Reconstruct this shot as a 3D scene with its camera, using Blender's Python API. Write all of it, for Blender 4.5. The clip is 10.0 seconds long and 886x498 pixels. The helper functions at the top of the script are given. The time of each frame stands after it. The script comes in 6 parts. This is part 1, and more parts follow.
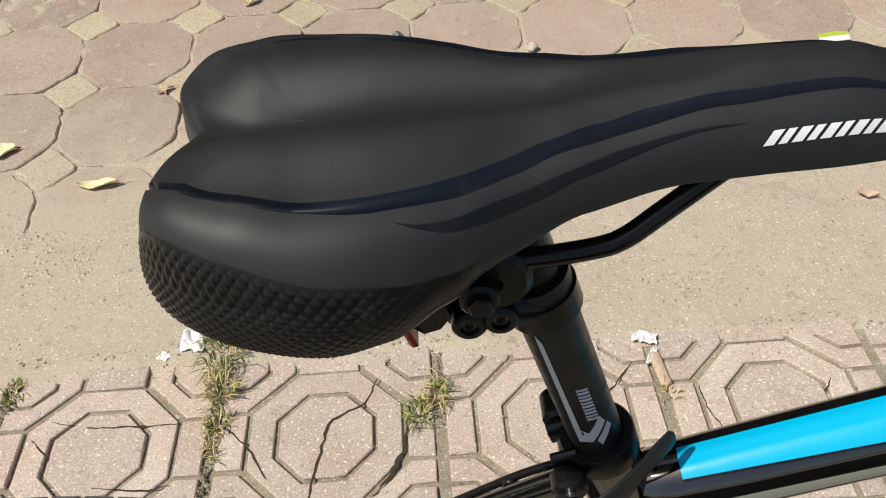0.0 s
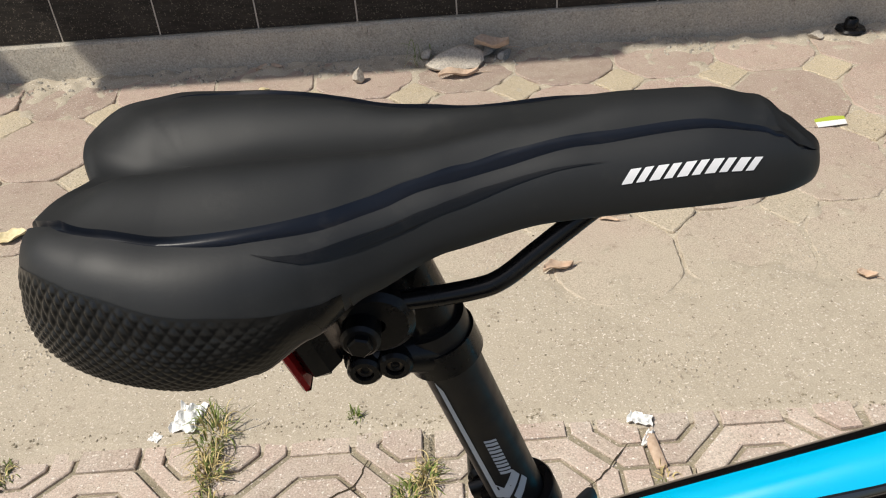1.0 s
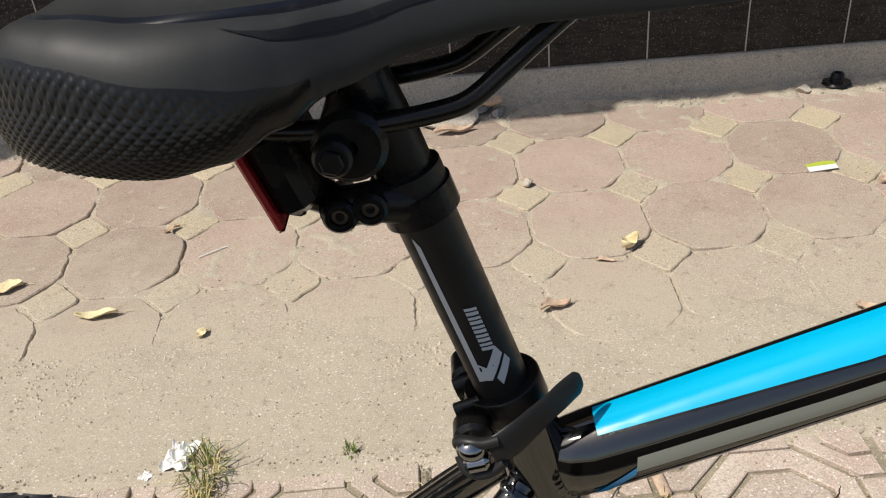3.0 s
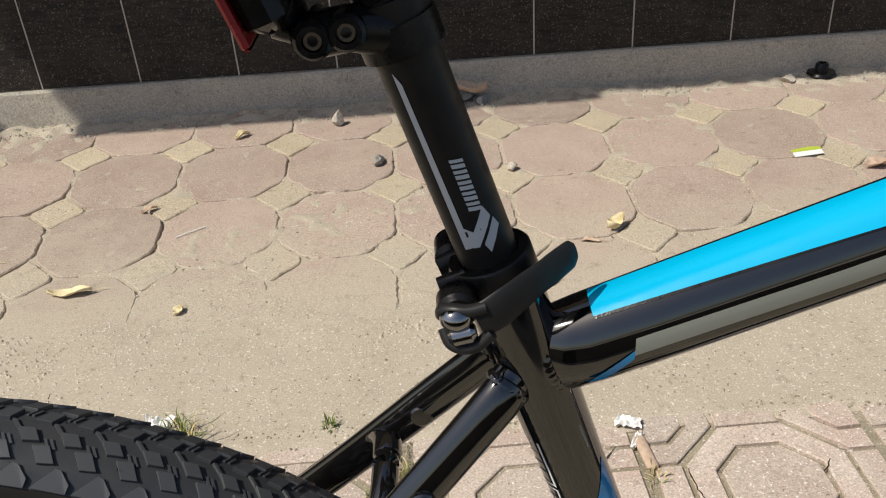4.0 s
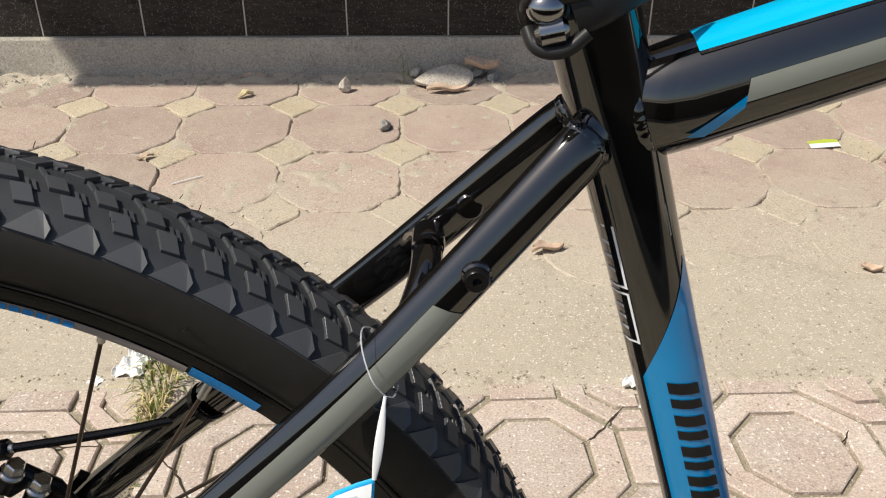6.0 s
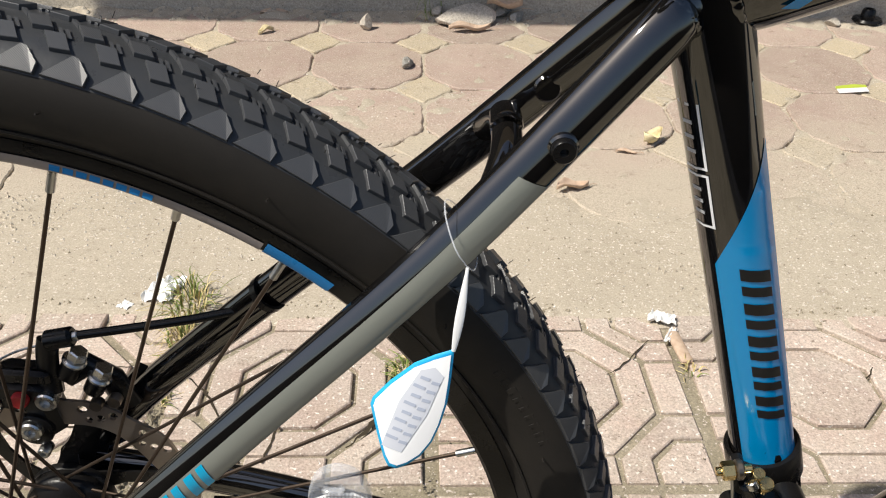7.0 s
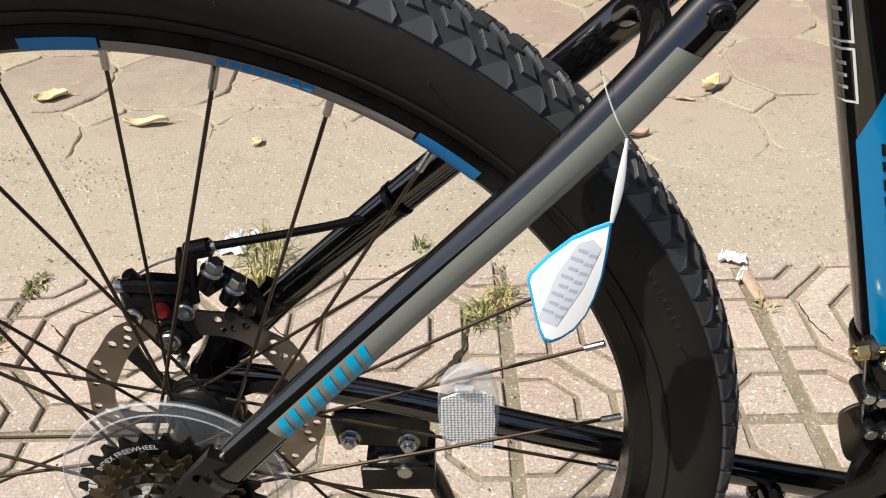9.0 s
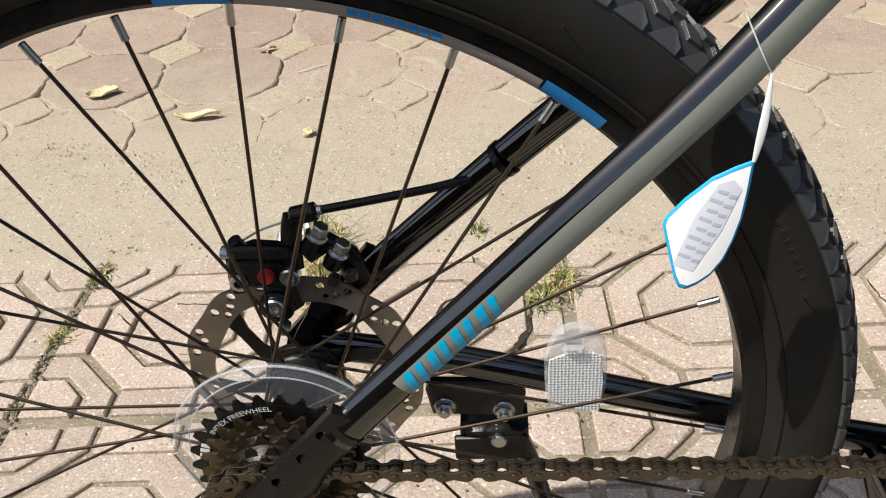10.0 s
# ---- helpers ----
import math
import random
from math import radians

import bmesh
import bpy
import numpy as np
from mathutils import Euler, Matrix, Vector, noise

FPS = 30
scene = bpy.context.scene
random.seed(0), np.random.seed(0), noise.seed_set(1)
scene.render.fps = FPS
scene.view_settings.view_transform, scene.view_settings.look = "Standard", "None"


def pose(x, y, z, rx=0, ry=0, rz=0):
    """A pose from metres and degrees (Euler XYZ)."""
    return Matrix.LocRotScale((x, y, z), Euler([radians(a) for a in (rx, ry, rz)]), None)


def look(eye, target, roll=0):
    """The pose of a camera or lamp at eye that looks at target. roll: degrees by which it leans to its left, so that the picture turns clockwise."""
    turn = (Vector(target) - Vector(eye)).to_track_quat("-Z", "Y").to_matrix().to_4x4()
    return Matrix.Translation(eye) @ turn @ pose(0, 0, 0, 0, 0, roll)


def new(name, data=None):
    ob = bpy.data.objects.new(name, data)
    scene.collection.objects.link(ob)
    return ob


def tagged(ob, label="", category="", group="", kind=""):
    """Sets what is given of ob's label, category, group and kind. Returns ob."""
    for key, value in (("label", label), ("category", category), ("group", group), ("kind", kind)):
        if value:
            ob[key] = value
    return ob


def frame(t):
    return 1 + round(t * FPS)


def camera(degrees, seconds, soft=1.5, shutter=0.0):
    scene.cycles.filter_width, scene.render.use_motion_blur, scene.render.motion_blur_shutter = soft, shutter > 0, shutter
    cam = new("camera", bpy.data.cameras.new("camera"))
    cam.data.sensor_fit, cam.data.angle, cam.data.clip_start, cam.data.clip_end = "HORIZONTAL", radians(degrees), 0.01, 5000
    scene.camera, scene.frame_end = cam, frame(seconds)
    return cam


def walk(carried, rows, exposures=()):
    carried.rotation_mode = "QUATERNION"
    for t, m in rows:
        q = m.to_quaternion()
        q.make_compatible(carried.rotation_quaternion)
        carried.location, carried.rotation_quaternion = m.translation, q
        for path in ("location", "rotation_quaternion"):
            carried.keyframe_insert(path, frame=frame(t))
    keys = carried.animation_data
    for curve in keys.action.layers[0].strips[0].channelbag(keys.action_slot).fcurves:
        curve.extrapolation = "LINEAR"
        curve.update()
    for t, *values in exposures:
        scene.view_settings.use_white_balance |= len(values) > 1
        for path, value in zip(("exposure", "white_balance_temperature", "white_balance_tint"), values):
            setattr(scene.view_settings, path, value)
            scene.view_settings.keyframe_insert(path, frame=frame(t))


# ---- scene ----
cam = camera(55.40, 10.0, soft=1.1)
PATH = [
    (0, (0.2418, -0.2305, 0.9821), (0.2312, 1.2384, -0.3752), -3.59),
    (0.5, (0.2641, -0.2413, 0.9746), (0.2404, 1.3096, -0.2881), -3.92),
    (1, (0.2859, -0.2469, 0.9721), (0.2361, 1.3593, -0.2185), -4.59),
    (1.5, (0.3013, -0.2603, 0.9568), (0.2467, 1.4333, -0.1056), -4.95),
    (2, (0.2983, -0.2725, 0.9293), (0.2376, 1.4377, -0.1058), -4.99),
    (2.5, (0.2919, -0.2795, 0.9070), (0.2362, 1.4374, -0.1173), -5.15),
    (3.8, (0.2868, -0.3098, 0.8695), (0.2862, 1.4113, -0.1492), -4.30),
    (4, (0.2842, -0.2973, 0.8356), (0.2879, 1.4310, -0.1708), -4.03),
    (4.5, (0.2697, -0.3097, 0.7960), (0.2903, 1.4298, -0.1907), -2.91),
    (5, (0.2737, -0.3073, 0.7665), (0.3072, 1.4471, -0.1933), -1.77),
    (5.5, (0.2715, -0.3021, 0.7440), (0.3056, 1.4581, -0.2050), -0.72),
    (6, (0.2532, -0.2969, 0.7195), (0.2834, 1.4485, -0.2564), 0.13),
    (6.2, (0.2479, -0.2980, 0.7106), (0.2724, 1.4284, -0.2989), 0.37),
    (7.3, (0.2211, -0.3196, 0.6888), (0.2313, 1.3633, -0.3918), 0.95),
    (7.5, (0.2188, -0.3257, 0.6824), (0.2195, 1.3532, -0.4045), 0.45),
    (8, (0.2073, -0.3343, 0.6736), (0.1977, 1.3236, -0.4450), -0.18),
    (8.5, (0.1950, -0.3385, 0.6708), (0.1658, 1.3140, -0.4555), -0.94),
    (9, (0.1802, -0.3427, 0.6724), (0.1077, 1.3087, -0.4535), -2.21),
    (9.5, (0.1623, -0.3500, 0.6673), (0.0571, 1.3007, -0.4570), -3.39),
    (10, (0.1379, -0.3542, 0.6564), (-0.0015, 1.2940, -0.4679), -4.50),
]
walk(cam, [(t, look(eye, target, roll)) for t, eye, target, roll in PATH],
     exposures=[(0.0, -0.07), (2.0, 0.0), (4.0, -0.14), (5.0, 0.04), (6.2, 0.08), (7.3, 0.16), (8.5, 0.15), (10.0, 0.10)])

# ---- light ----
SUN_FROM = Vector((-0.50, -0.275, 0.82)).normalized()
world = bpy.data.worlds.new("sky")
scene.world = world
world.use_nodes = True
_bg = world.node_tree.nodes["Background"]
_sky = world.node_tree.nodes.new("ShaderNodeTexSky")
_sky.sky_type = "NISHITA"
_sky.sun_disc = False
_sky.sun_elevation = math.asin(SUN_FROM.z)
_sky.sun_rotation = math.atan2(SUN_FROM.x, SUN_FROM.y)
_sky.dust_density = 2.0
world.node_tree.links.new(_sky.outputs["Color"], _bg.inputs["Color"])
_bg.inputs["Strength"].default_value = 0.12
_sun = bpy.data.lights.new("sun", "SUN")
_sun.energy = 4.65
_sun.angle = radians(0.6)
_sun.color = (1.0, 0.945, 0.84)
sun = new("sun", _sun)
sun.matrix_world = look(SUN_FROM * 30, (0, 0, 0))


# ---- materials ----
def material(name, color, rough=0.6, metal=0.0, coat=0.0, spec=0.5):
    m = bpy.data.materials.new(name)
    m.use_nodes = True
    b = m.node_tree.nodes["Principled BSDF"]
    b.inputs["Base Color"].default_value = (*color, 1)
    b.inputs["Roughness"].default_value = rough
    b.inputs["Metallic"].default_value = metal
    b.inputs["Coat Weight"].default_value = coat
    b.inputs["Coat Roughness"].default_value = 0.04
    b.inputs["Specular IOR Level"].default_value = spec
    return m


def node(m, kind, **values):
    n = m.node_tree.nodes.new(kind)
    for key, value in values.items():
        n.inputs[key].default_value = value
    return n


def wire(m, a, b):
    m.node_tree.links.new(a, b)


def coords(m, stretch=(1, 1, 1), space="Object"):
    tc = node(m, "ShaderNodeTexCoord")
    mp = node(m, "ShaderNodeMapping")
    mp.inputs["Scale"].default_value = stretch
    wire(m, tc.outputs[space], mp.inputs["Vector"])
    return mp.outputs["Vector"]


def place(m):
    g = node(m, "ShaderNodeNewGeometry")
    return g.outputs["Position"]


def ramp(m, source, stops):
    r = node(m, "ShaderNodeValToRGB")
    e = r.color_ramp.elements
    while len(e) < len(stops):
        e.new(0.5)
    for k, (p, c) in enumerate(stops):
        e[k].position = p
        e[k].color = (*c, 1) if len(c) == 3 else c
    wire(m, source, r.inputs["Fac"])
    return r.outputs["Color"]


def noise_of(m, vector, scale, detail=4.0, rough=0.55):
    n = node(m, "ShaderNodeTexNoise", Scale=scale, Detail=detail, Roughness=rough)
    wire(m, vector, n.inputs["Vector"])
    return n.outputs["Fac"]


def mix(m, a, b, fac, blend="MIX"):
    x = m.node_tree.nodes.new("ShaderNodeMix")
    x.data_type = "RGBA"
    x.blend_type = blend
    for socket, value in ((x.inputs[0], fac), (x.inputs[6], a), (x.inputs[7], b)):
        if isinstance(value, (int, float)):
            socket.default_value = value
        elif isinstance(value, tuple):
            socket.default_value = (*value, 1)
        else:
            wire(m, value, socket)
    return x.outputs[2]


def bump(m, height, strength, distance, below=None):
    b = node(m, "ShaderNodeBump", Strength=strength, Distance=distance)
    wire(m, height, b.inputs["Height"])
    if below is not None:
        wire(m, below, b.inputs["Normal"])
    return b.outputs["Normal"]


def shader(m):
    return m.node_tree.nodes["Principled BSDF"]


def speckled(name, colors, rough, speck=(0.62, 0.55, 0.5), grain=420.0, relief=0.0008, tone=0.25, dust=(0.47, 0.41, 0.325), dusty=0.45, drift=None, grit=0.6):
    """Weathered concrete paving: broad stains, fine grain, light specks, dust lying on it; each piece has its own tone."""
    m = material(name, colors[0], rough, spec=0.3)
    p = place(m)
    info = node(m, "ShaderNodeObjectInfo")
    broad = noise_of(m, p, 9.0, 5.0)
    fine = noise_of(m, p, grain, 3.0, 0.7)
    base = mix(m, colors[0], colors[1], ramp(m, broad, [(0.3, (0, 0, 0)), (0.7, (1, 1, 1))]))
    own = ramp(m, info.outputs["Random"], [(0.0, (1 - tone,) * 3), (1.0, (1 + tone * 0.4,) * 3)])
    base = mix(m, base, own, 1.0, "MULTIPLY")
    specks = ramp(m, noise_of(m, p, grain * 0.55, 1.0), [(0.64, (0, 0, 0)), (0.70, (1, 1, 1))])
    base = mix(m, base, speck, mix(m, (0, 0, 0), specks, 0.85))
    dirt = ramp(m, noise_of(m, p, 5.0, 8.0, 0.68), [(0.38, (0, 0, 0)), (0.68, (1, 1, 1))])
    base = mix(m, base, dust, mix(m, (0, 0, 0), dirt, dusty))
    if drift:
        # blown sand lies thicker towards the tiles
        xyz = node(m, "ShaderNodeSeparateXYZ")
        wire(m, p, xyz.inputs["Vector"])
        wave = node(m, "ShaderNodeMath")
        wave.operation = "MULTIPLY_ADD"
        wire(m, noise_of(m, p, 7.0, 6.0, 0.65), wave.inputs[0])
        wave.inputs[1].default_value = 0.75
        wire(m, xyz.outputs["Y"], wave.inputs[2])
        rescale = node(m, "ShaderNodeMapRange")
        rescale.inputs["From Min"].default_value = drift[0] + 0.375
        rescale.inputs["From Max"].default_value = drift[1] + 0.375
        rescale.inputs["To Min"].default_value = 0.92
        rescale.inputs["To Max"].default_value = drift[2]
        wire(m, wave.outputs[0], rescale.inputs["Value"])
        base = mix(m, base, dust, rescale.outputs["Result"])
    patchy = ramp(m, noise_of(m, p, 24.0, 7.0, 0.7), [(0.46, (0, 0, 0)), (0.66, (1, 1, 1))])
    base = mix(m, base, dust, mix(m, (0, 0, 0), patchy, 0.34))
    worn_off = ramp(m, noise_of(m, p, 38.0, 6.0, 0.7), [(0.30, (0.70, 0.68, 0.66)), (0.42, (1, 1, 1))])
    base = mix(m, base, worn_off, 0.95, "MULTIPLY")
    grainy = ramp(m, fine, [(0.30, (0.42, 0.42, 0.42)), (0.70, (1.46, 1.46, 1.46))])
    base = mix(m, base, grainy, grit, "MULTIPLY")
    pits = ramp(m, noise_of(m, p, 150.0, 2.0), [(0.27, (0.34, 0.30, 0.26)), (0.33, (1, 1, 1))])
    base = mix(m, base, pits, 0.75, "MULTIPLY")
    wire(m, base, shader(m).inputs["Base Color"])
    n = bump(m, fine, 0.8, relief)
    n = bump(m, noise_of(m, p, 60.0, 3.0), 0.5, relief * 2.5, n)
    wire(m, n, shader(m).inputs["Normal"])
    return m


PAVER_RED = speckled("faded_red_concrete", ((0.370, 0.268, 0.225), (0.445, 0.335, 0.285)), 0.85, dusty=0.38, drift=(0.98, 1.38, 0.10))
PAVER_YELLOW = speckled("faded_yellow_concrete", ((0.505, 0.415, 0.272), (0.590, 0.495, 0.342)), 0.9, tone=0.15, grain=300.0, relief=0.0016, dusty=0.45, drift=(1.05, 1.5, 0.25))
TILE_PINK = speckled("pink_concrete_tile", ((0.474, 0.358, 0.302), (0.580, 0.500, 0.430)), 0.85, speck=(0.82, 0.77, 0.71), grain=340.0, tone=0.16, relief=0.0012, dusty=0.3)
TILE_BED = speckled("groove_concrete", ((0.19, 0.165, 0.115), (0.28, 0.245, 0.175)), 0.95, dusty=0.2)
DIRT = speckled("sandy_dirt", ((0.445, 0.387, 0.302), (0.495, 0.435, 0.345)), 0.95, speck=(0.74, 0.68, 0.60), grain=420.0, relief=0.0010, dusty=0.5, grit=0.38)
CEMENT = speckled("grey_cement", ((0.305, 0.282, 0.238), (0.385, 0.358, 0.305)), 0.9, speck=(0.40, 0.38, 0.34), grain=200.0, dusty=0.35)
STONE = speckled("pale_stone", ((0.52, 0.47, 0.40), (0.60, 0.55, 0.48)), 0.85, grain=180.0, relief=0.002, dusty=0.2)
GREY_STONE = speckled("grey_stone", ((0.25, 0.26, 0.25), (0.36, 0.36, 0.34)), 0.8, grain=180.0, relief=0.002, dusty=0.2)


def wall_tile():
    m = material("dark_stone_tile", (0.03, 0.026, 0.022), 0.55, spec=0.25)
    p = place(m)
    streak = noise_of(m, coords(m, (14, 14, 90)), 1.0, 6.0)
    broad = noise_of(m, p, 8.0, 5.0)
    c = mix(m, (0.007, 0.0065, 0.006), (0.027, 0.023, 0.019), ramp(m, streak, [(0.35, (0, 0, 0)), (0.7, (1, 1, 1))]))
    spots = ramp(m, noise_of(m, p, 230.0, 3.0), [(0.60, (0, 0, 0)), (0.68, (1, 1, 1))])
    c = mix(m, c, (0.17, 0.145, 0.115), mix(m, (0, 0, 0), spots, 0.75))
    dust = ramp(m, broad, [(0.45, (0, 0, 0)), (0.75, (1, 1, 1))])
    c = mix(m, c, (0.10, 0.088, 0.072), mix(m, (0, 0, 0), dust, 0.16))
    wire(m, c, shader(m).inputs["Base Color"])
    wire(m, bump(m, streak, 0.4, 0.001), shader(m).inputs["Normal"])
    return m


WALL_TILE = wall_tile()
GROUT = material("pale_grout", (0.42, 0.38, 0.33), 0.9)


def worn(name, color, rough, metal=0.0, coat=0.0, spread=0.12, scale=60.0, relief=0.0002, spec=0.25, dust=0.06):
    """Paint, rubber or metal with uneven gloss, fine relief and a little dust."""
    m = material(name, color, rough, metal, coat, spec)
    p = coords(m)
    a = noise_of(m, p, scale, 4.0)
    lo, hi = max(rough - spread, 0.02), min(rough + spread, 1.0)
    wire(m, ramp(m, a, [(0.3, (lo,) * 3), (0.7, (hi,) * 3)]), shader(m).inputs["Roughness"])
    c = mix(m, color, (0.40, 0.34, 0.27), mix(m, (0, 0, 0), ramp(m, noise_of(m, p, scale * 0.35, 5.0, 0.7), [(0.45, (0, 0, 0)), (0.8, (1, 1, 1))]), dust))
    wire(m, c, shader(m).inputs["Base Color"])
    if relief:
        wire(m, bump(m, noise_of(m, p, scale * 12, 2.0), 0.5, relief), shader(m).inputs["Normal"])
    return m


GLOSS_BLACK = worn("gloss_black_paint", (0.004, 0.0037, 0.0037), 0.06, coat=0.0, spread=0.03, relief=0, dust=0.010, spec=1.0)
shader(GLOSS_BLACK).inputs["IOR"].default_value = 1.58
SATIN_BLACK = worn("satin_black", (0.0062, 0.0058, 0.0058), 0.30, dust=0.008, spec=0.3)
MATT_BLACK = worn("matt_black_post", (0.013, 0.012, 0.0115), 0.44, dust=0.015, relief=0.00004, scale=120.0)
PLASTIC = worn("black_plastic", (0.0075, 0.0072, 0.0072), 0.26, dust=0.010, relief=0.00003, scale=100.0)
CYAN = worn("cyan_paint", (0.0, 0.40, 0.66), 0.18, coat=0.0, spread=0.04, relief=0, dust=0.0, spec=0.5)
BLUE = worn("blue_paint", (0.0, 0.235, 0.52), 0.16, coat=0.0, spread=0.04, relief=0, dust=0.0, spec=0.7)
GREY_PAINT = worn("warm_grey_paint", (0.225, 0.232, 0.198), 0.22, coat=0.0, spread=0.05, relief=0, dust=0.02, spec=0.7)
DECAL_GREY = worn("silver_grey_print", (0.46, 0.48, 0.50), 0.4, relief=0, dust=0.03)
DECAL_WHITE = worn("white_print", (0.80, 0.80, 0.80), 0.45, relief=0, dust=0.02)
RUBBER = worn("tyre_rubber", (0.0180, 0.0160, 0.0140), 0.62, dust=0.020, scale=45.0, relief=0.00015, spec=0.18)
TREAD = worn("tread_rubber", (0.036, 0.038, 0.041), 0.35, dust=0.04, scale=80.0, relief=0.0001)
SPOKE_STEEL = worn("dark_spoke_steel", (0.075, 0.055, 0.042), 0.40, metal=0.8, dust=0.05, relief=0.00005)


def ribbed_rubber():
    """Tread rubber whose blocks have fine moulded ribs across them."""
    m = material("ribbed_tread_rubber", (0.050, 0.052, 0.056), 0.37)
    p = coords(m, (1.0, 1.0, 1.0))
    w = node(m, "ShaderNodeTexWave", Scale=620.0, Distortion=0.0)
    w.bands_direction = "DIAGONAL"
    wire(m, p, w.inputs["Vector"])
    n = bump(m, w.outputs["Fac"], 0.3, 0.0001)
    wire(m, bump(m, noise_of(m, p, 500.0, 2.0), 0.3, 0.0001, n), shader(m).inputs["Normal"])
    c = mix(m, (0.050, 0.052, 0.056), (0.10, 0.09, 0.075), mix(m, (0, 0, 0), ramp(m, noise_of(m, p, 60.0, 5.0, 0.7), [(0.5, (0, 0, 0)), (0.85, (1, 1, 1))]), 0.25))
    wire(m, c, shader(m).inputs["Base Color"])
    return m


TREAD_TOP = ribbed_rubber()
STEEL = worn("zinc_steel", (0.55, 0.55, 0.54), 0.28, metal=1.0, dust=0.04, relief=0.00005)
DARK_STEEL = worn("dark_steel", (0.16, 0.135, 0.11), 0.35, metal=0.9, dust=0.06, relief=0.00005)
ROTOR_STEEL = worn("brushed_rotor_steel", (0.31, 0.265, 0.225), 0.40, metal=0.85, dust=0.1, relief=0.00005)
BRONZE = worn("bronzed_cog_steel", (0.125, 0.092, 0.056), 0.34, metal=0.85, dust=0.12, spread=0.15)
CHAIN_STEEL = worn("oiled_chain_steel", (0.115, 0.092, 0.066), 0.30, metal=0.85, dust=0.12, spread=0.15)
BRASS = worn("yellow_zinc_bolt", (0.62, 0.46, 0.20), 0.3, metal=1.0, dust=0.05)
RED_LENS = worn("red_reflector", (0.30, 0.012, 0.012), 0.25, relief=0, dust=0.0)
RED_DOT = worn("red_plastic", (0.35, 0.02, 0.02), 0.4, relief=0, dust=0.0)
WHITE = worn("white_paper", (0.78, 0.78, 0.76), 0.6, relief=0.0001, dust=0.05)
TAG_WHITE = worn("coated_white_card", (0.90, 0.90, 0.89), 0.5, relief=0, dust=0.0)
TAG_BLUE = worn("tag_blue", (0.02, 0.38, 0.70), 0.5, relief=0, dust=0.0)
TAG_BAND = worn("pale_print_area", (0.62, 0.64, 0.69), 0.6, relief=0, dust=0.0)
TAG_PRINT = worn("grey_blue_print", (0.42, 0.46, 0.55), 0.6, relief=0, dust=0.0)
RIM_BLUE = worn("rim_blue_sticker", (0.02, 0.19, 0.45), 0.3, relief=0, dust=0.02)
RIM_GREY = worn("rim_grey_sticker", (0.25, 0.215, 0.195), 0.35, relief=0, dust=0.04)


def clear_plastic(name, tint, rough, body):
    """Thin clear plastic: mostly seen through, with a milky body and its own gloss."""
    m = material(name, tint, rough, spec=0.6)
    shader(m).inputs["Alpha"].default_value = body
    return m


LEVER_BLACK = worn("glossy_black_plastic", (0.016, 0.0155, 0.0155), 0.42, spread=0.08, relief=0, dust=0.01)
CHROME_DARK = worn("dark_chrome", (0.30, 0.30, 0.31), 0.13, metal=1.0, spread=0.04, relief=0, dust=0.02)
CLEAR = clear_plastic("clear_plastic", (0.55, 0.60, 0.66), 0.05, 0.08)
CLEAR_SHELL = clear_plastic("clear_shell", (0.80, 0.82, 0.85), 0.08, 0.30)
CLEAR_FILM = clear_plastic("clear_film", (0.9, 0.92, 0.95), 0.05, 0.28)


def prism_plastic():
    m = material("prismatic_reflector", (0.8, 0.81, 0.82), 0.14, spec=0.8)
    v = node(m, "ShaderNodeTexVoronoi", Scale=520.0, Randomness=0.15)
    wire(m, coords(m), v.inputs["Vector"])
    wire(m, ramp(m, v.outputs["Distance"], [(0.2, (0.88, 0.89, 0.90)), (0.6, (0.52, 0.53, 0.54))]), shader(m).inputs["Base Color"])
    wire(m, bump(m, v.outputs["Distance"], 0.8, 0.0008), shader(m).inputs["Normal"])
    return m


PRISM = prism_plastic()


def saddle_cover(name, color, rough, knurl=False):
    m = material(name, color, rough, spec=0.33)
    p = coords(m)
    a = noise_of(m, p, 900.0, 3.0, 0.7)
    b = noise_of(m, p, 28.0, 4.0)
    wire(m, ramp(m, b, [(0.3, (rough - 0.05,) * 3), (0.7, (rough + 0.07,) * 3)]), shader(m).inputs["Roughness"])
    c = mix(m, color, (0.30, 0.27, 0.23), mix(m, (0, 0, 0), ramp(m, noise_of(m, p, 55.0, 6.0, 0.75), [(0.55, (0, 0, 0)), (0.85, (1, 1, 1))]), 0.05))
    wire(m, c, shader(m).inputs["Base Color"])
    n = bump(m, a, 0.14, 0.0002)
    wire(m, n, shader(m).inputs["Normal"])
    return m


SADDLE_TOP = saddle_cover("matt_black_vinyl", (0.0150, 0.0158, 0.0160), 0.55)
SADDLE_SIDE = saddle_cover("side_black_vinyl", (0.0175, 0.0182, 0.0186), 0.53)
SADDLE_STRIP = saddle_cover("blue_black_vinyl", (0.0045, 0.0062, 0.0105), 0.33)
SADDLE_GROOVE = saddle_cover("groove_black_vinyl", (0.0030, 0.0032, 0.0036), 0.45)
SADDLE_KNURL = saddle_cover("embossed_black_vinyl", (0.006, 0.006, 0.006), 0.26)


def dry_leaf(name, a, b):
    m = material(name, a, 0.75, spec=0.3)
    p = place(m)
    wire(m, mix(m, a, b, ramp(m, noise_of(m, p, 120.0, 4.0), [(0.35, (0, 0, 0)), (0.65, (1, 1, 1))])), shader(m).inputs["Base Color"])
    wire(m, bump(m, noise_of(m, p, 240.0, 3.0), 0.6, 0.001), shader(m).inputs["Normal"])
    return m


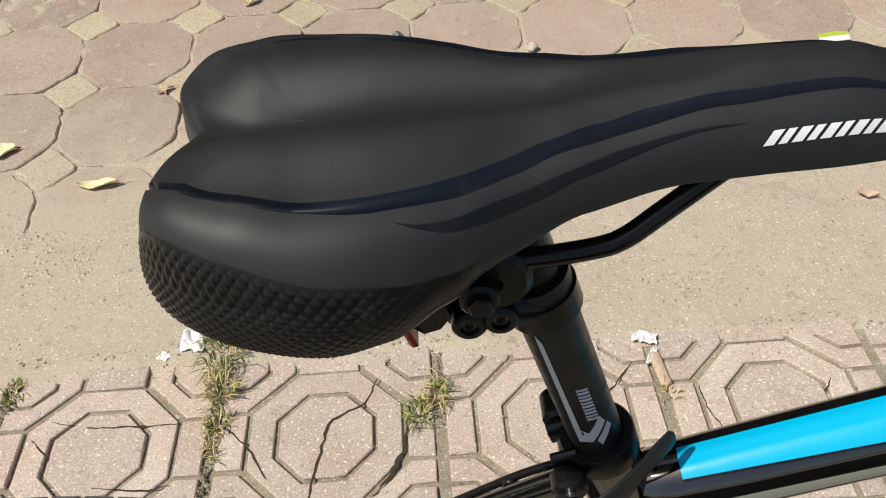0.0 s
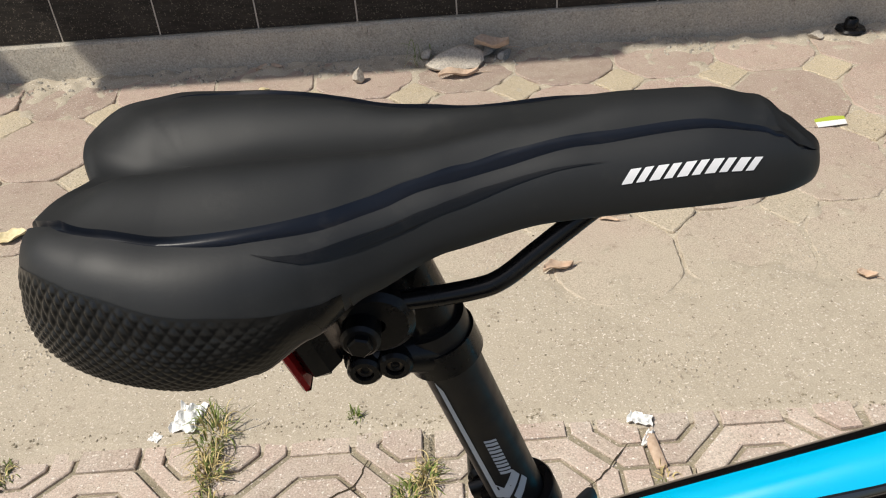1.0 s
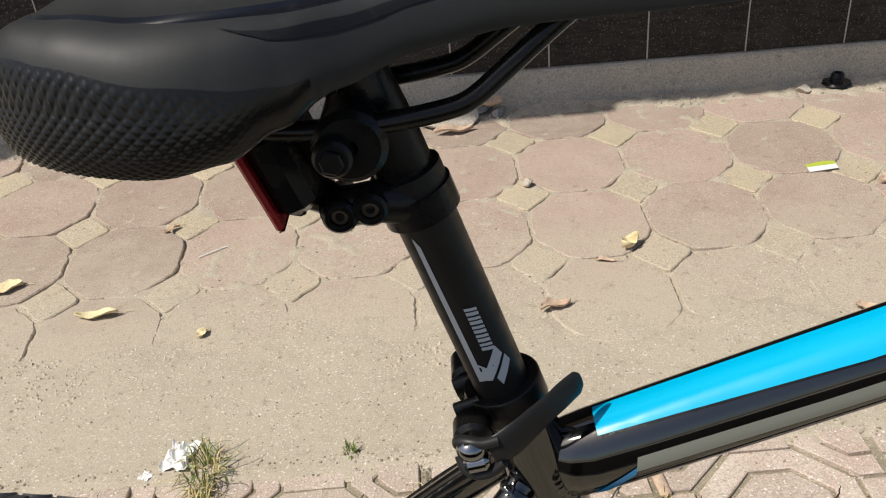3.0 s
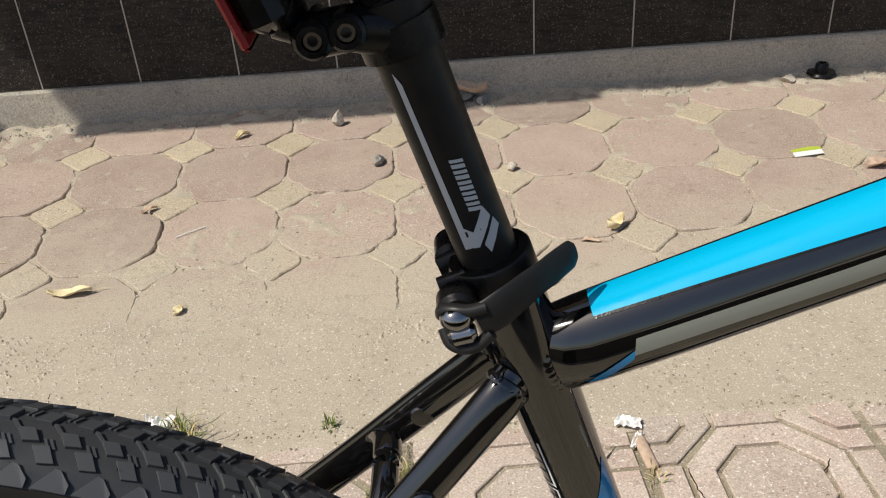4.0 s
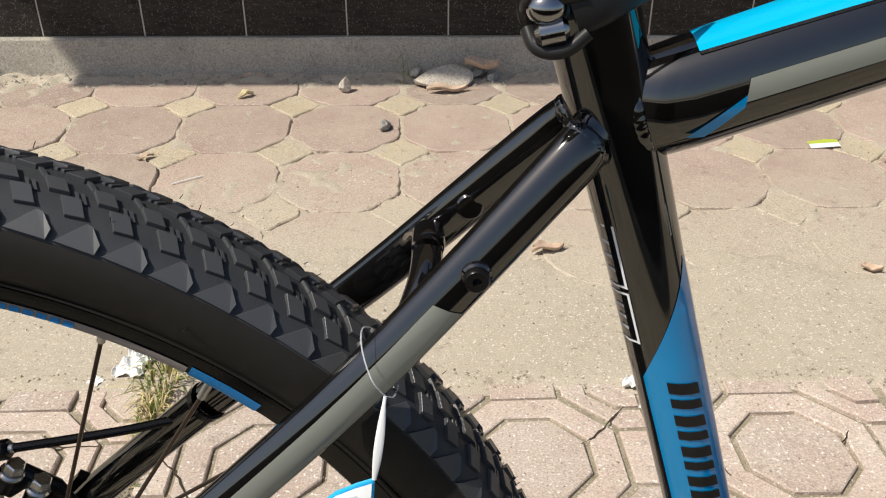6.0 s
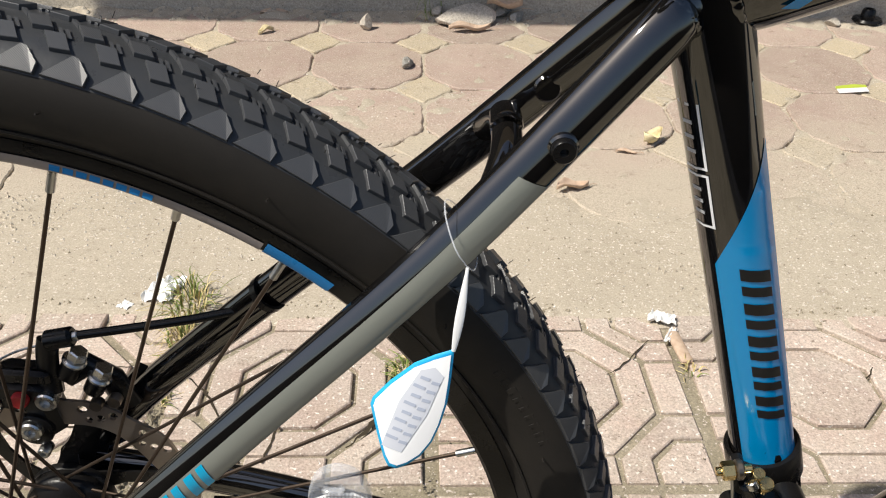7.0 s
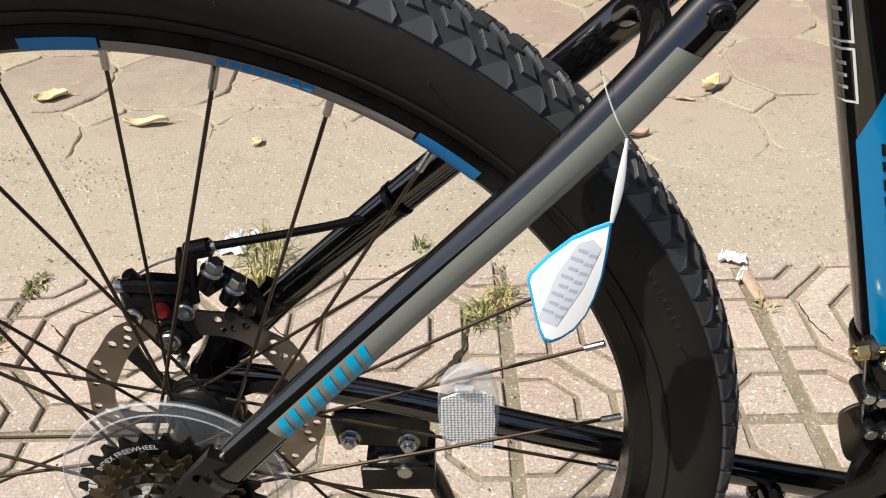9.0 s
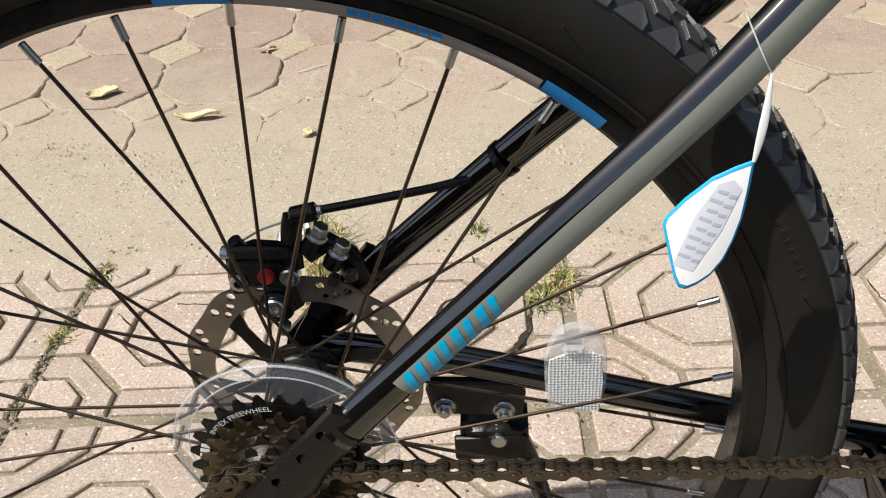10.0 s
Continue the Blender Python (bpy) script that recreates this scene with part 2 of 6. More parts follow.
LEAF_STRAW = dry_leaf("straw_leaf", (0.74, 0.65, 0.42), (0.60, 0.50, 0.29))
LEAF_BROWN = dry_leaf("brown_leaf", (0.46, 0.33, 0.24), (0.56, 0.43, 0.32))
GRASS_GREEN = dry_leaf("green_blade", (0.12, 0.18, 0.04), (0.24, 0.27, 0.08))
GRASS_DRY = dry_leaf("dry_blade", (0.62, 0.52, 0.27), (0.46, 0.36, 0.16))


# ---- mesh tools ----
def thing(name, label, category, group="", kind=""):
    ob = new(name)
    ob.empty_display_size = 0.05
    return tagged(ob, label, category, group, kind)


def mesh_of(bm, name, material_, smooth=True):
    me = bpy.data.meshes.new(name)
    bmesh.ops.recalc_face_normals(bm, faces=bm.faces)
    bm.to_mesh(me)
    bm.free()
    if smooth:
        me.shade_smooth()
        me.set_sharp_from_angle(angle=radians(38))
    for mat in (material_ if isinstance(material_, (list, tuple)) else [material_]):
        me.materials.append(mat)
    return me


def part(name, bm, material_, parent, label="", smooth=True):
    ob = new(name, mesh_of(bm, name, material_, smooth))
    ob.parent = parent
    return tagged(ob, label)


def solid(name, bm, material_, label, category, kind="", group="", smooth=True):
    return tagged(new(name, mesh_of(bm, name, material_, smooth)), label, category, group, kind)


def rings(bm, loops, closed=True, cap=True):
    """Faces between loops of points, each of the same length."""
    vs = [[bm.verts.new(p) for p in loop] for loop in loops]
    n = len(vs[0])
    for a, b in zip(vs, vs[1:]):
        for k in range(n if closed else n - 1):
            bm.faces.new((a[k], a[(k + 1) % n], b[(k + 1) % n], b[k]))
    if cap and closed:
        bm.faces.new(vs[0])
        bm.faces.new(vs[-1])
    return vs


def smooth_path(points, steps=6):
    """A Catmull-Rom line through the points."""
    p = [Vector(q) for q in points]
    p = [p[0] * 2 - p[1]] + p + [p[-1] * 2 - p[-2]]
    out = []
    for a, b, c, d in zip(p, p[1:], p[2:], p[3:]):
        for k in range(steps):
            t = k / steps
            out.append(0.5 * ((2 * b) + (c - a) * t + (2 * a - 5 * b + 4 * c - d) * t * t + (3 * b - a - 3 * c + d) * t ** 3))
    return out + [p[-2]]


def sweep(points, radius, seg=16, bm=None, wide=None, up=(0, 1, 0), cap=True):
    """A round or oval tube along a line; wide: its half width across 'up', as a number or one for each point."""
    bm = bm or bmesh.new()
    pts = [Vector(p) for p in points]
    n = len(pts)
    loops = []
    for k, p in enumerate(pts):
        d = (pts[min(k + 1, n - 1)] - pts[max(k - 1, 0)]).normalized()
        a = Vector(up) - d * Vector(up).dot(d)
        a = a.normalized() if a.length > 1e-4 else d.orthogonal().normalized()
        b = d.cross(a)
        r = radius[k] if isinstance(radius, (list, tuple)) else radius
        w = r if wide is None else wide[k] if isinstance(wide, (list, tuple)) else wide
        loops.append([p + a * w * math.cos(2 * math.pi * i / seg) + b * r * math.sin(2 * math.pi * i / seg) for i in range(seg)])
    rings(bm, loops, True, cap)
    return bm


def lathe(profile, seg=64, bm=None, centre=(0, 0, 0), axis="y", closed=True):
    """A profile of (radius, height) turned about an axis."""
    bm = bm or bmesh.new()
    c = Vector(centre)
    loops = []
    for i in range(seg):
        a = 2 * math.pi * i / seg
        if axis == "y":
            loops.append([c + Vector((r * math.cos(a), h, r * math.sin(a))) for r, h in profile])
        elif axis == "z":
            loops.append([c + Vector((r * math.cos(a), r * math.sin(a), h)) for r, h in profile])
        else:
            loops.append([c + Vector((h, r * math.cos(a), r * math.sin(a))) for r, h in profile])
    vs = [[bm.verts.new(p) for p in loop] for loop in loops]
    n = len(profile)
    for i in range(seg):
        a, b = vs[i], vs[(i + 1) % seg]
        for k in range(n if closed else n - 1):
            bm.faces.new((a[k], a[(k + 1) % n], b[(k + 1) % n], b[k]))
    return bm


def along(axis):
    """The turn that takes z to the axis."""
    return Vector((0, 0, 1)).rotation_difference(Vector(axis)).to_matrix().to_4x4()


def rod(a, b, radius, seg=12, bm=None, bevel=0.0):
    """A straight round bar with softened ends."""
    a, b = Vector(a), Vector(b)
    d = (b - a).normalized()
    e = bevel or radius * 0.15
    return sweep([a, a + d * e, b - d * e, b], [radius - e, radius, radius, radius - e], seg, bm, up=d.orthogonal())


def hexbar(a, b, radius, bm=None):
    return rod(a, b, radius, 6, bm)


def block(size, m=None, bm=None, bevel=0.0):
    """A box with softened edges."""
    bm = bm or bmesh.new()
    x, y, z = (s / 2 for s in size)
    e = min(bevel or min(x, y, z) * 0.2, min(x, y, z) * 0.9)
    m = m or Matrix()
    loops = []
    for zz, i in ((-z, e), (-z + e, 0), (z - e, 0), (z, e)):
        a, b = x - i, y - i
        loops.append([m @ Vector(p + (zz,)) for p in ((a - e, -b), (a, -b + e), (a, b - e), (a - e, b), (-a + e, b), (-a, b - e), (-a, -b + e), (-a + e, -b))])
    rings(bm, loops)
    return bm


def slab(outline, low, high, m=None, bm=None, edge=0.0, holes=()):
    """A flat plate from an outline in its own x and y, with a softened upper edge; holes are outlines too."""
    bm = bm or bmesh.new()
    m = m or Matrix()
    c = sum((Vector(p) for p in outline), Vector((0, 0))) / len(outline)

    def inset(pts, d):
        out = []
        n = len(pts)
        for k in range(n):
            p, q, r = Vector(pts[k - 1]), Vector(pts[k]), Vector(pts[(k + 1) % n])
            u, v = (q - p).normalized(), (r - q).normalized()
            nu, nv = Vector((-u.y, u.x)), Vector((-v.y, v.x))
            s = (nu + nv)
            s = s / max(s.dot(nu), 0.3)
            out.append(q + s * d)
        return out

    area = sum(Vector(a).cross(Vector(b)) for a, b in zip(outline, list(outline[1:]) + [outline[0]]))
    pts = list(outline) if area > 0 else list(reversed(outline))
    loops = [(pts, low), (pts, high - edge)] + ([(inset(pts, edge), high)] if edge else [])
    vs = [[bm.verts.new(m @ Vector((*p, z))) for p in loop] for loop, z in loops]
    n = len(pts)
    for a, b in zip(vs, vs[1:]):
        for k in range(n):
            bm.faces.new((a[k], a[(k + 1) % n], b[(k + 1) % n], b[k]))
    if not holes:
        bm.faces.new(vs[0])
        bm.faces.new(vs[-1])
        return bm
    tops, bottoms = [vs[-1]], [vs[0]]
    for hole in holes:
        h = [[bm.verts.new(m @ Vector((*p, z))) for p in hole] for z in (low, high)]
        for k in range(len(hole)):
            bm.faces.new((h[0][k], h[0][(k + 1) % len(hole)], h[1][(k + 1) % len(hole)], h[1][k]))
        tops.append(h[1])
        bottoms.append(h[0])
    for group in (tops, bottoms):
        edges = [e for loop in group for e in {bm.edges.get((loop[k], loop[(k + 1) % len(loop)])) for k in range(len(loop))} if e]
        bmesh.ops.triangle_fill(bm, use_beauty=True, use_dissolve=False, edges=edges)
    return bm


def circle(r, n=16, cx=0.0, cy=0.0, turn=0.0):
    return [(cx + r * math.cos(2 * math.pi * k / n + turn), cy + r * math.sin(2 * math.pi * k / n + turn)) for k in range(n)]


def interp(x, table):
    """A smooth value from (x, value) pairs."""
    if x <= table[0][0]:
        return table[0][1]
    for (a, va), (b, vb) in zip(table, table[1:]):
        if x <= b:
            t = (x - a) / (b - a)
            t = t * t * (3 - 2 * t)
            return va + (vb - va) * t
    return table[-1][1]


def straight(x, table):
    for (a, va), (b, vb) in zip(table, table[1:]):
        if x <= b:
            return va + (vb - va) * max(x - a, 0) / (b - a)
    return table[-1][1]


# ---- ground and wall ----
def ground_sheet():
    bm = bmesh.new()
    for p in ((-60, -60, -0.03), (60, -60, -0.03), (60, 60, -0.03), (-60, 60, -0.03)):
        bm.verts.new(p)
    bm.faces.new(bm.verts)
    return solid("ground", bm, DIRT, "sandy bare ground round the paving", "ground", "structure")


ground_sheet()
random.seed(11)


def cross(i, y):
    """The x of the paving's crossing i on the line y."""
    return -0.5424 - (y - 1.137) * 0.116 + (0.247 + (y - 1.137) * 0.0297) * i


LINES = [0.585, 0.857, 1.137, 1.43, 1.735, 2.04]


def corner(i, j):
    y = LINES[j]
    return Vector((cross(i, y), y + 0.0022 * (i - 2)))


pavement = thing("pavement", "worn red octagon pavers with small yellow squares, dusty and partly buried", "pavement", kind="structure")


def worn_outline(pts, gap, jitter):
    """Pulls an outline in from its joints, rounds its corners and chips its edge."""
    c = sum(pts, Vector((0, 0))) / len(pts)
    n = len(pts)
    out = []
    for k in range(n):
        q, r = pts[k], pts[(k + 1) % n]
        steps = max(4, int((r - q).length / 0.0055))
        for i in range(steps):
            a = q.lerp(r, (i + 0.5) / steps)
            d = (a - c).normalized()
            near = max(0.0, 1 - min(i + 0.5, steps - i - 0.5) / steps * (r - q).length / 0.020)
            w = noise.noise(Vector((a.x * 60, a.y * 60, c.x * 7)))
            w = w * 0.7 + 0.9 * noise.noise(Vector((a.x * 170, a.y * 170, c.y * 5)))
            chip = max(0.0, noise.noise(Vector((a.x * 22, a.y * 22, 5.0))) - 0.22) * 0.013
            out.append(a - d * (gap + jitter * (0.5 + 0.8 * w) + chip + 0.0055 * near * near))
    return out


def paver(name, pts, mat, gap=0.0016, edge=0.0024):
    c = sum(pts, Vector((0, 0))) / len(pts)
    bm = slab([p - c for p in worn_outline(pts, gap, 0.0030)], -0.02, 0.0, edge=edge)
    ob = part(name, bm, mat, pavement, smooth=False)
    ob.matrix_basis = pose(c.x, c.y, random.uniform(-0.0014, 0.0012), random.uniform(-0.3, 0.3), random.uniform(-0.3, 0.3), 0)


CUT = 0.272
for j in range(len(LINES) - 1):
    for i in range(-6, 13):
        a, b, c, d = corner(i, j), corner(i + 1, j), corner(i + 1, j + 1), corner(i, j + 1)
        pts = [a.lerp(b, CUT), a.lerp(b, 1 - CUT), b.lerp(c, CUT), b.lerp(c, 1 - CUT), c.lerp(d, CUT), c.lerp(d, 1 - CUT), d.lerp(a, CUT), d.lerp(a, 1 - CUT)]
        paver("octagon_paver", pts, PAVER_RED)
for j in range(1, len(LINES)):
    for i in range(-6, 14):
        o = corner(i, j)
        e, w = corner(i + 1, j), corner(i - 1, j)
        n = corner(i, j + 1) if j + 1 < len(LINES) else o + (o - corner(i, j - 1))
        s = corner(i, j - 1)
        paver("square_paver", [o.lerp(e, CUT), o.lerp(n, CUT), o.lerp(w, CUT), o.lerp(s, CUT)], PAVER_YELLOW)


def dirt_height(x, y):
    n = noise.noise(Vector((x * 5.5, y * 5.5, 0.3)))
    m = noise.noise(Vector((x * 24, y * 24, 4.1)))
    f = noise.noise(Vector((x * 90, y * 90, 9.7)))
    near = min(max((1.06 + 0.10 * n - y) / 0.22, 0), 1)
    near = near * near * (3 - 2 * near)
    z = -0.0040 + 0.0030 * n * (1 - near * 0.6) + 0.0070 * m * (1 - near * 0.9) + 0.0007 * f
    z += 0.0070 * near
    foot = min(max((y - 1.86 - 0.03 * n) / 0.10, 0), 1)
    z += 0.010 * foot + 0.006 * foot * m
    rim = min(max((0.615 + 0.012 * (x - 0.3) + 0.016 * n + 0.007 * m - y) / 0.035, 0), 1)
    z -= 0.016 * rim
    return z


def dirt_sheet():
    xs = np.arange(-1.65, 2.65, 0.0085)
    ys = np.arange(0.53, 2.0, 0.0085)
    verts = [(x, y, dirt_height(x, y)) for y in ys for x in xs]
    w = len(xs)
    faces = [(r * w + c, r * w + c + 1, (r + 1) * w + c + 1, (r + 1) * w + c) for r in range(len(ys) - 1) for c in range(w - 1)]
    me = bpy.data.meshes.new("dirt")
    me.from_pydata(verts, [], faces)
    me.shade_smooth()
    me.materials.append(DIRT)
    return tagged(new("dirt", me), "pale sandy dirt filling the joints and covering pavers", "dirt", kind="stuff")


dirt_sheet()

# Embossed square tiles in front of the pavers
TILE = Vector((0.3195, 0.320))
TILE_AT = Vector((-0.098, 0.299))
TURN = radians(1.2)


def tile_pieces(seed):
    """One concrete tile: its bed, and its raised fields: an octagon in an octagon ring, bars at the sides and banded corners."""
    rnd = random.Random(seed)
    hx, hy = TILE.x / 2 - 0.0088, TILE.y / 2 - 0.0080
    bed = mesh_of(block((2 * hx, 2 * hy, 0.024), Matrix.Translation((0, 0, -0.0210)), bevel=0.002), "paving_tile", TILE_PINK)
    fields = []
    g, e, top, low = 0.0036, 0.0016, 0.0, -0.0095
    t = math.tan(math.pi / 8)

    def octagon(a):
        b = a * 1.03
        return [Vector(p) for p in ((a, -b * t), (a, b * t), (a * t, b), (-a * t, b), (-a, b * t), (-a, -b * t), (-a * t, -b), (a * t, -b))]

    def field(pts):
        bm = slab([p + Vector((rnd.uniform(-1, 1), rnd.uniform(-1, 1))) * 0.0009 for p in pts], low, top + rnd.uniform(-0.0008, 0.0006), edge=e)
        fields.append(mesh_of(bm, "tile_field", TILE_PINK))

    field(octagon(0.0685 - g))
    inner, outer = octagon(0.0685 + g), octagon(0.110 - g)
    bm = bmesh.new()
    vi = [[bm.verts.new((*p, z)) for p in loop] for loop, z in ((inner, low), (inner, top - e), ([p + p.normalized() * e for p in inner], top), ([p - p.normalized() * e for p in outer], top), (outer, top - e), (outer, low))]
    for a, b in zip(vi, vi[1:]):
        for k in range(8):
            bm.faces.new((a[k], a[(k + 1) % 8], b[(k + 1) % 8], b[k]))
    fields.append(mesh_of(bm, "tile_field", TILE_PINK))
    s = 0.110 * t - g * 0.3
    for sx, sy in ((1, 0), (-1, 0), (0, 1), (0, -1)):
        h = hx if sx else hy
        pts = [Vector((0.110 + g, -s)), Vector((h, -s)), Vector((h, s)), Vector((0.110 + g, s))]
        field([Vector((p.x * sx, p.y * sx)) if sx else Vector((-p.y * sy, p.x * sy)) for p in pts])
    c = 0.066
    for sx in (1, -1):
        for sy in (1, -1):
            band = [(s + 2 * g, hy), (s + 2 * g, 0.110 + g * 2), (0.110 + g * 2, s + 2 * g), (hx, s + 2 * g), (hx, hy - c), (hx - c * 0.52, hy - c), (hx - c, hy - c * 0.52), (hx - c, hy)]
            nook = [(hx - c + 2 * g, hy), (hx - c + 2 * g, hy - c * 0.52 + g), (hx - c * 0.52 + g, hy - c + 2 * g), (hx, hy - c + 2 * g), (hx, hy)]
            field([Vector((p[0] * sx, p[1] * sy)) for p in band])
            field([Vector((p[0] * sx, p[1] * sy)) for p in nook])
    return bed, fields


tiled_strip = thing("tiled_strip", "pink embossed concrete tiles with octagon pattern and weedy joints", "pavement", kind="structure")
TILES = [tile_pieces(k) for k in range(4)]
for r in range(-2, 1):
    for c in range(-3, 7):
        bed, fields = TILES[(c * 2 + r * 3) % 4]
        ob = new("paving_tile", bed)
        ob.parent = tiled_strip
        p = Vector((TILE_AT.x + (c + 0.5) * TILE.x, TILE_AT.y + (r + 0.5) * TILE.y))
        q = Matrix.Rotation(TURN, 2) @ (p - TILE_AT) + TILE_AT
        ob.matrix_basis = pose(q.x + random.uniform(-0.002, 0.002), q.y + random.uniform(-0.002, 0.002), random.uniform(-0.002, 0.001), random.uniform(-0.3, 0.3), random.uniform(-0.3, 0.3), math.degrees(TURN) + random.uniform(-0.4, 0.4))
        if r > -2:
            for mesh in fields:
                f = new("tile_field", mesh)
                f.parent = ob


def joint_dirt():
    xs = np.arange(-1.6, 2.6, 0.02)
    ys = np.arange(-0.95, 0.66, 0.02)
    verts = [(x, y, -0.0056 + 0.0022 * noise.noise(Vector((x * 13, y * 13, 2.0))) + 0.0012 * noise.noise(Vector((x * 45, y * 45, 7.0)))) for y in ys for x in xs]
    w = len(xs)
    faces = [(r * w + c, r * w + c + 1, (r + 1) * w + c + 1, (r + 1) * w + c) for r in range(len(ys) - 1) for c in range(w - 1)]
    me = bpy.data.meshes.new("joint_dirt")
    me.from_pydata(verts, [], faces)
    me.shade_smooth()
    me.materials.append(TILE_BED)
    return tagged(new("joint_dirt", me), "brown dirt lying in the tile joints", "dirt", kind="stuff")


joint_dirt()

# Wall: cement plinth and dark tiles
WALL_Y, WALL_Z = 2.0, 0.102
bm = bmesh.new()
for z0, z1, y0 in ((-0.03, WALL_Z, WALL_Y - 0.016),):
    xs = np.arange(-6.0, 7.01, 0.05)
    loops = []
    for x in xs:
        n = 0.004 * noise.noise(Vector((x * 4, 0, 0))) + 0.002 * noise.noise(Vector((x * 17, 0, 3)))
        loops.append([Vector(p) for p in ((x, WALL_Y + 0.25, z0), (x, y0 - 0.012 + n * 2, z0), (x, y0 - 0.008 + n, 0.02 + n), (x, y0 + n, z1 - 0.006 + n * 0.4), (x, y0 + 0.006 + n, z1 + n * 0.4), (x, WALL_Y + 0.25, z1))])
    rings(bm, loops)
solid("plinth", bm, CEMENT, "rough grey cement plinth under the tiled wall", "plinth", "structure")
wall = thing("wall_back", "wall faced with dark brown stone tiles and pale joints", "wall", kind="structure")
bm = bmesh.new()
WALL_TOP = 3.0
block((13.0, 0.22, WALL_TOP - WALL_Z), Matrix.Translation((0.5, WALL_Y + 0.1095, (WALL_TOP + WALL_Z) / 2)), bm, 0.002)
part("masonry", bm, GROUT, wall, smooth=False)
PITCH, FIRST = 0.2745, -0.792
bm = block((PITCH - 0.0042, 0.012, 0.596), bevel=0.0012)
tile = mesh_of(bm, "wall_tile", WALL_TILE)
for k in range(-10, 18):
    for r in range(5):
        ob = new("wall_tile", tile)
        ob.parent = wall
        ob.matrix_basis = pose(FIRST + (k + 0.5) * PITCH, WALL_Y + 0.004, WALL_Z + 0.3005 + r * 0.6, 0, 0, 0)

# Unseen slabs added over the wall shade its foot; a shorter one leaves sun
bm = bmesh.new()
SHADE_SLAB_Z = 2.6
for x0, x1, reach in ((-6.0, -2.515, 0.985), (-2.515, -2.275, 0.77), (-2.275, -0.84, 0.985), (-0.84, 7.0, 0.94)):
    block((x1 - x0, reach, 0.06), Matrix.Translation(((x0 + x1) / 2, WALL_Y + 0.008 - reach / 2, SHADE_SLAB_Z)), bm, 0.004)
solid("eaves", bm, CEMENT, "unseen cement slab added to shade the wall foot", "eaves", "structure", smooth=False)

# Unseen low slab added behind the camera so that glossy parts reflect something dark
bm = block((16.0, 0.20, 0.62), Matrix.Translation((0.5, -1.15, 0.280)), bevel=0.01)
solid("unseen_reflection_slab", bm, WALL_TILE, "unseen dark slab added to darken reflections", "wall", "structure", smooth=False)


# ---- bicycle ----
bicycle = thing("bicycle", "new black and blue mountain bike standing on its kickstand", "bicycle")
bicycle.location = (0.0125, -0.014, 0)
AXLE = Vector((0.0025, 0, 0.305))


def seat_axis(z):
    return Vector((0.316 - 0.3065 * (z - 0.5825), 0, z))


SEAT_DIR = (seat_axis(0.8) - seat_axis(0.4)).normalized()
SIDE = Vector((0, -1, 0))
SEAT_FORE = SIDE.cross(SEAT_DIR).normalized()
if SEAT_FORE.x < 0:
    SEAT_FORE = -SEAT_FORE


def on_tube(origin, axis, fore, radius, u, a, lift=0.0004, wide=None):
    """A point on a tube's skin: u metres along it, a degrees round from its camera side towards its front."""
    a = radians(a)
    w = radius if wide is None else wide
    return origin + axis * u + SIDE * (w + lift) * math.cos(a) + fore * (radius + lift) * math.sin(a)


def skin(shape, rows, cols, low=None):
    """A sheet of rows by cols points from shape(p, q), p and q from 0 to 1."""
    bm = bmesh.new()
    vs = [[bm.verts.new(shape(r / rows, c / cols)) for c in range(cols + 1)] for r in range(rows + 1)]
    for r in range(rows):
        for c in range(cols):
            bm.faces.new((vs[r][c], vs[r][c + 1], vs[r + 1][c + 1], vs[r + 1][c]))
    return bm


def decal(name, mat, parent, outline, to_skin, label="", step=0.004):
    """A thin printed shape: an outline in the skin's own (u, v), laid on it; long edges are divided so that it bends."""
    bm = bmesh.new()
    pts = []
    for k, p in enumerate(outline):
        q = outline[(k + 1) % len(outline)]
        d = math.dist(p, q)
        n = max(1, int(d / step))
        pts += [(p[0] + (q[0] - p[0]) * i / n, p[1] + (q[1] - p[1]) * i / n) for i in range(n)]
    vs = [bm.verts.new((p[0], p[1], 0)) for p in pts]
    bm.faces.new(vs)
    bmesh.ops.triangulate(bm, faces=bm.faces[:])
    for _ in range(3):
        long = [e for e in bm.edges if e.calc_length() > step * 1.6]
        if not long:
            break
        bmesh.ops.subdivide_edges(bm, edges=long, cuts=1)
    bmesh.ops.triangulate(bm, faces=bm.faces[:])
    for v in bm.verts:
        v.co = to_skin(v.co.x, v.co.y)
    return part(name, bm, mat, parent, label)


def slanted_mark(lean=0.25, gap=0.10, count=5):
    """Outlines of a row of plain slanted bars, one wide and one high: pairs of a broad and a narrow bar."""
    out = []
    w = 1.0 / count
    for k in range(count):
        for u0, u1 in ((0.04 + gap * 0.3, 0.48 - gap * 0.2), (0.60, 0.94 - gap * 0.3)):
            out.append([(k * w + w * u + lean * w * (v - 0.5), v) for u, v in ((u0, 0.0), (u1, 0.0), (u1, 1.0), (u0, 1.0))])
    return out


# Seat tube
SEAT_R = 0.0149
seat_base = seat_axis(0.27)
seat_top = seat_axis(0.656)
seat_tube = part("seat_tube", sweep([seat_base, seat_axis(0.4), seat_axis(0.56), seat_axis(0.62), seat_top], [0.0158, SEAT_R, SEAT_R, 0.0158, 0.0162], 40), GLOSS_BLACK, bicycle, "gloss black seat tube")


def seat_skin(u, a, lift=0.0003):
    return on_tube(seat_base, SEAT_DIR, SEAT_FORE, SEAT_R, u, a, lift)


def seat_u(z):
    return (z - 0.27) / SEAT_DIR.z


# blue panel with a pointed upper end, marks down it
U0, U1, U2 = seat_u(0.394), seat_u(0.510), seat_u(0.558)
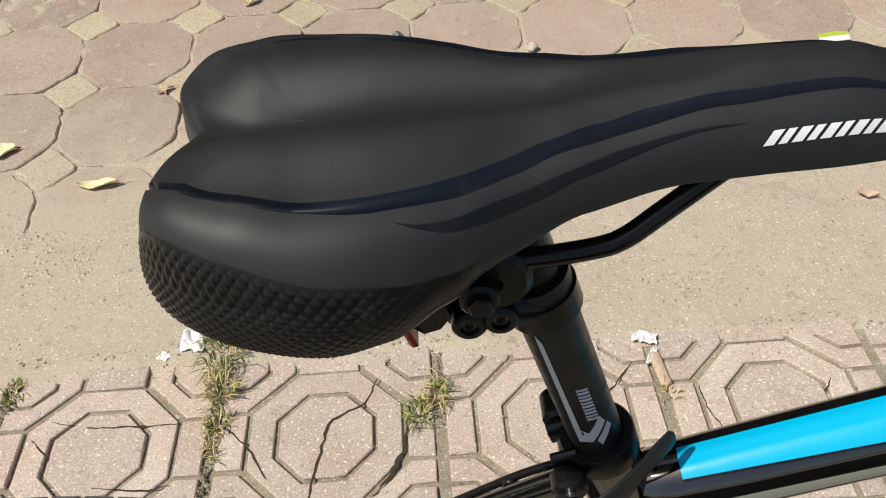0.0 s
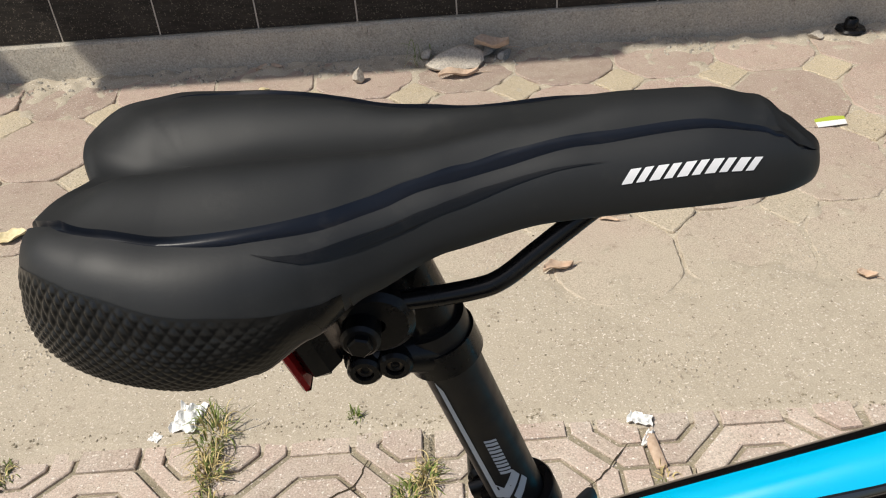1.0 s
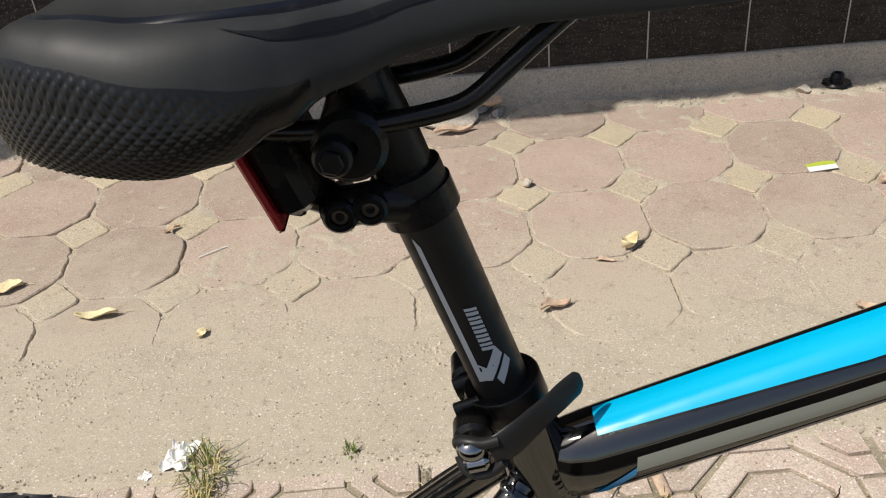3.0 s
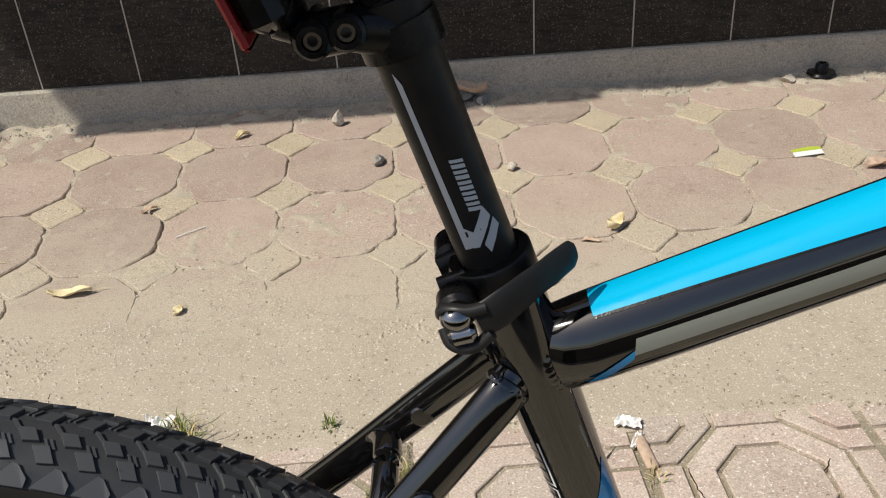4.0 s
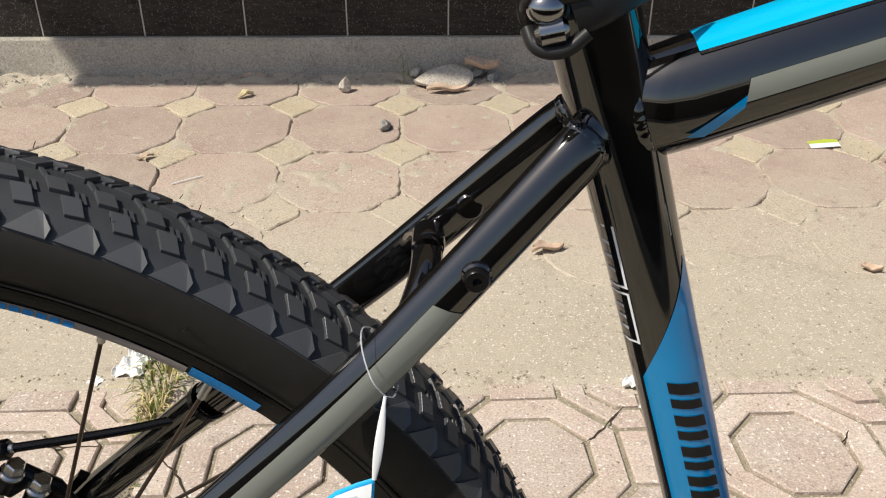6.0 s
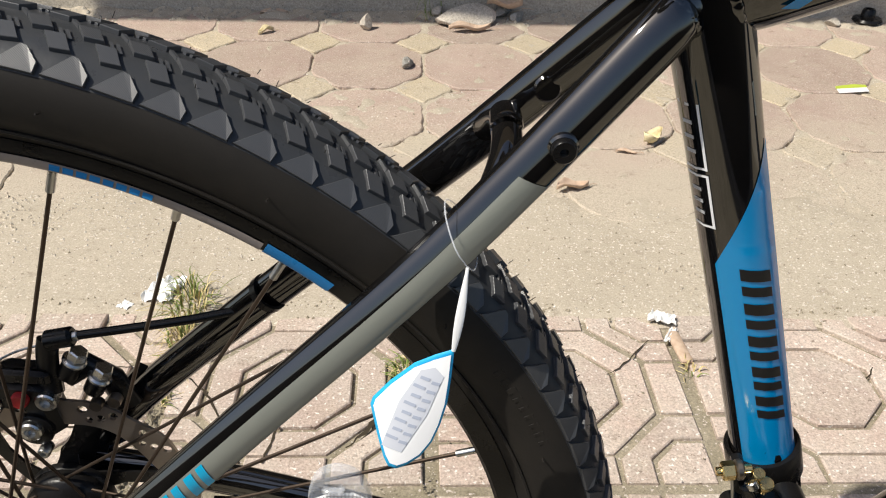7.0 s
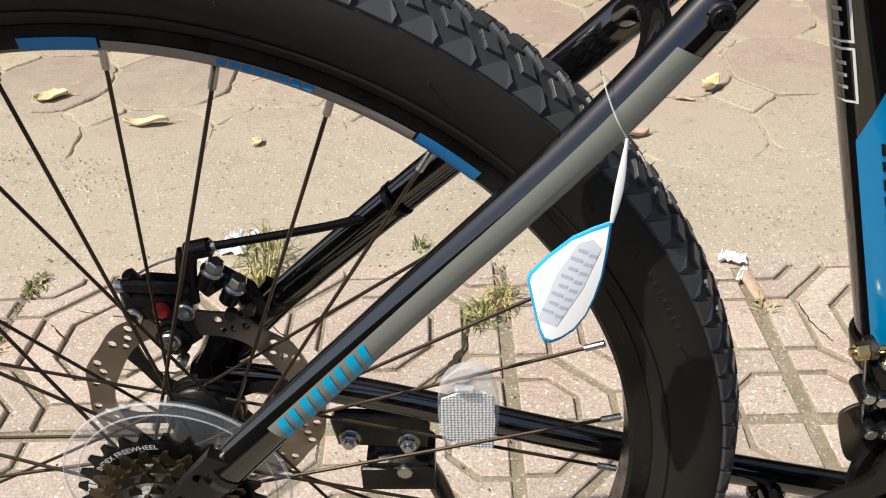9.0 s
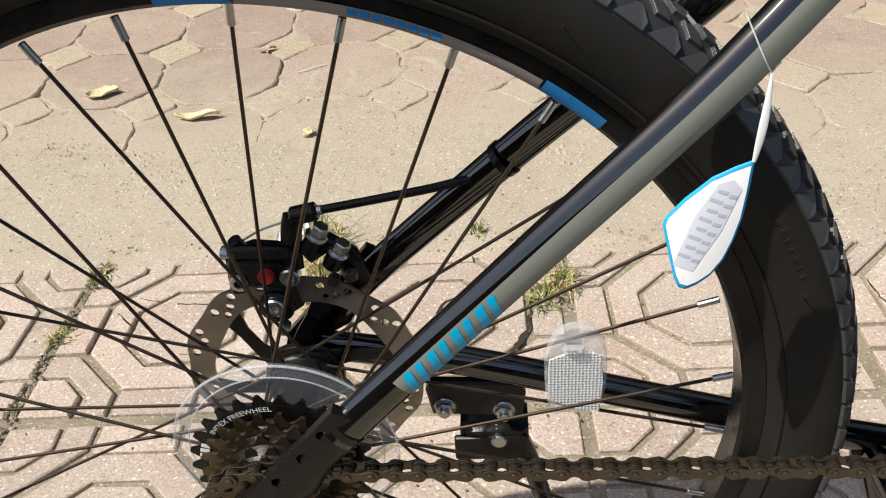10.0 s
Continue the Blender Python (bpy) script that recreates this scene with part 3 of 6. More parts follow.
R_ = SEAT_R


def seat_flat(x, y):
    return seat_skin(x, math.degrees(y / R_))


decal("blue_panel", BLUE, seat_tube, [(U0, -0.013), (U0, 0.0165), (U2, 0.0165), (U2, 0.0155), (U1, -0.013)], seat_flat, "blue painted panel")
UA, UB = seat_u(0.4235), seat_u(0.508)
for shape in slanted_mark(0.3, 0.22):
    decal("panel_mark", MATT_BLACK, seat_tube, [(UB + (UA - UB) * u, -0.0035 + 0.0125 * v) for u, v in shape],
          lambda x, y: seat_skin(x, math.degrees(y / R_), 0.0007))
# small size sticker with a thin pale border on the rear side
for z0, z1 in ((0.5525, 0.5795), (0.527, 0.5505)):
    ua, ub = seat_u(z0), seat_u(z1)
    ring_w = 0.0011
    a0, a1 = -0.0215, -0.0105
    for o in ([(ua, a0), (ua, a1), (ua + ring_w, a1), (ua + ring_w, a0)], [(ub - ring_w, a0), (ub - ring_w, a1), (ub, a1), (ub, a0)], [(ua, a1 - ring_w), (ub, a1 - ring_w), (ub, a1), (ua, a1)]):
        decal("sticker_border", DECAL_WHITE, seat_tube, o, lambda x, y: seat_skin(x, math.degrees(y / R_), 0.0004), "thin white sticker border")
    for k in range(3):
        u = ua + (ub - ua) * (0.25 + 0.22 * k)
        decal("small_print", DECAL_GREY, seat_tube, [(u, a0 + 0.002), (u, a1 - 0.004), (u + 0.0016, a1 - 0.004), (u + 0.0016, a0 + 0.002)], lambda x, y: seat_skin(x, math.degrees(y / R_), 0.0004))
decal("outline_mark", GREY_PAINT, seat_tube, [(seat_u(0.570), 0.010), (seat_u(0.570), 0.0108), (seat_u(0.5945), 0.0108), (seat_u(0.5945), 0.0165), (seat_u(0.5955), 0.0165), (seat_u(0.5955), 0.010)], seat_flat)

# Top tube
TOP_A, TOP_B = Vector((0.300, 0, 0.6127)), Vector((0.80, 0, 0.7910))
top_dir = (TOP_B - TOP_A).normalized()
top_up = Vector((-top_dir.z, 0, top_dir.x))
top_tube = part("top_tube", sweep([TOP_A + top_dir * s for s in (0.004, 0.011, 0.016, 0.022, 0.032, 0.06, 0.2, 0.5)], [0.0180, 0.0188, 0.0193, 0.0196, 0.0198, 0.0199, 0.0202, 0.0206], 48, wide=[0.0100, 0.0122, 0.0148, 0.0166, 0.0178, 0.0183, 0.0190, 0.0194]), GLOSS_BLACK, bicycle, "gloss black top tube with cyan panel")


def top_skin(s, a, lift=0.0003):
    """s along the tube; a: degrees from the camera side up to the top."""
    t = min(max(s / 0.2, 0), 1)
    h, w = 0.0198 + 0.0004 * t, 0.0180 + 0.0010 * t
    a = radians(a)
    return TOP_A + top_dir * s + SIDE * (w + lift) * math.cos(a) + top_up * (h + lift) * math.sin(a)


CY0 = 0.0385


def top_flat(x, y):
    return top_skin(x, y * 1000)


decal("cyan_panel", CYAN, top_tube, [(CY0, 0.104), (CY0 - 0.0010, 0.056), (0.15, 0.040), (0.5, 0.036), (0.5, 0.104)], top_flat, "bright cyan panel", 0.006)
decal("border_line", SATIN_BLACK, top_tube, [(CY0 - 0.0010, 0.056), (0.15, 0.040), (0.5, 0.036), (0.5, 0.033), (0.15, 0.037), (CY0 - 0.0008, 0.052)], top_flat, "", 0.006)
decal("grey_stripe", GREY_PAINT, top_tube, [(0.050, 0.0145), (0.13, 0.010), (0.5, 0.008), (0.5, -0.014), (0.13, -0.012), (0.047, -0.007)], top_flat, "warm grey stripe", 0.006)
decal("blue_flash", BLUE, top_tube, [(0.026, -0.026), (0.048, 0.000), (0.0465, -0.012), (0.032, -0.034)], top_flat)


def weld(centre, axis, rx, ry, count, r=0.0021, turn=0.0):
    """A raised seam round a tube's end, rippled like overlapping beads."""
    axis = Vector(axis).normalized()
    a = (SIDE - axis * SIDE.dot(axis)).normalized()
    b = axis.cross(a)
    bm = bmesh.new()
    n, seg = count * 5, 10
    loops = []
    for k in range(n):
        t = 2 * math.pi * k / n
        out = a * math.cos(t) + b * math.sin(t)
        p = Vector(centre) + a * rx * math.cos(t) + b * ry * math.sin(t) + axis * 0.006 * abs(math.cos(t)) * turn
        w = r * (0.92 + 0.14 * abs(math.sin(math.pi * k / 5 + 0.6 * math.sin(k * 0.37))))
        loops.append([p + out * w * math.cos(u) + axis * w * 1.5 * math.sin(u) for u in (2 * math.pi * i / seg for i in range(seg))])
    rings(bm, loops + [loops[0]], cap=False)
    bmesh.ops.remove_doubles(bm, verts=bm.verts, dist=1e-6)
    return bm


part("weld_bead", weld(TOP_A + top_dir * 0.0185, top_dir, 0.0140, 0.0192, 34, 0.0017, -1), GLOSS_BLACK, top_tube, "beaded black weld seam")

# Down tube, mostly out of sight, and bottom bracket shell
BB = Vector((0.417, 0, 0.281))
part("down_tube", sweep([BB + Vector((0.012, 0, 0.01)), (0.60, 0, 0.50), (0.80, 0, 0.715)], 0.0215, 32), GLOSS_BLACK, bicycle)
part("bottom_bracket", rod((0.438, -0.036, 0.230), (0.438, 0.036, 0.230), 0.0205, 32), GLOSS_BLACK, bicycle)


# Stays
def stay_line(s):
    return [Vector((0.3010, s * 0.0065, 0.6160)), Vector((0.2960, s * 0.0105, 0.6112)), Vector((0.284, s * 0.018, 0.599)), Vector((0.2145, s * 0.037, 0.5260)), Vector((0.144, s * 0.050, 0.460)), Vector((0.070, s * 0.061, 0.3885)), Vector((0.046, s * 0.0645, 0.3640))]


def stay(s):
    pts = smooth_path(stay_line(s), 5)
    n = len(pts)
    ob = part("seat_stay", sweep(pts, [0.0092 + 0.0008 * min(k / 9, 1) for k in range(n)], 28, wide=[0.0062 + 0.0010 * min(k / 8, 1) for k in range(n)]), GLOSS_BLACK, bicycle, "gloss black seat stay")
    return ob, pts


right_stay, RIGHT = stay(-1)
left_stay, LEFT = stay(1)


def right_skin(u, a, lift=0.0004):
    """u metres down the stay from its top; a degrees from the camera side up."""
    d = 0
    for p, q in zip(RIGHT, RIGHT[1:]):
        step = (q - p).length
        if d + step >= u:
            break
        d += step
    t = min(max((u - d) / step, 0), 1)
    o = p.lerp(q, t)
    axis = (q - p).normalized()
    side = (SIDE - axis * SIDE.dot(axis)).normalized()
    up = axis.cross(side)
    if up.z < 0:
        up = -up
    a = radians(a)
    return o + side * (0.0072 + lift) * math.cos(a) + up * (0.010 + lift) * math.sin(a)


def stay_u(x):
    d = 0
    for p, q in zip(RIGHT, RIGHT[1:]):
        if q.x <= x <= p.x:
            return d + (q - p).length * (p.x - x) / (p.x - q.x)
        d += (q - p).length
    return d


def stay_flat(x, y):
    return right_skin(x, y * 1000)


SA, SB, SC = stay_u(0.2435), stay_u(0.1210), stay_u(0.0775)
decal("grey_panel", GREY_PAINT, right_stay, [(SA, 0.022), (SA - 0.004, -0.050), (SC, -0.050), (SC, 0.022)], stay_flat, "warm grey panel", 0.005)
MODEL = slanted_mark(0.3, 0.25, 4)
for shape in MODEL:
    decal("panel_mark", CYAN, right_stay, [(SC - 0.002 + (SB - SC) * u, -0.043 + 0.060 * v) for u, v in shape], lambda x, y: right_skin(x, y * 1000, 0.0008), "cyan printed mark", 0.005)

# welds at the top of the stays and bridge between them
for ob, side in ((right_stay, -1), (left_stay, 1)):
    part("weld_bead", weld((0.2950, side * 0.0118, 0.6100), (0.69, side * -0.22, 0.69), 0.0066, 0.0096, 22, 0.0014), GLOSS_BLACK, ob, "beaded black weld seam")

part("stay_bridge", sweep(smooth_path([(0.232, -0.033, 0.546), (0.238, -0.018, 0.556), (0.2395, 0, 0.560), (0.238, 0.018, 0.556), (0.232, 0.033, 0.546)], 5), 0.0062, 20), GLOSS_BLACK, bicycle, "gloss black brake bridge")
for s in (-1, 1):
    boss = part("brake_boss", rod((0.2566, s * 0.018, 0.5700), (0.2566, s * 0.0345, 0.5690), 0.0056, 24), GLOSS_BLACK, bicycle, "black mounting boss")
    part("boss_bolt", lathe([(0.0016, -0.003), (0.004, -0.003), (0.0046, -0.0022), (0.0046, 0), (0.0016, 0)], 18, None, (0.2566, 0.0375 if s > 0 else -0.0345, 0.5690)), SATIN_BLACK, boss)
lug = part("bridge_lug", lathe([(0.003, 0.0), (0.0062, 0.0), (0.0066, 0.001), (0.0066, 0.011), (0.003, 0.011)], 20, None, (0.240, 0.004, 0.560), "y"), GLOSS_BLACK, bicycle, "threaded black lug on the bridge")


# Dropouts
def dropout(s):
    pts = [(0.056, 0.073), (0.034, 0.037), (0.020, 0.020), (0.013, 0.004), (0.012, -0.012), (0.004, -0.017), (-0.010, -0.013), (-0.015, 0.000), (-0.010, 0.016), (0.006, 0.034), (0.028, 0.058), (0.046, 0.079)]
    m = Matrix.Translation((0, s * 0.0665 - 0.003, 0.305)) @ Matrix(((1, 0, 0, 0), (0, 0, 1, 0), (0, 1, 0, 0), (0, 0, 0, 1)))
    holes = [circle(0.0042, 14, 0.0015, 0.016), circle(0.0032, 12, 0.013, 0.032), circle(0.0036, 12, 0.0285, 0.0485), circle(0.0030, 12, 0.0395, 0.0640)] if s < 0 else []
    bm = slab(pts, 0, 0.006, m, edge=0.0, holes=holes)
    return part("dropout", bm, SATIN_BLACK, bicycle, "black forged dropout")


dropout(-1)
dropout(1)
part("stay_end", sweep([RIGHT[-1] + Vector((0.006, 0, 0.006)), RIGHT[-1] - Vector((0.012, 0, 0.013)), (0.022, -0.0665, 0.333), (0.012, -0.0665, 0.322)], [0.0098, 0.0095, 0.011, 0.006], 20, wide=[0.0072, 0.0055, 0.0036, 0.0028]), SATIN_BLACK, right_stay)
part("stay_end", sweep([LEFT[-1] + Vector((0.006, 0, 0.006)), LEFT[-1] - Vector((0.012, 0, 0.013)), (0.022, 0.0665, 0.333), (0.012, 0.0665, 0.322)], [0.0098, 0.0095, 0.011, 0.006], 20, wide=[0.0072, 0.0055, 0.0036, 0.0028]), GLOSS_BLACK, left_stay)
for s in (-1, 1):
    line = [(0.010, s * 0.0655, 0.303), (0.045, s * 0.064, 0.2985), (0.10, s * 0.060, 0.2915), (0.20, s * 0.048, 0.273), (0.30, s * 0.038, 0.253), (0.36, s * 0.036, 0.2400), (0.428, s * 0.034, 0.2260)]
    line = [(x, y, z - 0.010 if s < 0 else z + 0.006) for x, y, z in line]
    cs = part("chain_stay", sweep(smooth_path(line, 4), 0.0105, 24, wide=0.0085), GLOSS_BLACK, bicycle, "gloss black chain stay")
part("chain_stay_bridge", rod((0.352, -0.030, 0.238), (0.352, 0.030, 0.240), 0.0075, 18), GLOSS_BLACK, bicycle)

# ---- seat post, clamp and quick release ----
POST_R = 0.0119
post = part("seat_post", sweep([seat_axis(z) for z in (0.60, 0.70, 0.749, 0.7545, 0.7585, 0.7690)], [POST_R, POST_R, POST_R, 0.0131, 0.0137, 0.0137], 40), MATT_BLACK, bicycle, "matt black seat post with silver stripe")
# inner round of the head, as if the tube were open above the shoulder
part("post_neck", sweep([seat_axis(z) for z in (0.766, 0.780, 0.793, 0.808)], [0.0112, 0.0112, 0.0108, 0.0095], 32), SATIN_BLACK, post, "black post neck")


def post_flat(x, y):
    return on_tube(seat_axis(0.60), SEAT_DIR, SEAT_FORE, POST_R, x, math.degrees(y / POST_R), 0.0003)


def post_u(z):
    return (z - 0.60) / SEAT_DIR.z


decal("stripe", DECAL_GREY, post, [(post_u(0.7475), -0.0066), (post_u(0.7430), -0.0046), (post_u(0.6865), -0.0040), (post_u(0.6840), -0.001), (post_u(0.6925), 0.0055), (post_u(0.6875), 0.0072), (post_u(0.6775), -0.0008), (post_u(0.6775), -0.0066)], post_flat, "silver grey stripe")
decal("stripe", DECAL_GREY, post, [(post_u(0.6865), 0.0080), (post_u(0.6825), 0.0094), (post_u(0.6740), 0.0026), (post_u(0.6780), 0.0012)], post_flat)
for shape in slanted_mark(0.3, 0.16):
    decal("post_mark", DECAL_GREY, post, [(post_u(0.6915) + 0.0225 * u, 0.0052 - 0.0048 * v) for u, v in shape], post_flat, "", 0.003)

collar = part("seat_collar", lathe([(0.0124, -0.0080), (0.0162, -0.0080), (0.0170, -0.0070), (0.0170, 0.0052), (0.0163, 0.0062), (0.0124, 0.0062)], 40, None, (0, 0, 0), "z"), SATIN_BLACK, bicycle, "black quick-release seat collar")
collar.matrix_basis = Matrix.Translation(seat_axis(0.6622)) @ along(SEAT_DIR)


def local(fore, side, up):
    """A place by the collar: metres forward, to the camera's side and up along the seat tube."""
    return seat_axis(0.6640) + SEAT_FORE * fore + SIDE * side + SEAT_DIR * up


def on_collar(name, bm, mat, label=""):
    ob = part(name, bm, mat, collar, label)
    ob.matrix_parent_inverse = collar.matrix_basis.inverted()
    return ob


EARS = -0.0165
bm = bmesh.new()
for side in (0.008, -0.008):
    sweep([local(-0.010, side, -0.0010), local(EARS - 0.005, side, -0.0015)], 0.0066, 16, bm, wide=0.0034)
on_collar("collar_ear", bm, SATIN_BLACK)
on_collar("skewer", rod(local(EARS, 0.030, -0.003), local(EARS, -0.032, -0.003), 0.0026, 14), STEEL)
on_collar("skewer_nut", rod(local(EARS, -0.013, -0.002), local(EARS, -0.030, -0.002), 0.0072, 20, bevel=0.002), PLASTIC, "black knurled nut")
on_collar("cam_block", rod(local(EARS, 0.012, -0.003), local(EARS, 0.024, -0.003), 0.0080, 20, bevel=0.002), SATIN_BLACK)
bm = bmesh.new()
bmesh.ops.create_uvsphere(bm, u_segments=24, v_segments=14, radius=0.0056, matrix=Matrix.Translation((0.2752, -0.0330, 0.6605)) @ Matrix.Diagonal((1.1, 0.9, 0.9, 1)))
on_collar("pivot_dome", bm, CHROME_DARK, "polished dark chrome pivot dome")
on_collar("pivot_roller", rod((0.2722, -0.0330, 0.6525), (0.2822, -0.0335, 0.6548), 0.0042, 18, bevel=0.0016), CHROME_DARK, "bright steel cam roller")
# lever: a broad curved plate that ends in a fork round the roller
lv = smooth_path([(0.2830, -0.0335, 0.6590), (0.2880, -0.0330, 0.6610), (0.2945, -0.0300, 0.6635), (0.3030, -0.0230, 0.6655), (0.3110, -0.0155, 0.6665), (0.3185, -0.0090, 0.6680), (0.3228, -0.0058, 0.6690)], 6)
n = len(lv)
on_collar("lever", sweep(lv, [straight(k / (n - 1), [(0, 0.0070), (0.3, 0.0076), (0.7, 0.0070), (0.93, 0.0062), (1.0, 0.0038)]) for k in range(n)], 24, wide=[0.0019 - 0.0008 * max(0, k / n - 0.85) / 0.15 for k in range(n)]), LEVER_BLACK, "glossy black quick-release lever")
on_collar("lever_fork", sweep(smooth_path([(0.2860, -0.0335, 0.6650), (0.2800, -0.0338, 0.6640), (0.2745, -0.0325, 0.6640), (0.2705, -0.0300, 0.6625), (0.2700, -0.0275, 0.6590)], 5), 0.0024, 16, wide=0.0026), LEVER_BLACK)
on_collar("lever_fork", sweep(smooth_path([(0.2880, -0.0335, 0.6535), (0.2825, -0.0338, 0.6488), (0.2770, -0.0335, 0.6476), (0.2725, -0.0315, 0.6490), (0.2705, -0.0280, 0.6530)], 5), 0.0024, 16, wide=0.0028), LEVER_BLACK)

# saddle clamp under the saddle
clamp = part("saddle_clamp", sweep([(0.2435, -0.021, 0.790), (0.2435, -0.006, 0.790), (0.2435, 0.006, 0.790), (0.2435, 0.021, 0.790)], [0.0115, 0.0115, 0.0115, 0.0115], 28), SATIN_BLACK, bicycle, "black steel saddle clamp")
for s in (-1, 1):
    part("clamp_jaw", lathe([(0.003, 0.0), (0.0105, 0.0), (0.0128, 0.0022), (0.0128, 0.0055), (0.003, 0.0055)], 30, None, (0.2435, s * 0.0245 - 0.00275, 0.790)), SATIN_BLACK, clamp)
    part("clamp_nut", rod((0.2385, s * 0.024, 0.7895), (0.2385, s * 0.0345, 0.7895), 0.0066, 24, bevel=0.0012), SATIN_BLACK, clamp, "black round nut")
    part("clamp_stud", hexbar((0.2385, s * 0.03, 0.7895), (0.2385, s * 0.0372, 0.7895), 0.0042), SATIN_BLACK, clamp)

# strap bracket and red reflector behind the post
bracket = part("reflector_bracket", sweep([seat_axis(0.7560) + SEAT_DIR * -0.005, seat_axis(0.7560) + SEAT_DIR * 0.006], [0.0148, 0.0148], 36), PLASTIC, bicycle, "black plastic strap bracket")
bm = sweep([(0.2680, -0.004, 0.7575), (0.2560, -0.008, 0.7600), (0.2465, -0.0095, 0.7615), (0.2355, -0.0095, 0.7600), (0.2290, -0.0080, 0.7595)], [0.0100, 0.0086, 0.0078, 0.0078, 0.0050], 20, wide=[0.0085, 0.0078, 0.0070, 0.0070, 0.0050])
part("bracket_arm", bm, PLASTIC, bracket, "black clamp ears of the reflector bracket")
for x, z in ((0.2465, 0.7620), (0.2355, 0.7600)):
    part("bracket_ear", lathe([(0.0034, -0.0185), (0.0052, -0.0185), (0.0064, -0.0172), (0.0068, -0.0120), (0.0034, -0.0120)], 24, None, (x, 0, z)), PLASTIC, bracket)
    part("bracket_screw", lathe([(0.0, -0.0160), (0.0016, -0.0160), (0.0018, -0.0168), (0.0030, -0.0168), (0.0033, -0.0160), (0.0033, -0.0130), (0.0, -0.0130)], 16, None, (x, 0, z), "y", False), DARK_STEEL, bracket)
m = pose(0.2165, 0, 0.7800, 0, -19.0, 0)
part("reflector_shell", block((0.014, 0.052, 0.034), m @ Matrix.Translation((0.002, 0, 0)), bevel=0.004), PLASTIC, bracket, "black reflector shell")
part("reflector_lens", block((0.0028, 0.054, 0.0365), m @ Matrix.Translation((-0.0064, 0, 0)), bevel=0.0013), RED_LENS, bracket, "red plastic reflector lens")
part("reflector_stem", sweep([m @ Vector((0.008, 0, 0.004)), (0.2265, 0, 0.7610), (0.236, -0.004, 0.7610)], 0.0075, 14, wide=0.009), PLASTIC, bracket)

# ---- saddle ----
PLAN = [(0.1480, 0.0), (0.1438, 0.010), (0.1405, 0.022), (0.1396, 0.034), (0.1467, 0.0470), (0.1605, 0.0575), (0.177, 0.0635), (0.196, 0.0660), (0.215, 0.0620), (0.233, 0.0530), (0.248, 0.0435), (0.266, 0.0350), (0.292, 0.0275), (0.322, 0.0240), (0.350, 0.0220), (0.371, 0.0180), (0.384, 0.0105), (0.389, 0.0)]
HALF = [(p.x, p.y) for p in smooth_path([(x, y, 0) for x, y in PLAN], 6)]
OUT = HALF + [(x, -y) for x, y in reversed(HALF[1:-1])]
NS = len(OUT)
Z_MID = [(0.130, 0.8351), (0.150, 0.8423), (0.175, 0.8447), (0.21, 0.8469), (0.25, 0.8465), (0.29, 0.8502), (0.325, 0.8532), (0.352, 0.8528), (0.366, 0.8494), (0.380, 0.8434), (0.389, 0.8385)]
Z_SEAM = [(0.130, 0.8364), (0.150, 0.8422), (0.170, 0.8428), (0.195, 0.8415), (0.24, 0.8408), (0.27, 0.8429), (0.31, 0.8475), (0.345, 0.8490), (0.372, 0.8446), (0.384, 0.8408), (0.389, 0.8388)]
Z_LOW = [(0.130, 0.8055), (0.150, 0.8025), (0.195, 0.8000), (0.212, 0.8020), (0.228, 0.8085), (0.245, 0.8160), (0.27, 0.8220), (0.30, 0.8250), (0.36, 0.8253), (0.378, 0.8248), (0.389, 0.8240)]
FLAT_TO = [(0.130, 0.78), (0.150, 0.77), (0.165, 0.71), (0.20, 0.655), (0.233, 0.66), (0.26, 0.59), (0.30, 0.49), (0.34, 0.42), (0.372, 0.50), (0.389, 0.62)]
DIP = [(0.136, 0.0010), (0.150, 0.0045), (0.170, 0.0075), (0.24, 0.0050), (0.30, 0.0016), (0.33, 0.0)]
SEAM_UP = [(0.140, 0.80), (0.147, 0.692), (0.170, 0.660), (0.20, 0.656), (0.233, 0.66), (0.2454, 0.645), (0.2593, 0.60), (0.274, 0.54), (0.29, 0.485), (0.317, 0.45), (0.341, 0.42), (0.362, 0.49), (0.372, 0.62), (0.380, 0.80), (0.386, 0.92), (0.389, 0.95)]
SEAM_LO = [(0.140, 0.86), (0.147, 0.745), (0.167, 0.715), (0.19, 0.712), (0.212, 0.745), (0.238, 0.79), (0.25, 0.785), (0.262, 0.755), (0.285, 0.72), (0.312, 0.66), (0.341, 0.61), (0.362, 0.63), (0.372, 0.72), (0.380, 0.86), (0.386, 0.92), (0.389, 0.95)]


def outline_at(s):
    k = (s % 1.0) * NS
    i, t = int(k) % NS, k - int(k)
    a, b = OUT[i], OUT[(i + 1) % NS]
    return a[0] + (b[0] - a[0]) * t, a[1] + (b[1] - a[1]) * t


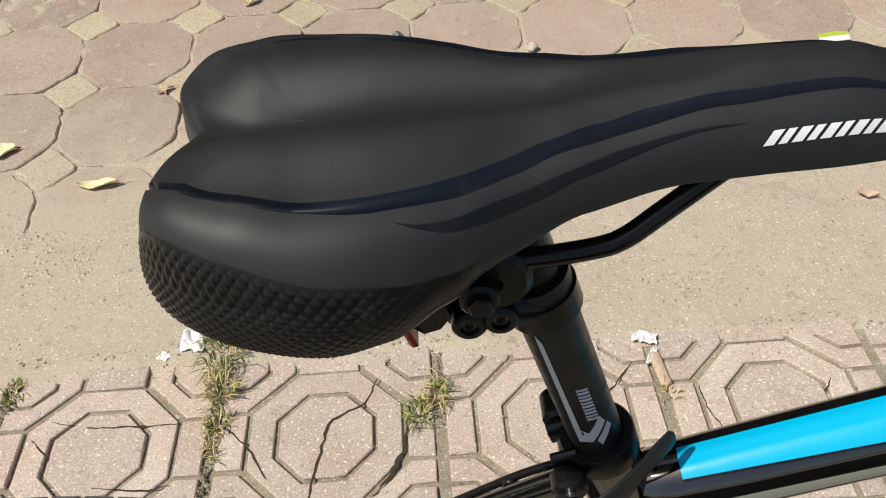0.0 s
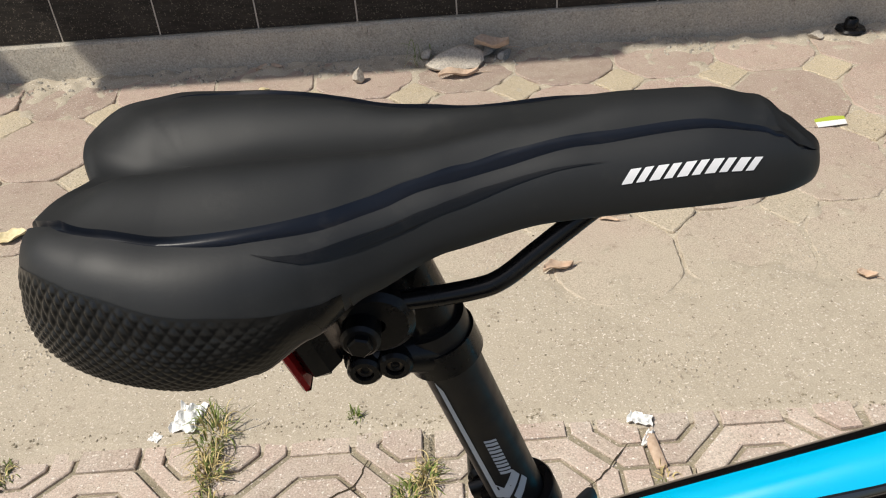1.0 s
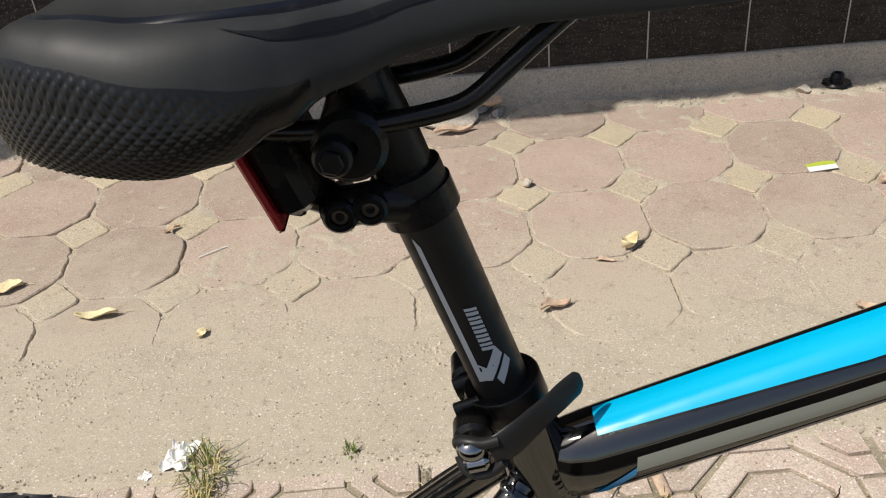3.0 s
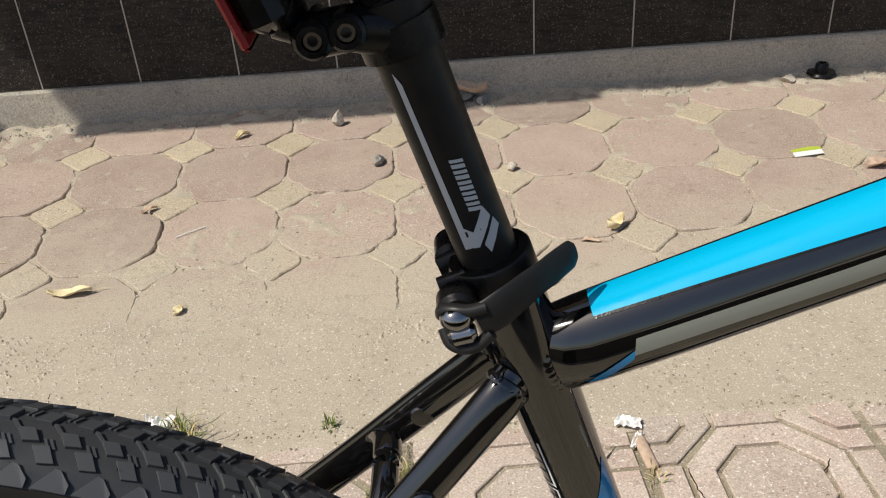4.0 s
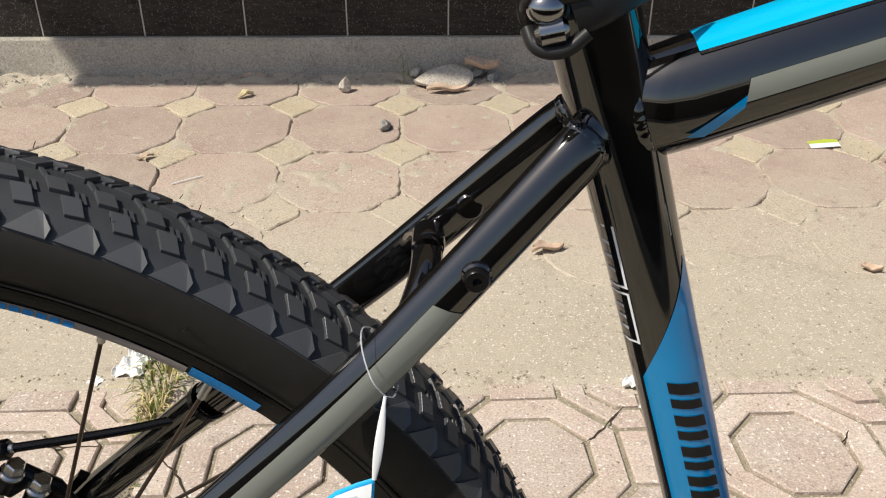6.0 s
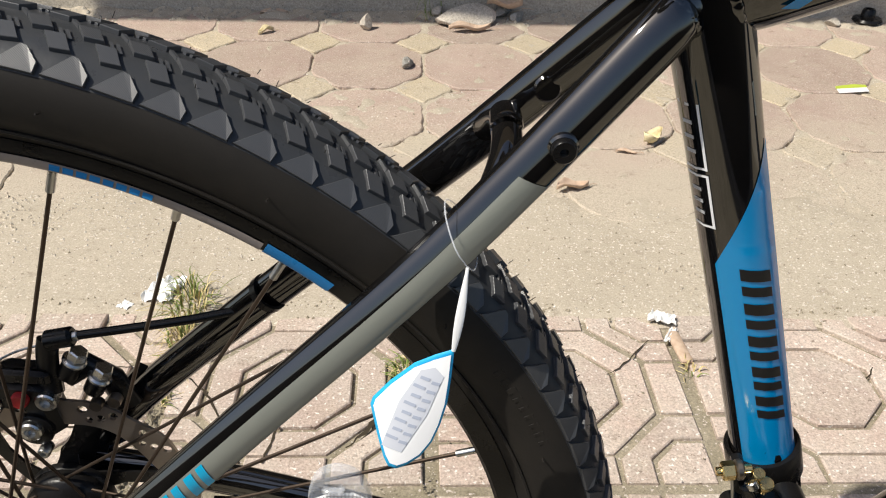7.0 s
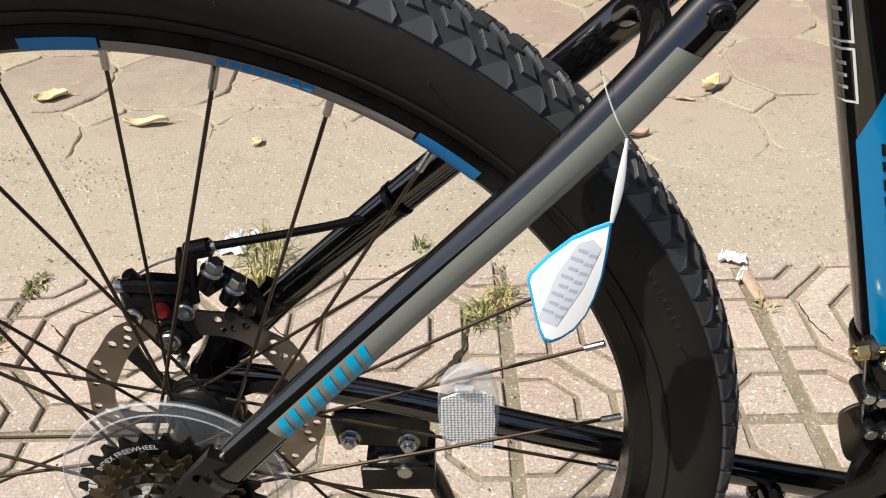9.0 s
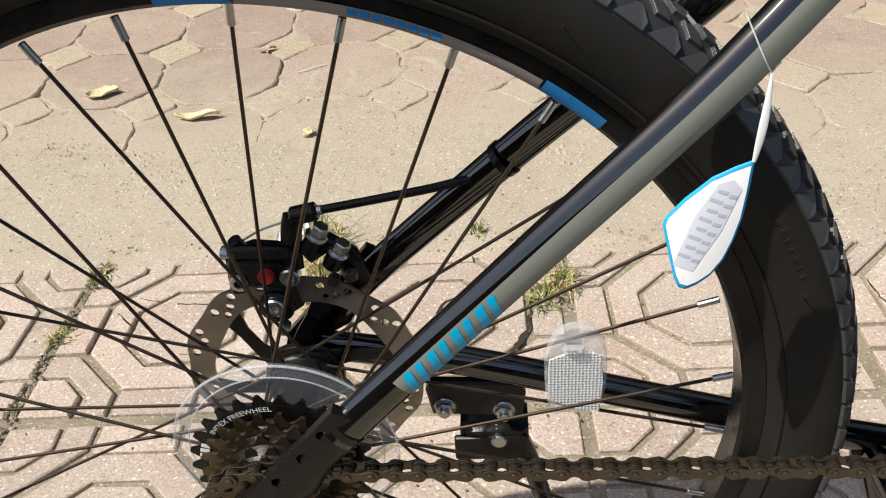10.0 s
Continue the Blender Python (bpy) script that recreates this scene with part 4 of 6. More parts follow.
def saddle_at(s, f):
    """A point of the saddle: s round its outline (0 to 1 from the tail), f from the middle (0) over the seam to the lower edge (past 1)."""
    cx, cy = outline_at(s)
    sx = min(max(cx, 0.188), 0.366)
    q = interp(cx, FLAT_TO)
    zs, zl = interp(cx, Z_SEAM), interp(cx, Z_LOW)
    g = f if f < 0.85 else 1.0 - max(1.15 - f, 0) ** 2 / 0.6
    x, y = sx + (cx - sx) * g, cy * g
    if f <= q:
        zm = interp(x, Z_MID)
        r = f / q
        z = zm + (zs - zm) * r ** 2.4 + 0.0042 * math.sin(math.pi * min(r * 1.05, 1)) ** 2 * min(max((0.34 - x) / 0.10, 0.1), 1) * y * y / (y * y + 0.00014)
        z -= interp(x, DIP) * math.exp(-(y / 0.0125) ** 2)
    else:
        r = (min(f, 1.0) - q) / (1 - q)
        drop = zs - zl
        if f <= 1.0:
            tip = 0.25 * min(max((cx - 0.366) / 0.02, 0), 1)
            z = zs - drop * ((0.10 + tip) * r + (0.42 - tip) * r ** 3.0)
            z -= interp(x, DIP) * math.exp(-(y / 0.0125) ** 2) * (1 - r) ** 0.5
        else:
            e = f - 1.0
            z = zs - drop * (0.52 + 0.48 * (1 - max(1 - e / 0.3, 0) ** 1.7))
            w = g - 0.05 * (e / 0.3) ** 2 * (1.8 if cx < 0.24 else 1.2)
            x, y = sx + (cx - sx) * w, cy * w
    if cx < 0.175:
        # the tail notch is undercut
        x += 0.35 * max(1 - (cy / 0.034) ** 2, 0) * max(zs - z - 0.001, 0)
    tail = min(max((0.205 - x) / 0.05, 0), 1)
    return Vector((x + (0.02 if y < 0 else -0.02) * y * tail * tail * (3 - 2 * tail), y, z))


def saddle_sheet(f0, f1, rows, lift=0.0, s0=0.0, s1=1.0, cols=None, shape=None):
    bm = bmesh.new()
    cols = cols or NS
    closed = s1 - s0 >= 0.999
    vs = []
    for r in range(rows + 1):
        row = []
        for c in range(cols + (0 if closed else 1)):
            s = s0 + (s1 - s0) * c / cols
            fa, fb = (f0(s) if callable(f0) else f0), (f1(s) if callable(f1) else f1)
            f = fa + (fb - fa) * r / rows
            p = saddle_at(s, f)
            if lift or shape:
                e = 0.004
                n = (saddle_at(s + e, f) - saddle_at(s - e, f)).cross(saddle_at(s, f + 0.02) - saddle_at(s, f - 0.02))
                n.normalize()
                c0 = Vector((min(max(p.x, 0.2), 0.36), 0, 0.8135))
                if n.dot(p - c0) < 0:
                    n = -n
                p = p + n * (lift + (shape(s, r / rows, p) if shape else 0))
            row.append(bm.verts.new(p))
        vs.append(row)
    for a, b in zip(vs, vs[1:]):
        for c in range(cols):
            bm.faces.new((a[c], a[(c + 1) % len(a)], b[(c + 1) % len(a)], b[c]))
    return bm


def seam_f(s, table=SEAM_UP):
    cx, cy = outline_at(s)
    if cx < 0.16 and abs(cy) < 0.047:
        return straight(abs(cy), [(0.0, 1.05), (0.020, 1.02), (0.030, 0.83), (0.039, 0.745), (0.047, interp(0.1467, SEAM_UP))]) + (interp(0.1467, table) - interp(0.1467, SEAM_UP))
    return interp(cx, table)


def seam_end(s):
    cx, cy = outline_at(s)
    keep = min(max((abs(cy) - 0.015) / 0.006, 0), 1) if cx < 0.16 else 1.0
    if cy > 0:
        keep *= min(max((cx - 0.165) / 0.03, 0), 1)
    top = seam_f(s)
    return top + max(seam_f(s, SEAM_LO) - top, 0) * keep


def seam_depth(s, r, p):
    """Deep and narrow at the tail, a shallow satin strip from the middle to the nose."""
    deep = straight(p.x, [(0.13, 0.0026), (0.185, 0.0024), (0.225, 0.0007), (0.345, 0.0005), (0.37, 0.0008), (0.39, 0.0006)])
    deep *= min(max((abs(p.y) - 0.016) / 0.012, 0.0), 1) if p.x < 0.17 else 1
    if p.y > 0:
        deep *= min(max((p.x - 0.17) / 0.03, 0), 1)
    return -deep * min(1.0, 3.2 * min(r, 1 - r)) ** 0.8


FINE = NS * 3
def saddle_pan():
    """The plastic pan that closes the saddle from below."""
    bm = bmesh.new()
    loops = []
    for k, rise in ((1.0, 0.0), (0.93, 0.002), (0.55, 0.010), (0.1, 0.012)):
        loop = []
        for c in range(NS):
            p = saddle_at(c / NS, 1.298)
            axis = min(max(p.x, 0.19), 0.366)
            loop.append(Vector((axis + (p.x - axis) * k, p.y * k, p.z + rise)))
        loops.append(loop)
    rings(bm, loops, cap=False)
    bm.faces.new(list(bm.verts)[-NS:])
    return bm


saddle = part("saddle", saddle_pan(), PLASTIC, bicycle, "matt black saddle with embossed sides")
part("saddle_top", saddle_sheet(0.0, seam_f, 56, cols=FINE), SADDLE_TOP, saddle, "matt black padded saddle top with centre channel")
part("trim_strip", saddle_sheet(seam_f, seam_end, 8, 0.0, cols=FINE, shape=seam_depth), SADDLE_STRIP, saddle, "dark blue-black trim strip")
part("saddle_side", saddle_sheet(seam_end, 1.18, 18, cols=FINE), SADDLE_SIDE, saddle, "smooth black saddle side")
part("saddle_skirt", saddle_sheet(1.18, 1.30, 6, cols=FINE), SADDLE_SIDE, saddle)


def emboss_top(s):
    if 0 < s % 1.0 < 0.5:
        return 1.25
    d = min(s % 1.0, 1 - s % 1.0)
    return straight(d, [(0.0, 1.27), (0.045, 1.24), (0.06, 1.13), (0.08, 1.00), (0.11, 0.935), (0.145, 0.915), (0.175, 0.925), (0.195, 0.94), (0.215, 0.955), (0.235, 0.98), (0.27, 1.05), (0.31, 1.16), (0.33, 1.24)])


def knurled(s, r, p):
    """Small raised diamonds on the lower rear, dying away towards the nose."""
    fade = min(max((0.226 - p.x) / 0.050, 0), 1) * min(r * 14, 1) * min((1 - r) * 10, 1)
    a, b = s * 160 * math.pi, r * 9.5 * math.pi
    h = abs(math.sin(a + b)) * abs(math.sin(a - b))
    return 0.00055 * h ** 0.9 * fade - 0.0006 * (1 - min(max((0.245 - p.x) / 0.012, 0), 1))


part("embossed_panel", saddle_sheet(emboss_top, 1.285, 108, 0.00025, -0.325, 0.325, 1250, knurled), SADDLE_KNURL, saddle, "glossy diamond-embossed rear panel")


def s_of_x(x, side=-1):
    """Where on the outline the camera's side reaches x, on the stretch from the widest place to the nose."""
    best = min(range(NS // 2), key=lambda k: abs(HALF[k][0] - x) + (1 if k < 36 else 0))
    return 1 - best / NS if side < 0 else best / NS


def side_skin(x, f, lift=0.0003):
    s = s_of_x(x)
    lo, hi = s - 1.5 / NS, s + 1.5 / NS
    for _ in range(18):
        mid = (lo + hi) / 2
        k = (mid % 1.0) * NS
        p, q = OUT[int(k) % NS], OUT[(int(k) + 1) % NS]
        cx = p[0] + (q[0] - p[0]) * (k - int(k))
        if cx > x:
            lo = mid
        else:
            hi = mid
    s = (lo + hi) / 2
    p = saddle_at(s, f)
    n = (saddle_at(s + 0.004, f) - saddle_at(s - 0.004, f)).cross(saddle_at(s, f + 0.01) - saddle_at(s, f - 0.01)).normalized()
    if n.y > 0:
        n = -n
    return p + n * lift


for shape in slanted_mark(0.35, 0.10):
    decal("side_mark", DECAL_WHITE, saddle, [(0.3215 + 0.0410 * u, (0.997 - 0.01 * u) - 0.085 * v) for u, v in shape], side_skin, "white printed mark", 0.003)
GROOVE = [(0.2150, 0.80), (0.2212, 0.85), (0.2280, 0.895), (0.2356, 0.92), (0.2429, 0.94), (0.2593, 0.95), (0.2739, 0.925), (0.2873, 0.89), (0.3018, 0.86), (0.3171, 0.84), (0.2968, 0.838), (0.2782, 0.845), (0.2660, 0.885), (0.2507, 0.888), (0.2356, 0.872), (0.2280, 0.862), (0.2212, 0.838)]
decal("side_groove", SADDLE_GROOVE, saddle, GROOVE, lambda x, f: side_skin(x, f, 0.0004), "curved dark accent groove", 0.004)
# rails
for s in (-1, 1):
    rail = smooth_path([(0.330, s * 0.012, 0.832), (0.3175, s * 0.016, 0.8265), (0.2975, s * 0.0195, 0.8115), (0.2855, s * 0.0215, 0.8025), (0.276, s * 0.022, 0.7990), (0.255, s * 0.022, 0.7962), (0.230, s * 0.022, 0.7955), (0.205, s * 0.024, 0.8000), (0.185, s * 0.028, 0.813)], 5)
    part("saddle_rail", sweep(rail, 0.0036, 16), PLASTIC, saddle, "glossy black steel rail")

# ---- rear wheel ----
wheel = part("rear_wheel", lathe([(0.2485, -0.0095), (0.2485, 0.0095), (0.2505, 0.0118), (0.2560, 0.0125), (0.2600, 0.0125), (0.2600, 0.0110), (0.2535, 0.0100), (0.2535, -0.0100), (0.2600, -0.0110), (0.2600, -0.0125), (0.2560, -0.0125), (0.2505, -0.0118)], 160), SATIN_BLACK, bicycle, "black alloy rim with blue and grey stickers")
wheel.location = AXLE


def rim_sticker(a0, a1, r0, r1, mat, label=""):
    """A sticker on the camera's face of the rim, between two angles in degrees."""
    n = max(2, int((a1 - a0) / 1.5))
    bm = bmesh.new()
    rows = []
    for k in range(n + 1):
        a = radians(a0 + (a1 - a0) * k / n)
        rows.append([bm.verts.new((r * math.cos(a), y, r * math.sin(a))) for r, y in ((r0, -0.0104), (0.2508, -0.0124), (r1, -0.01285))])
    for a, b in zip(rows, rows[1:]):
        for k in range(2):
            bm.faces.new((a[k], a[k + 1], b[k + 1], b[k]))
    return part("rim_sticker", bm, mat, wheel, label)


def rim_dash(a0, a1):
    """A small blue mark laid over a sticker."""
    bm = bmesh.new()
    pts = [(r * math.cos(radians(a)), -0.0131, r * math.sin(radians(a))) for r, a in ((0.2508, a0), (0.2508, a1), (0.2534, a1), (0.2534, a0))]
    bm.faces.new([bm.verts.new(p) for p in pts])
    part("sticker_mark", bm, RIM_BLUE, wheel)


for base in (0, 120, 240):
    rim_sticker(base + 48.5, base + 55.7, 0.2487, 0.2550, RIM_BLUE, "blue rim sticker")
    rim_sticker(base + 56.0, base + 66.1, 0.2487, 0.2540, RIM_GREY, "grey rim sticker")
    rim_sticker(base + 66.1, base + 75.4, 0.2487, 0.2540, RIM_GREY)
    for k in range(8):
        rim_dash(base + 66.3 + 1.14 * k, base + 67.2 + 1.14 * k)
    rim_sticker(base + 75.4, base + 85.5, 0.2487, 0.2540, RIM_GREY)
    rim_sticker(base + 85.8, base + 93.0, 0.2487, 0.2550, RIM_BLUE)

tyre_profile = [(0.2585, -0.0105), (0.2620, -0.0135), (0.2680, -0.0195), (0.2760, -0.0240), (0.2850, -0.0258), (0.2930, -0.0245), (0.2985, -0.0205), (0.3020, -0.0140), (0.3040, -0.0070), (0.3045, 0.0)]
tyre_profile += [(r, -h) for r, h in reversed(tyre_profile[:-1])]
tyre = part("tyre", lathe(tyre_profile, 240), RUBBER, bicycle, "black knobbly mountain bike tyre")
tyre.location = AXLE
part("tread_base", lathe([(r + 0.0003, h) for r, h in tyre_profile if r > 0.2925], 240, closed=False), TREAD, tyre, "smooth dark grey tread base")
part("sidewall_line", lathe([(0.2655, -0.0187), (0.2665, -0.0200), (0.2675, -0.0200), (0.2675, -0.0187)], 200), RUBBER, tyre)
TYRE_MID, TYRE_SEC = 0.2785, 0.0258


def tyre_skin(h, lift):
    """The height of the tread's skin over the axle at h across, and its lean."""
    for (r0, h0), (r1, h1) in zip(tyre_profile, tyre_profile[1:]):
        if h0 <= h <= h1 and r0 > 0.285:
            t = (h - h0) / (h1 - h0)
            r = r0 + (r1 - r0) * t
            a = math.atan2(-(r1 - r0), h1 - h0)
            return Vector((0, h + lift * math.sin(a), r + lift * math.cos(a)))
    return Vector((0, h, 0.30))


def tread_block(outline, height):
    """A block of rubber: an outline of (along, across) on the tread."""
    bm = bmesh.new()
    n = len(outline)
    c = sum((Vector(p) for p in outline), Vector((0, 0))) / n

    def at(p, lift, shrink):
        q = c + (Vector(p) - c) * shrink
        s = tyre_skin(max(min(q.y, 0.0252), -0.0252), lift)
        a = q.x / 0.304
        return Vector((s.z * math.sin(a), s.y, s.z * math.cos(a)))
    rings(bm, [[at(p, -0.0015, 1.07) for p in outline], [at(p, height * 0.9, 1.0) for p in outline], [at(p, height, 0.955) for p in outline]])
    return bm


PITCHES = 110
KINDS = [
    ([(-0.0080, -0.0238), (0.0072, -0.0240), (0.0078, -0.0216), (0.0030, -0.0180), (0.0006, -0.0176)], 0.0020, 0.0),
    ([(0.0006, 0.0176), (0.0030, 0.0180), (0.0078, 0.0216), (0.0072, 0.0240), (-0.0080, 0.0238)], 0.0020, 0.3),
    ([(-0.0054, -0.0102), (0.0016, -0.0096), (0.0058, -0.0162), (-0.0010, -0.0170)], 0.0022, 0.62),
    ([(-0.0010, 0.0170), (0.0058, 0.0162), (0.0016, 0.0096), (-0.0054, 0.0102)], 0.0022, 0.92),
    ([(-0.0052, -0.0026), (0.0018, -0.0020), (0.0056, -0.0080), (-0.0012, -0.0088)], 0.0024, 0.12),
    ([(-0.0040, -0.0062), (-0.0028, -0.0060), (0.0000, -0.0104), (-0.0012, -0.0106)], 0.0013, 0.72),
    ([(-0.0016, -0.0062), (-0.0004, -0.0060), (0.0024, -0.0104), (0.0012, -0.0106)], 0.0013, 0.72),
    ([(-0.0012, 0.0088), (0.0056, 0.0080), (0.0018, 0.0020), (-0.0052, 0.0026)], 0.0024, 0.42),
    ([(-0.0028, 0.0020), (-0.0012, 0.0022), (0.0026, -0.0022), (0.0010, -0.0024)], 0.0018, 0.74),
    ([(-0.0012, 0.0106), (0.0000, 0.0104), (-0.0028, 0.0060), (-0.0040, 0.0062)], 0.0013, 0.05),
    ([(0.0012, 0.0106), (0.0024, 0.0104), (-0.0004, 0.0060), (-0.0016, 0.0062)], 0.0013, 0.05),
]
MESHES = [mesh_of(tread_block(o, h), "tread_block", TREAD_TOP, False) for o, h, _ in KINDS]
rest = bmesh.new()
for k in range(PITCHES):
    for i, (mesh, (o, h, shift)) in enumerate(zip(MESHES, KINDS)):
        turn = (k + shift) * 360.0 / PITCHES
        up = (90 - turn) % 360
        if i in (0, 2, 4, 5, 6, 7) and (up < 115 or up > 328):
            ob = new("tread_block", mesh)
            ob.parent = tyre
            ob.matrix_basis = pose(0, 0, 0, 0, turn, 0)
        else:
            m = mesh.copy()
            m.transform(pose(0, 0, 0, 0, turn, 0))
            rest.from_mesh(m)
            bpy.data.meshes.remove(m)
ob = part("tread_rest", rest, TREAD_TOP, tyre)
ob["kind"] = "stuff"
# sidewall script as plain raised bars
bm = bmesh.new()
rnd = random.Random(4)
for a0 in (24, 150, 260):
    for k in range(9):
        w = rnd.uniform(0.5, 1.1)
        a = radians(a0 + k * 1.15)
        block((0.0030 * w, 0.0003, 0.0045), pose(0, 0, 0, 0, 90 - math.degrees(a), 0) @ Matrix.Translation((0, -0.0256, 0.284)), bm, 0.0002)
part("sidewall_print", bm, RUBBER, tyre, "raised plain marks on the sidewall")["kind"] = "stuff"
# tiny moulding hairs
bm = bmesh.new()
for k in range(70):
    a = radians(rnd.uniform(-40, 115))
    d = Vector((math.cos(a), 0, math.sin(a)))
    p = d * 0.3035 + Vector((0, rnd.uniform(0.004, 0.020) if rnd.random() < 0.8 else -0.015, 0))
    sweep([p, p + (d + Vector((rnd.uniform(-0.5, 0.5), 0, rnd.uniform(-0.5, 0.5)))) * rnd.uniform(0.0016, 0.0030)], 0.00018, 5, bm)
for a in (22, 40, 58, 75, 92, 110):
    d = Vector((math.cos(radians(a)), 0, math.sin(radians(a))))
    p = d * 0.2805 + Vector((0, -0.0252, 0))
    sweep([p, p + Vector((0, -0.0035, 0.001))], 0.0004, 5, bm)
ob = part("moulding_hair", bm, RUBBER, tyre)
ob["kind"] = "stuff"

# hub, spokes and nipples
part("hub", lathe([(0.006, -0.062), (0.006, 0.062), (0.011, 0.060), (0.012, 0.046), (0.022, 0.0455), (0.0235, 0.042), (0.0235, 0.033), (0.022, 0.031), (0.014, 0.027), (0.0125, 0.0), (0.014, -0.008), (0.022, -0.011), (0.0225, -0.0145), (0.014, -0.016), (0.012, -0.045), (0.008, -0.060)], 40), SATIN_BLACK, wheel, "black hub shell")
nipple = mesh_of(rod((0, 0, -0.007), (0, 0, 0.004), 0.0019, 10), "nipple", STEEL)
spoke_n = 32
for k in range(spoke_n):
    a = radians(86.9 + k * 360 / spoke_n)
    right = k % 2 == 1
    lead = 1 if k % 4 in (0, 3) else -1
    rim_p = Vector((0.2487 * math.cos(a), -0.0025 if right else 0.0025, 0.2487 * math.sin(a)))
    b = a + lead * radians(64)
    hub_p = Vector((0.0185 * math.cos(b), -0.0127 - 0.002 * lead if right else 0.032 + 0.002 * lead, 0.0185 * math.sin(b)))
    d = (hub_p - rim_p).normalized()
    part("spoke", sweep([rim_p + d * 0.004, hub_p], 0.00100, 8), SPOKE_STEEL, wheel)
    ob = new("nipple", nipple)
    ob.parent = wheel
    ob.matrix_basis = Matrix.Translation(rim_p + d * 0.007) @ along(-d)

# spoke reflector
RX, RZ = 0.1610, 0.0320


def reflector_outline(k):
    return [(p[0] * k, p[1] * k * (1.04 if p[1] > 0 else 1.24)) for p in [(-0.0105, -0.024), (0.0105, -0.0245), (0.0150, -0.020), (0.0172, -0.004), (0.0165, 0.012), (0.0120, 0.024), (0.004, 0.0295), (-0.004, 0.0295), (-0.0115, 0.024), (-0.0160, 0.012), (-0.0168, -0.004), (-0.0150, -0.019)]]


flip = Matrix(((1, 0, 0, RX), (0, 0, -1, 0.0100), (0, 1, 0, RZ), (0, 0, 0, 1)))
part("spoke_reflector", slab([(p.x, p.y) for p in smooth_path([(*q, 0) for q in reflector_outline(1.0) + reflector_outline(1.0)[:1]], 5)[:-1]], 0.0, 0.0045, flip, edge=0.0012), CLEAR_SHELL, wheel, "clear plastic spoke reflector")
part("reflector_prism", slab([(-0.0152, -0.0110), (-0.0132, -0.0205), (0.0030, -0.0285), (0.0138, -0.0295), (0.0152, -0.0080), (0.0140, 0.0110), (0.0080, 0.0150), (-0.0040, 0.0145), (-0.0146, 0.0100)], 0.0050, 0.0062, flip, edge=0.0004), PRISM, wheel, "faceted clear reflector face")
part("reflector_clip", block((0.012, 0.006, 0.006), Matrix.Translation((RX - 0.002, 0.0030, RZ + 0.019)), bevel=0.002), CLEAR_SHELL, wheel)

# brake disc
def disc_outline(n=144):
    return [((0.0735 + 0.0010 * math.sin(12 * t)) * math.cos(t), (0.0735 + 0.0010 * math.sin(12 * t)) * math.sin(t)) for t in (2 * math.pi * k / n for k in range(n))]


holes = []
for k in range(12):
    t = 2 * math.pi * k / 12
    for r, dt, rad in ((0.0694, 0.02, 0.0028), (0.0646, 0.10, 0.0026), (0.0613, 0.19, 0.0022), (0.0680, 0.26, 0.0028)):
        holes.append(circle(rad, 10, r * math.cos(t + dt), r * math.sin(t + dt)))
inner = [((0.0561 + 0.0015 * math.cos(6 * t)) * math.cos(t), (0.0561 + 0.0015 * math.cos(6 * t)) * math.sin(t)) for t in (2 * math.pi * k / 96 for k in range(96))]
flat = Matrix(((1, 0, 0, 0), (0, 0, -1, 0.0465), (0, 1, 0, 0), (0, 0, 0, 1)))
disc = part("brake_disc", slab(disc_outline(), 0.0, 0.0019, flat, holes=holes + [inner]), ROTOR_STEEL, wheel, "drilled steel brake disc", smooth=False)
for k in range(6):
    t = 2 * math.pi * k / 6 + 0.2
    pts = [(r, t + dt, w) for r, dt, w in ((0.020, 0.35, 0.0070), (0.032, 0.22, 0.0046), (0.046, 0.08, 0.0042), (0.0575, 0.0, 0.0066))]
    left = [(r * math.cos(a) - w * math.sin(a), r * math.sin(a) + w * math.cos(a)) for r, a, w in pts]
    rght = [(r * math.cos(a) + w * math.sin(a), r * math.sin(a) - w * math.cos(a)) for r, a, w in pts]
    part("disc_arm", slab(rght + list(reversed(left)), 0.0001, 0.0018, flat), SATIN_BLACK, wheel, "black disc arm", smooth=False)
part("disc_carrier", lathe([(0.012, 0.040), (0.024, 0.040), (0.0245, 0.041), (0.0245, 0.0445), (0.012, 0.0445)], 40), SATIN_BLACK, wheel, "black disc carrier")

# ---- freewheel and spoke guard ----
LINK_PITCH = 0.01162
COGS = [(26, -0.0285), (22, -0.0335), (21, -0.0382), (19, -0.0430), (17, -0.0480), (16, -0.0530), (14, -0.0580)]


def cog(teeth, y):
    r = LINK_PITCH / (2 * math.sin(math.pi / teeth))
    out = []
    for k in range(teeth):
        t = 2 * math.pi * k / teeth
        w = 2 * math.pi / teeth
        for f, d in ((-0.5, -0.0030), (-0.34, -0.0025), (-0.20, 0.0002), (-0.09, 0.0027), (0.09, 0.0027), (0.20, 0.0002), (0.34, -0.0025)):
            out.append(((r + d) * math.cos(t + f * w), (r + d) * math.sin(t + f * w)))
    m = Matrix(((1, 0, 0, 0), (0, 0, -1, y), (0, 1, 0, 0), (0, 0, 0, 1)))
    return slab(out, -0.0009, 0.0011, m, holes=[circle(0.024 if teeth > 16 else 0.018, 24)])


